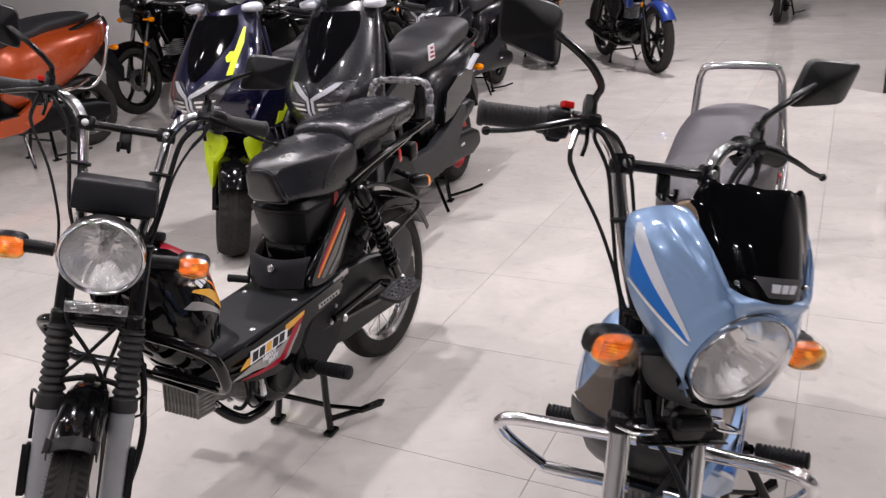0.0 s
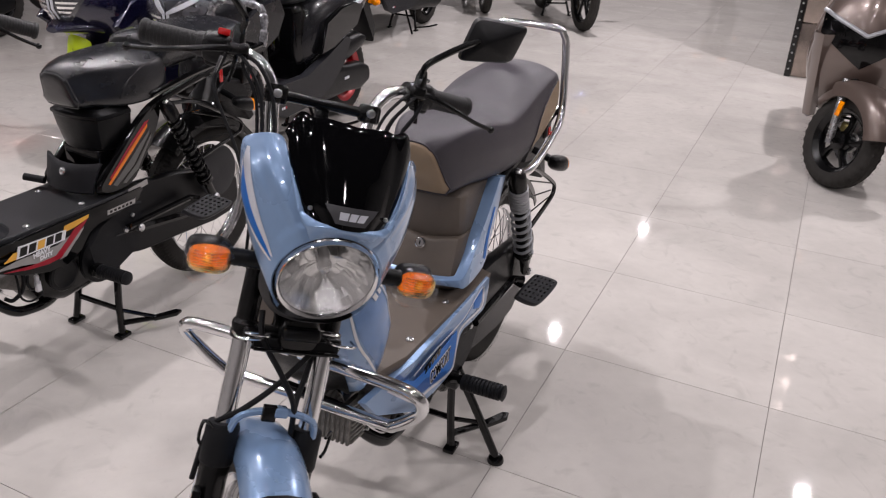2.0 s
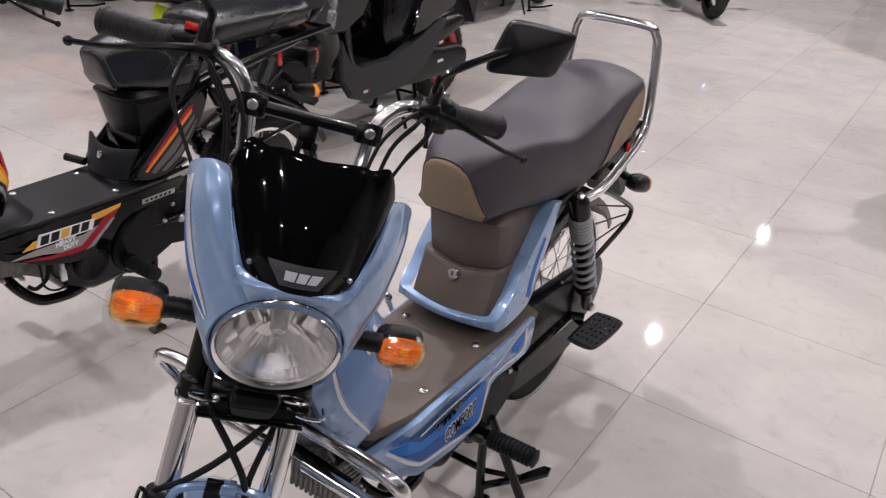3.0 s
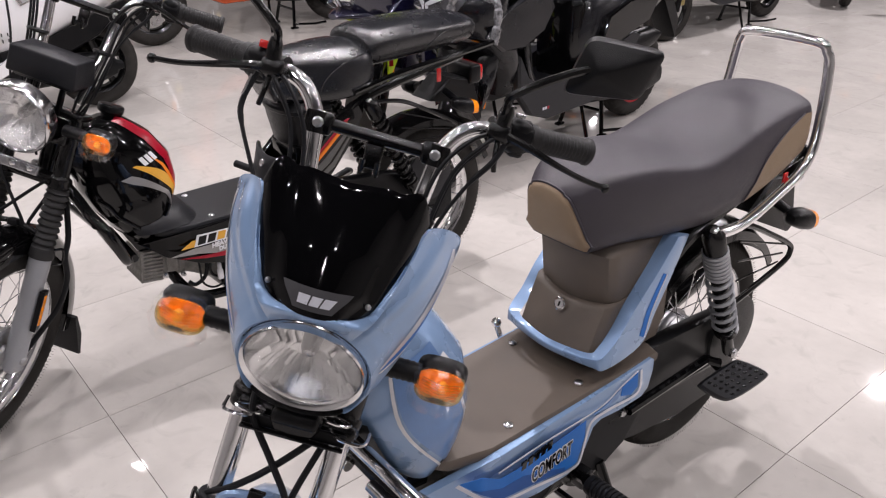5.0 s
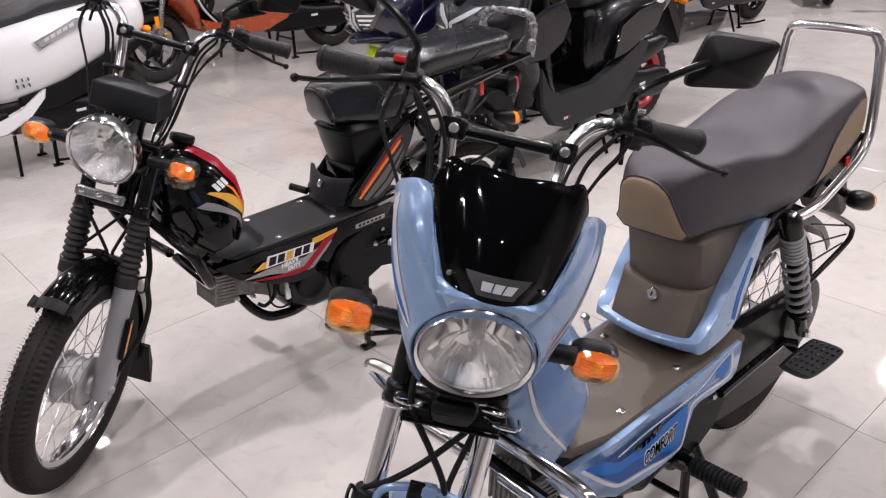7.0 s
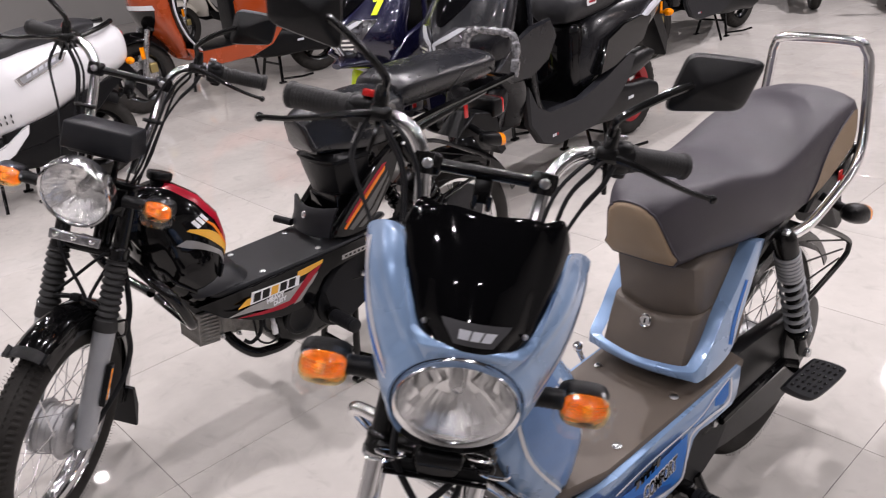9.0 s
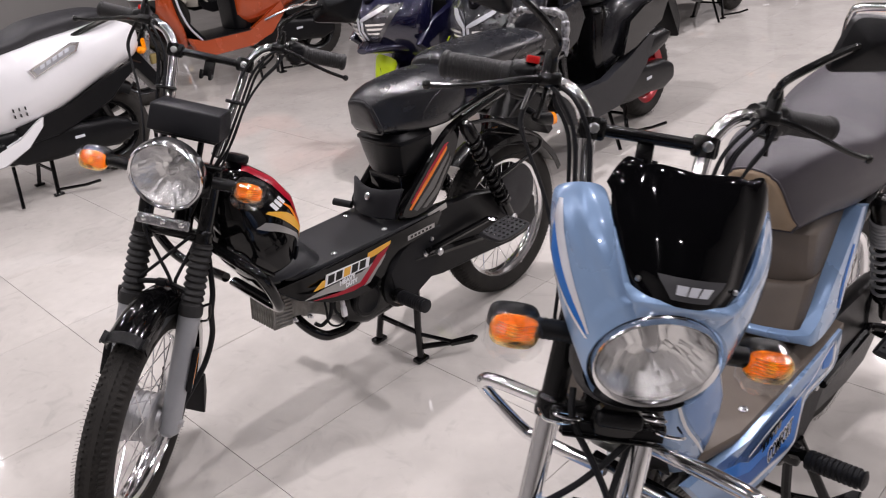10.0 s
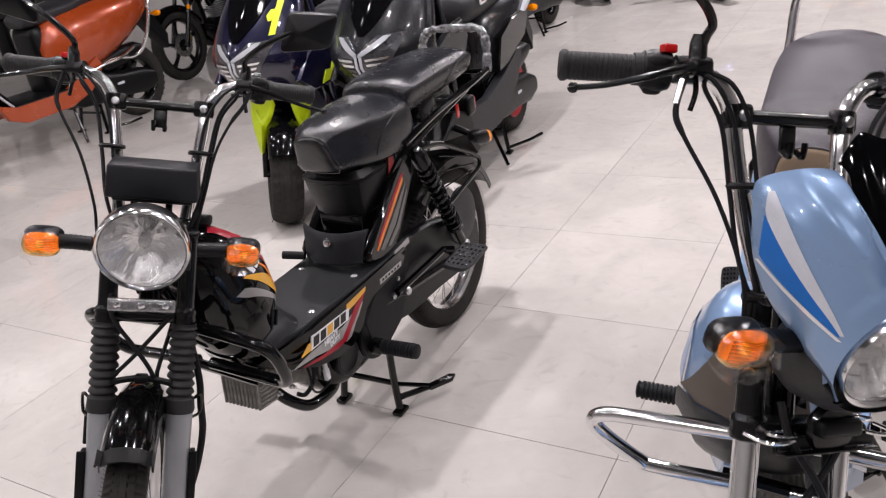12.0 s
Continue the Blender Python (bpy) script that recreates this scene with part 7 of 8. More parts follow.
    for s in (1, -1):
        part("floor_skirt", Geo().plate([(0.19, 0.53), (0.245, 0.43), (0.33, 0.385), (0.60, 0.385), (0.80, 0.435), (1.00, 0.505), (1.06, 0.485), (0.98, 0.37), (0.84, 0.275), (0.70, 0.225), (0.40, 0.22), (0.28, 0.26), (0.20, 0.36)] if sport else [(0.26, 0.36), (0.36, 0.325), (0.70, 0.325), (0.84, 0.40), (0.96, 0.47), (0.98, 0.40), (0.86, 0.28), (0.70, 0.225), (0.40, 0.225), (0.30, 0.27)] if paint is not M_WHITE else [(0.26, 0.31), (0.36, 0.285), (0.66, 0.285), (0.80, 0.335), (0.90, 0.40), (0.93, 0.41), (0.92, 0.37), (0.83, 0.285), (0.70, 0.225), (0.40, 0.215), (0.30, 0.25)], "x", s * 0.150, s * (0.194 if sport else 0.182), 0.010), (M_SPEEDO if sport and paint is M_DKGREY else under), t, "side skirt below the footboard")
        if sport:
            for q in range(3):
                part("skirt_mark", Geo().box((s * 0.1945, 0.36 + 0.016 * q, 0.275), (0.002, 0.011, 0.012), 0.0005), M_SILVER_G if q < 2 else M_RED_G, t)
    rk = ((0.66, 0.50, 0.12, 0.14), (0.72, 0.53, 0.165, 0.20), (0.85, 0.56, 0.190, 0.22), (1.05, 0.595, 0.200, 0.20), (1.25, 0.64, 0.185, 0.160), (1.42, 0.69, 0.14, 0.105), (1.52, 0.725, 0.07, 0.055)) if not sport else ((0.66, 0.46, 0.10, 0.12), (0.72, 0.52, 0.145, 0.19), (0.85, 0.575, 0.170, 0.185), (1.05, 0.62, 0.180, 0.155), (1.25, 0.66, 0.165, 0.125), (1.42, 0.70, 0.120, 0.085), (1.52, 0.735, 0.06, 0.045))
    if paint is M_WHITE:
        rk = rk[:5] + ((1.42, 0.675, 0.155, 0.138), (1.52, 0.685, 0.115, 0.105), (1.555, 0.69, 0.05, 0.05))
    rs = spline([(k[0], k[1], k[2]) for k in rk], 3)
    rq = spline([(k[3], 0, 0) for k in rk], 3)
    rb = part("rear_body", Geo().grid([ring_xz(a.x, 0, a.y, a.z, b.x, 2.5, 28) for a, b in zip(rs, rq)], True, False, True), paint, t, "painted rear body", 60)
    part("seat_base", Geo().box((0, 0.70, 0.50), (0.24, 0.12, 0.40), 0.05), M_BLACK if sport else M_PLASTIC, t)
    keys = [(0.63, 0.09, 0.70, 0.755), (0.66, 0.125, 0.69, 0.775), (0.76, 0.145, 0.695, 0.785), (0.92, 0.155, 0.715, 0.80), (1.02, 0.155, 0.735, 0.835), (1.18, 0.145, 0.755, 0.85), (1.32, 0.125, 0.775, 0.85), (1.40, 0.09, 0.795, 0.835)]
    if sport:
        keys = [(y, w * 1.06, a, b + 0.05) for y, w, a, b in keys]
    part("seat", seat_geo(keys, 30, 3.2), seat_mat, t, "long padded seat", 50)
    if rim_mat is M_REDRIM:
        tag = part("paper_tag", Geo().plate([(0.70, 0.768), (0.765, 0.772), (0.765, 0.842), (0.70, 0.838)], "x", 0.150, 0.1575, 0.0005), M_WHITE_G, t, "white and pink paper tag")
        for q in range(3):
            part("print_bar", Geo().box((0.158, 0.7325, 0.785 + 0.02 * q), (0.001, 0.05 - 0.008 * q, 0.010), 0.0003), M_RED_G, tag)
    for s in (1, -1):
        part("grab_rail", Geo().tube(spline([(s * 0.13, 1.15, 0.735), (s * 0.155, 1.28, 0.775), (s * 0.14, 1.42, 0.805), (s * 0.06, 1.50, 0.815)], 4), 0.013, 8), M_SATIN, t)
        if sport:
            part("side_vent", Geo().plate([(0.74, 0.455), (0.80, 0.60), (0.95, 0.655), (1.10, 0.665), (1.20, 0.645), (1.13, 0.545), (1.00, 0.505), (0.86, 0.465)], "x", s * 0.14, s * 0.193, 0.008), M_BLACK, rb, "gloss black side panel")
            part("side_blade", Geo().plate([(0.92, 0.58), (1.28, 0.715), (1.30, 0.705), (0.95, 0.565)], "x", s * 0.165, s * 0.192, 0.003), M_SILVER_G, rb, "silver side blade")
            part("heat_shield", Geo().box((s * 0.178, 0.99, 0.47), (0.02, 0.03, 0.09), 0.008, None), M_SILVER_G, t)
    part("tail_light", Geo().box((0, 1.52, 0.73), (0.16, 0.05, 0.06), 0.015), M_REDL, t, "red tail light")
    part("rear_mudguard", Geo().plate([(1.40, 0.66), (1.48, 0.68), (1.62, 0.45), (1.60, 0.36), (1.56, 0.42)], "x", -0.06, 0.06, 0.01), M_PLASTIC, t)
    for s in (1, -1):
        part("rear_indicator", Geo().tube([(s * 0.03, 1.52, 0.60), (s * 0.085, 1.53, 0.60)], 0.009, 8).ball((s * 0.10, 1.535, 0.60), (0.03, 0.024, 0.020), 12), M_AMBER, t, "orange rear indicator")
    # drive unit
    dk = ((0.74, 0.27, 0.05), (0.80, 0.275, 0.085), (0.95, 0.27, 0.095), (1.12, 0.25, 0.075), (1.28, 0.235, 0.08), (1.36, 0.232, 0.05))
    part("drive_case" if paint is not M_WHITE else "belt_cover", Geo().grid([ring_xz(y, 0.105, z, 0.045, h, 3.0, 18) for y, z, h in dk], True, False, True), M_PLASTIC, t, "black drive case beside the rear wheel")
    part("case_mark", Geo().box((0.152, 1.08, 0.265), (0.004, 0.05, 0.014), 0.001), M_SILVER_G, t)
    part("engine", Geo().box((0, 0.86, 0.27), (0.17, 0.26, 0.16), 0.03), M_SATIN, t)
    part("silencer", Geo().tube(spline([(-0.11, 0.85, 0.22), (-0.13, 1.0, 0.23), (-0.14, 1.05, 0.24)], 4), 0.018, 8).tube([(-0.145, 1.02, 0.24), (-0.145, 1.06, 0.245), (-0.15, 1.42, 0.32), (-0.15, 1.45, 0.325)], [0.03, 0.05, 0.052, 0.03], 14), M_SATIN, t, "black silencer")
    if paint is M_WHITE:
        for s in (1, -1):
            part("under_panel", Geo().plate([(0.80, 0.385), (1.05, 0.43), (1.25, 0.505), (1.46, 0.57), (1.50, 0.55), (1.40, 0.49), (1.30, 0.405), (1.17, 0.35), (0.98, 0.30), (0.80, 0.29)], "x", s * 0.125, s * 0.158, 0.012), M_PLASTIC, t, "black lower panel below the white body")
        part("rear_hugger", fender_geo(R + 0.035, 0.075, 52, 140, Matrix.Translation((0, wb, R)), 16, 0.06), M_PLASTIC, t, "black mudguard close over the rear wheel", thick=0.006)
        part("swing_arm", Geo().grid([ring_xz(y, 0.11, z, 0.03, h, 3.4, 16) for y, z, h in ((0.62, 0.30, 0.03), (0.70, 0.31, 0.06), (0.90, 0.315, 0.065), (1.10, 0.285, 0.05), (1.34, 0.235, 0.038), (1.40, 0.228, 0.02))], True, False, True), M_PLASTIC, t, "black swing arm")
        part("shock_absorber", Geo().tube([(0.10, 1.28, 0.30), (0.10, 1.20, 0.60)], 0.022, 10), M_SATIN, t)
    else:
        part("air_box", Geo().grid([ring_xz(y, 0.10, z, 0.045, h, 2.8, 18) for y, z, h in ((1.0, 0.385, 0.02), (1.03, 0.39, 0.045), (1.15, 0.41, 0.06), (1.28, 0.43, 0.045), (1.32, 0.44, 0.015))], True, False, True), M_PLASTIC, t, "black air box")
    g = Geo()
    for s in (1, -1):
        g.tube([(s * 0.09, 0.93, 0.20), (s * 0.13, 0.90, 0.012)], 0.011, 8).box((s * 0.132, 0.90, 0.006), (0.03, 0.05, 0.012), 0.004)
    g.tube([(-0.10, 0.92, 0.12), (0.10, 0.92, 0.12)], 0.008, 8).tube([(0.13, 0.90, 0.03), (0.20, 1.02, 0.03), (0.25, 1.08, 0.045)], 0.008, 8)
    part("centre_stand", g, M_BLACK, t, "black centre stand")
    part("side_stand", Geo().tube([(0.11, 0.74, 0.20), (0.20, 0.70, 0.012)], 0.009, 8), M_BLACK, t)
    axis, foot = Vector((0, 0.277, 0.961)), Vector((0, 0.09, 0.46))
    turn = Matrix.Translation(foot) @ Matrix.Rotation(radians(steer), 4, axis) @ Matrix.Translation(-foot)
    turned = ("front_wheel", "front_fender", "fork_leg", "reflector", "front_mudguard", "fork_shield", "handlebar", "grip", "lever", "mirror", "handlebar_cowl") + (() if sport else ("headlight",))
    for ob in t.children:
        if ob.name.split(".")[0] in turned:
            ob.matrix_basis = turn
    return t, rb, ap


def motorcycle(base, label, paint, wire=False):
    """Front axle at y = 0."""
    t = thing("motorcycle", base, label, "motorcycle", "motorcycles")
    R, wb = 0.30, 1.27
    fm = Matrix.Translation((0, 0, R))
    if wire:
        spoked_wheel(t, fm, "front_wheel", R, 0.075)
        spoked_wheel(t, Matrix.Translation((0, wb, R)), "rear_wheel", R, 0.08)
    else:
        smooth_tyre(t, fm, R, 0.085, M_SATIN, 5, "front_wheel", 0.74, True)
        smooth_tyre(t, Matrix.Translation((0, wb, R)), R, 0.10, M_SATIN, 5, "rear_wheel", 0.74)
    for s in (1, -1):
        part("fork_leg", Geo().tube([(s * 0.085, 0.0, R - 0.02), (s * 0.085, 0.10, 0.52), (s * 0.085, 0.24, 0.86)], [0.022, 0.021, 0.015], 10), M_SATIN, t)
        part("fork_tube", Geo().tube([(s * 0.085, 0.10, 0.53), (s * 0.085, 0.235, 0.84)], 0.0165, 10), M_CHROME, t)
        part("reflector", Geo().lathe([(0.02, 0), (0.02, 0.006), (0.015, 0.008)], 14, Matrix.Translation((s * 0.105, 0.11, 0.60)) @ Matrix.Rotation(radians(s * 90), 4, "Y")), M_AMBER, t, "orange reflector")
        part("indicator", Geo().tube([(s * 0.09, 0.15, 0.80), (s * 0.16, 0.15, 0.80)], 0.009, 8).ball((s * 0.185, 0.145, 0.80), (0.035, 0.022, 0.022), 12), M_AMBER, t, "orange indicator")
    part("front_mudguard", fender_geo(R + 0.028, 0.058, 30, 145, fm, 18, 0.04), paint, t, "front mudguard", thick=0.004)
    part("headlight", Geo().grid([ring_xz(y, 0, 0.86, w, h, 2.4, 22) for y, w, h in ((0.05, 0.03, 0.03), (0.06, 0.085, 0.08), (0.10, 0.095, 0.092), (0.18, 0.06, 0.06))], True, False, True), M_SATIN, t, "headlight in a black nacelle")
    part("headlight_lens", Geo().grid([ring_xz(y, 0, 0.86, w, h, 2.4, 22) for y, w, h in ((0.042, 0.03, 0.03), (0.052, 0.08, 0.075))], True, False, True), M_LENS, t)
    bars(t, 0.27, 1.02, 0.36, 0.10)
    part("fuel_tank", Geo().grid([ring_xz(y, 0, z, w, h, 2.3, 26) for y, z, w, h in ((0.30, 0.82, 0.06, 0.05), (0.34, 0.82, 0.12, 0.10), (0.48, 0.83, 0.155, 0.125), (0.62, 0.81, 0.135, 0.105), (0.72, 0.78, 0.09, 0.06))], True, False, True), paint, t, "painted fuel tank", 60)
    keys = [(0.68, 0.08, 0.73, 0.78), (0.74, 0.11, 0.72, 0.80), (0.95, 0.14, 0.73, 0.80), (1.10, 0.14, 0.75, 0.83), (1.40, 0.11, 0.79, 0.85), (1.47, 0.07, 0.81, 0.84)]
    part("seat", seat_geo(keys, 26, 3.0), M_SEATB, t, "black padded seat", 50)
    part("tail_panel", Geo().grid([ring_xz(y, 0, z, w, h, 2.4, 20) for y, z, w, h in ((0.72, 0.66, 0.10, 0.06), (0.95, 0.68, 0.125, 0.07), (1.3, 0.74, 0.10, 0.06), (1.55, 0.80, 0.05, 0.03))], True, False, True), paint, t, "painted side and tail panel", 60)
    eng = part("engine", Geo().grid([ring_xz(y, 0, z, w, h, 3.2, 18) for y, z, w, h in ((0.42, 0.34, 0.07, 0.05), (0.50, 0.33, 0.12, 0.11), (0.70, 0.33, 0.125, 0.12), (0.80, 0.35, 0.08, 0.08))], True, False, True), M_SATIN, t, "black engine with finned cylinder")
    fin = mesh_of("fin", Geo().box((0, 0, 0), (0.15, 0.15, 0.006), 0.002), M_ALU)
    for i in range(8):
        share("fin", fin, eng, Matrix.Translation((0, 0.52 + 0.002 * i, 0.45 + 0.018 * i)))
    for s in (1, -1):
        part("tank_shroud", Geo().plate([(0.26, 0.72), (0.30, 0.84), (0.42, 0.87), (0.58, 0.80), (0.50, 0.70), (0.40, 0.60), (0.33, 0.56)], "x", s * 0.10, s * 0.165, 0.012), paint, t, "painted tank shroud")
        part("frame_cover", Geo().plate([(0.60, 0.70), (0.84, 0.70), (0.98, 0.66), (0.90, 0.46), (0.70, 0.42), (0.60, 0.52)], "x", s * 0.075, s * 0.120, 0.012), M_SATIN, t, "black side cover")
        part("foot_hanger", Geo().plate([(0.74, 0.40), (0.96, 0.46), (1.04, 0.44), (0.84, 0.28), (0.74, 0.26)], "x", s * 0.11, s * 0.128, 0.006), M_SATIN, t)
        part("rear_indicator", Geo().tube([(s * 0.05, 1.42, 0.74), (s * 0.13, 1.44, 0.73)], 0.008, 8).ball((s * 0.15, 1.445, 0.73), (0.03, 0.02, 0.02), 12), M_AMBER, t, "orange rear indicator")
    part("lamp_cowl", Geo().grid([ring_xz(y, 0, z, w, h, 2.6, 22) for y, z, w, h in ((0.075, 0.93, 0.04, 0.02), (0.09, 0.915, 0.10, 0.07), (0.15, 0.92, 0.115, 0.095), (0.22, 0.94, 0.09, 0.08), (0.26, 0.95, 0.05, 0.04))], True, False, True), M_BLACK, t, "gloss black lamp cowl")
    part("belly_pan", Geo().grid([ring_xz(y, 0, z, w, h, 3.0, 18) for y, z, w, h in ((0.30, 0.36, 0.05, 0.06), (0.36, 0.31, 0.10, 0.10), (0.60, 0.25, 0.11, 0.07), (0.82, 0.25, 0.08, 0.04))], True, False, True), M_BLACK, t, "black belly pan")
    part("chain_guard", Geo().plate([(0.84, 0.44), (1.22, 0.40), (1.34, 0.34), (1.34, 0.30), (1.0, 0.33), (0.84, 0.36)], "x", 0.095, 0.118, 0.006), M_SATIN, t, "black chain guard")
    part("frame", Geo().tube(spline([(0, 0.26, 0.84), (0, 0.34, 0.60), (0, 0.40, 0.34), (0, 0.60, 0.22), (0, 0.85, 0.28), (0, 0.90, 0.60)], 4), 0.022, 8), M_SATIN, t)
    part("exhaust", Geo().tube(spline([(-0.03, 0.46, 0.44), (-0.05, 0.38, 0.36), (-0.08, 0.40, 0.24), (-0.12, 0.60, 0.20), (-0.14, 0.85, 0.23)], 4), 0.018, 8).tube([(-0.145, 0.84, 0.23), (-0.15, 0.90, 0.24), (-0.16, 1.35, 0.34)], [0.02, 0.045, 0.042], 12), M_SATIN, t, "black exhaust")
    for s in (1, -1):
        part("shock_absorber", Geo().tube([(s * 0.13, 1.0, 0.66), (s * 0.13, 1.17, 0.36)], 0.026, 10), M_SATIN, t)
        part("swing_arm", Geo().tube([(s * 0.09, 0.82, 0.34), (s * 0.09, 1.27, 0.30)], 0.02, 8), M_SATIN, t)
        part("footpeg", Geo().tube([(s * 0.10, 0.74, 0.30), (s * 0.24, 0.74, 0.30)], 0.013, 8), M_RUBBER, t)
    part("rear_mudguard", fender_geo(R + 0.035, 0.065, 0, 100, Matrix.Translation((0, wb, R)), 14, 0.03), M_PLASTIC, t, thick=0.004)
    part("tail_light", Geo().box((0, 1.56, 0.80), (0.10, 0.05, 0.05), 0.012), M_REDL, t)
    g = Geo()
    for s in (1, -1):
        g.tube([(s * 0.08, 0.83, 0.24), (s * 0.14, 0.78, 0.012)], 0.012, 8).box((s * 0.142, 0.78, 0.006), (0.03, 0.05, 0.012), 0.004)
    g.tube([(-0.11, 0.80, 0.12), (0.11, 0.80, 0.12)], 0.008, 8).tube([(0.14, 0.78, 0.03), (0.22, 0.90, 0.03), (0.26, 0.97, 0.04)], 0.008, 8)
    part("centre_stand", g, M_BLACK, t, "black centre stand")
    return t


scooter(pose(-1.85, 1.09, 0, 0, 0, 4), "navy sport scooter with lime yellow stripes and fork shields", M_NAVY, "sport", second=M_LIME, under=M_NAVY, steer=40)
blk, blk_body, _ = scooter(pose(-1.25, 1.12, 0, 0, 0, 4), "dark grey sport scooter with red wheel rims, on its stand", M_DKGREY, "sport", rim_mat=M_REDRIM, second=M_DKGREY, steer=40)
org, org_body, _ = scooter(pose(-4.55, 1.13, 0, 0, 0, -2) @ Matrix.Scale(1.15, 4), "burnt orange scooter with a charcoal seat, on its stand", M_ORANGE, "classic", under=M_ORANGE)
wht, wht_body, _ = scooter(pose(-3.36, -0.95, 0), "pearl white electric scooter with a black seat, on its stand", M_WHITE, "classic", under=M_WHITE)
for s in (1, -1):
    part("leg_guard", Geo().tube(spline([(s * 0.15, 1.45, 0.80), (s * 0.205, 1.42, 0.74), (s * 0.225, 1.36, 0.60), (s * 0.22, 1.28, 0.46), (s * 0.19, 1.20, 0.40), (s * 0.16, 1.05, 0.42), (s * 0.17, 0.86, 0.37)], 5), 0.011, 8), M_CHROME, org, "bent chrome side guard")
    part("trim", Geo().tube(spline([(s * 0.185, 0.80, 0.37), (s * 0.20, 0.95, 0.405), (s * 0.205, 1.10, 0.42), (s * 0.19, 1.22, 0.455)], 4), 0.008, 6), M_CHROME, org_body, "chrome lower trim line")
for k in range(6):
    part("vent", Geo().plate([(0.80 + 0.028 * (k % 3), 0.440 + 0.03 * (k // 3)), (0.804 + 0.028 * (k % 3), 0.440 + 0.03 * (k // 3)), (0.804 + 0.028 * (k % 3), 0.456 + 0.03 * (k // 3)), (0.80 + 0.028 * (k % 3), 0.456 + 0.03 * (k // 3))], "x", 0.17, 0.194, 0.001), M_BLACK, wht_body)
em = part("emblem", Geo().plate([(0.920, 0.645), (1.150, 0.728), (1.192, 0.722), (1.170, 0.685), (0.940, 0.602)], "x", 0.175, 0.203, 0.004), M_CHROME, wht_body, "chrome side emblem")
part("emblem_field", Geo().plate([(0.942, 0.642), (1.145, 0.716), (1.173, 0.712), (1.158, 0.69), (0.954, 0.616)], "x", 0.19, 0.2045, 0.001), M_GREY, em)
for k in range(5):
    part("emblem_bar", Geo().plate([(0.975 + 0.033 * k, 0.637 + 0.012 * k), (0.998 + 0.033 * k, 0.645 + 0.012 * k), (1.000 + 0.033 * k, 0.662 + 0.012 * k), (0.977 + 0.033 * k, 0.654 + 0.012 * k)], "x", 0.2, 0.206, 0.0005), M_SILVER_G, em)
brn, brn_body, _ = scooter(pose(1.29, 2.68, 0), "bronze-brown metallic scooter with a black lower body", M_BRONZE, "classic", steer=42)
scooter(pose(-6.7, 2.5, 0, 0, 0, 4), "cream white scooter parked beside the orange scooter", M_CREAM, "classic")
scooter(pose(-2.25, 3.98, 0), "dark grey scooter parked in the second row", M_DKGREY, "sport", second=M_DKGREY)
motorcycle(pose(-0.92, 5.90, 0, 0, 0, 36), "royal blue motorcycle with black cast wheels", M_ROYAL)
motorcycle(pose(-2.02, 6.20, 0, 0, 0, 30), "gloss black motorcycle with black cast wheels", M_BLACK)
motorcycle(pose(-5.0, 3.60, 0), "black and red motorcycle with black cast wheels", M_BLACK)
motorcycle(pose(-4.2, 3.75, 0), "gloss black motorcycle parked in the second row", M_BLACK)
motorcycle(pose(-3.3, 3.9, 0), "gloss black motorcycle with a dark red side panel", M_BLACK)
motorcycle(pose(-6.3, 5.4, 0), "gloss black motorcycle parked at the back", M_BLACK)
motorcycle(pose(-5.5, 5.7, 0), "gloss black motorcycle parked at the back", M_BLACK)
motorcycle(pose(-4.7, 5.9, 0), "black motorcycle parked at the back", M_BLACK)
motorcycle(pose(-3.8, 6.0, 0), "gloss black motorcycle parked at the back", M_BLACK)
motorcycle(pose(-0.18, 9.45, 0), "gloss black motorcycle with wire-spoked wheels", M_BLACK, True)


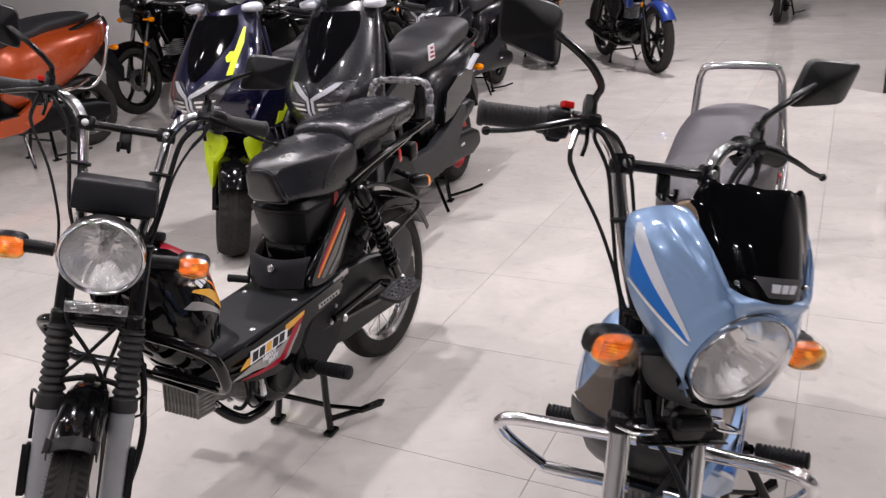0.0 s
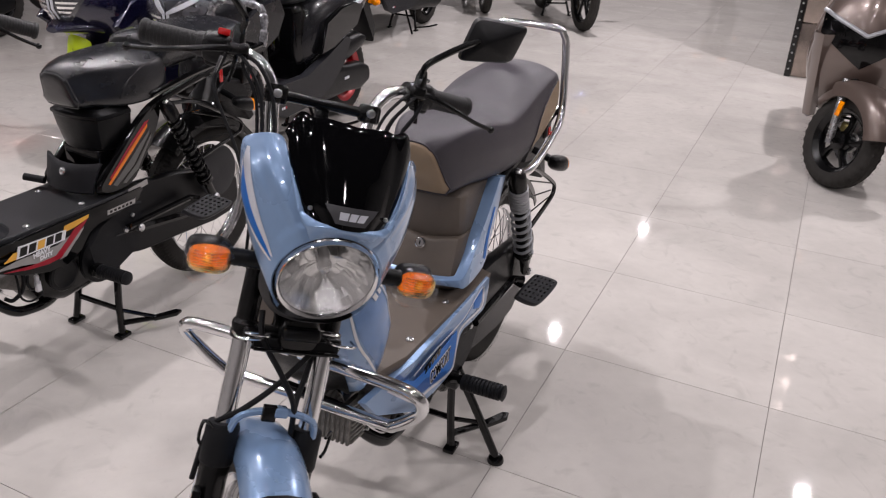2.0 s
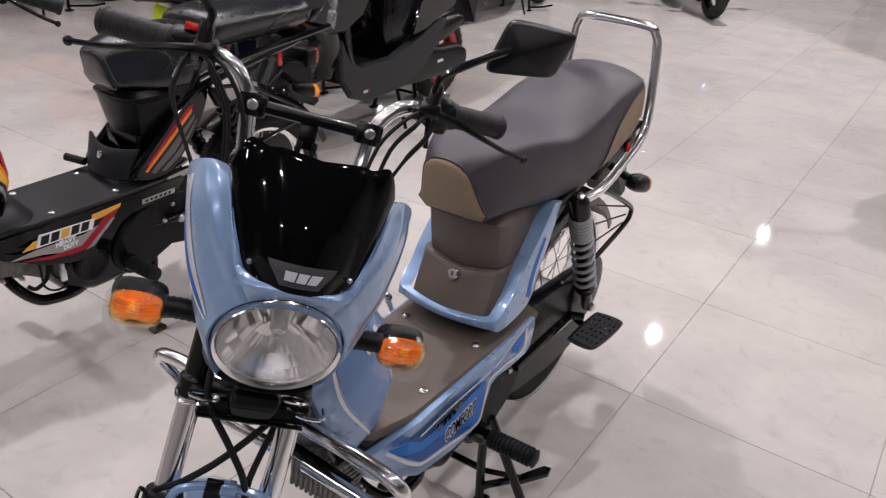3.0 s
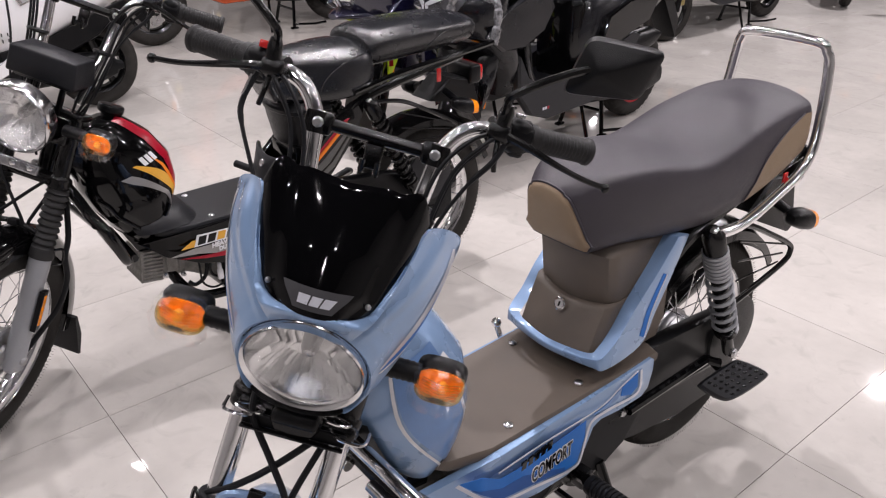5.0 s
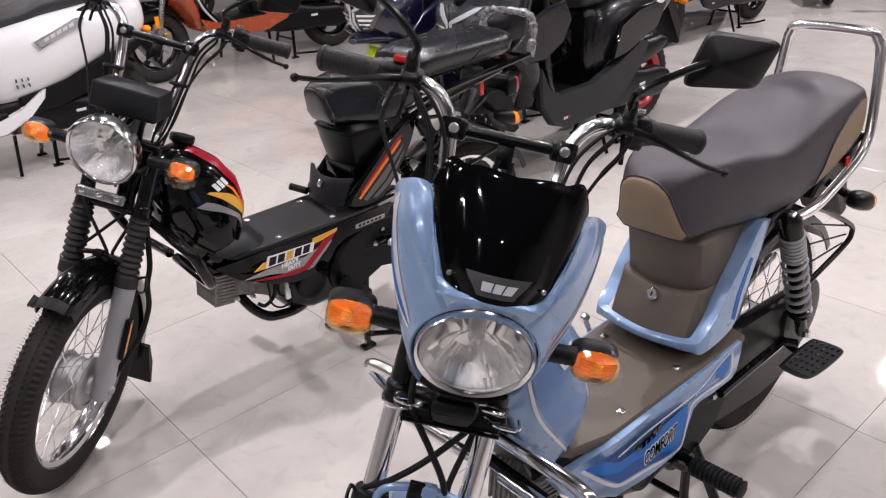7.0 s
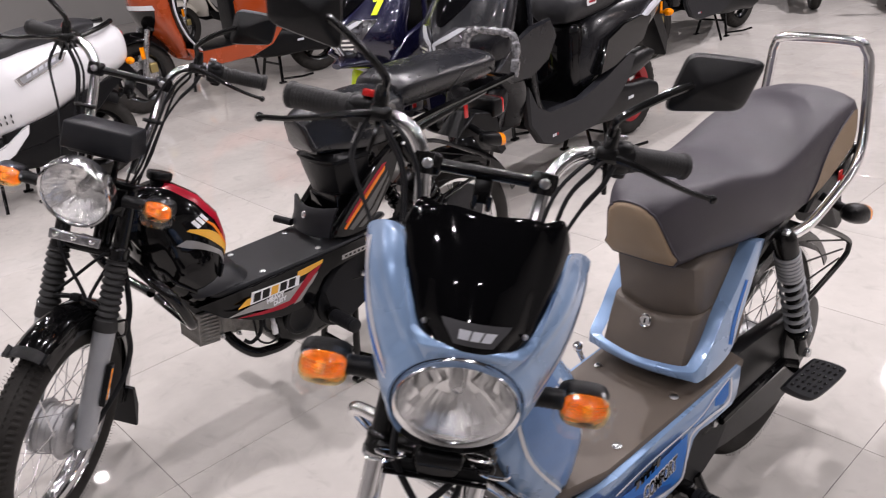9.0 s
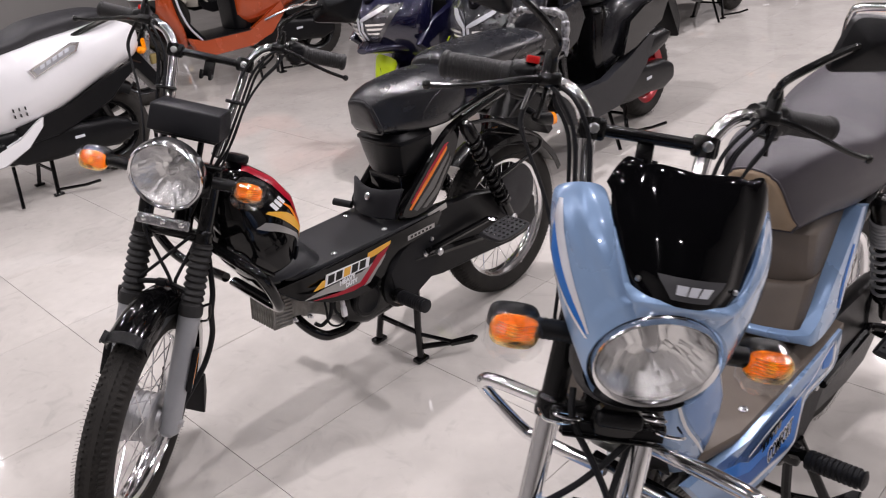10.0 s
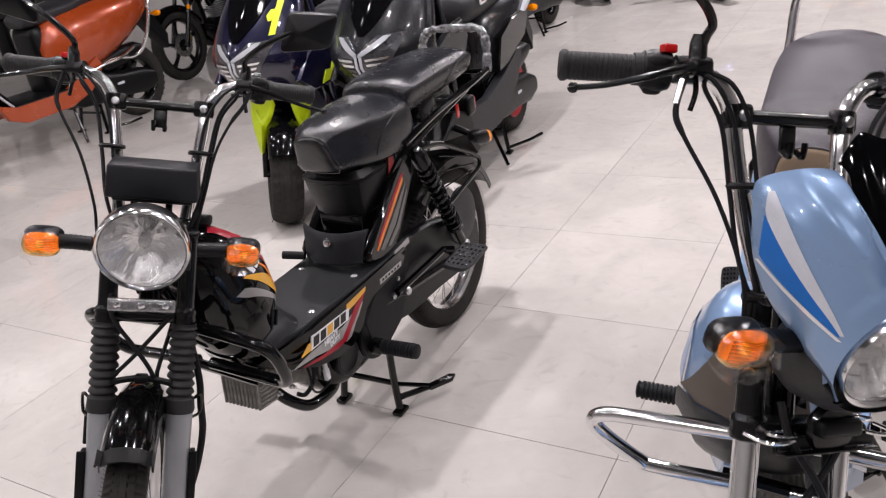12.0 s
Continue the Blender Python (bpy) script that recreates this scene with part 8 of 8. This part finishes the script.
def column():
    """A square column clad with polished stone."""
    stone = surface("polished_brown_metal", (0.30, 0.25, 0.22), 0.16, 0.75, 0.3, 0.3, 4, 40)
    c = structure("column", Geo().box((1.23, 5.45, CEILING / 2), (0.58, 0.58, CEILING), 0.01), stone, "square column clad with polished brown metal panels", "column")
    slab = mesh_of("cladding_slab", Geo().box((0, 0, 0), (0.592, 0.02, 0.392), 0.004), stone)
    for k in range(8):
        z = 0.2 + 0.4 * k
        share("cladding_slab", slab, c, pose(1.23, 5.15, z))
        share("cladding_slab", slab, c, pose(0.93, 5.45, z, 0, 0, 90))
    part("edge_strip", Geo().box((0.925, 5.135, 0.8), (0.045, 0.03, 1.6), 0.006), M_SATIN, c, "dark corner strip with studs")
    stud = mesh_of("stud", Geo().ball((0, 0, 0), (0.008, 0.005, 0.008), 8), M_STEEL)
    for k in range(24):
        share("stud", stud, c, Matrix.Translation((0.925, 5.119, 0.06 + 0.06 * k)))
    return c


column()


# ---- floor tiles ----
def floor_tiles():
    half, b = T / 2 - 0.0008, 0.0004
    v = [(-half, -half, -0.003), (half, -half, -0.003), (half, half, -0.003), (-half, half, -0.003)]
    v += [(x * (half) / half, y, -b) for x, y, _ in v[:4]] + [(x - math.copysign(b, x), y - math.copysign(b, y), 0) for x, y, _ in v[:4]]
    f = [[8, 9, 10, 11]] + [[i, (i + 1) % 4, 4 + (i + 1) % 4, 4 + i] for i in range(4)] + [[4 + i, 4 + (i + 1) % 4, 8 + (i + 1) % 4, 8 + i] for i in range(4)]
    me = mesh_of("floor_tile", Geo().add(v, f), M_TILE, 20)
    rest = Geo()
    base = bpy.data.objects["floor"]
    for i in range(int(X0 / T), int(X1 / T)):
        for j in range(int(Y0 / T), int(Y1 / T)):
            x, y = (i + 0.5) * T, (j + 0.5) * T
            if -5.4 < x < 2.4 and -1.8 < y < 6.6:
                share("floor_tile", me, base, Matrix.Translation((x, y, 0)))
            else:
                rest.add(v, f, Matrix.Translation((x, y, 0)))
    tagged(part("outer_tiles", rest, M_TILE, base, "polished beige floor tiles", 20), kind="stuff")


floor_tiles()
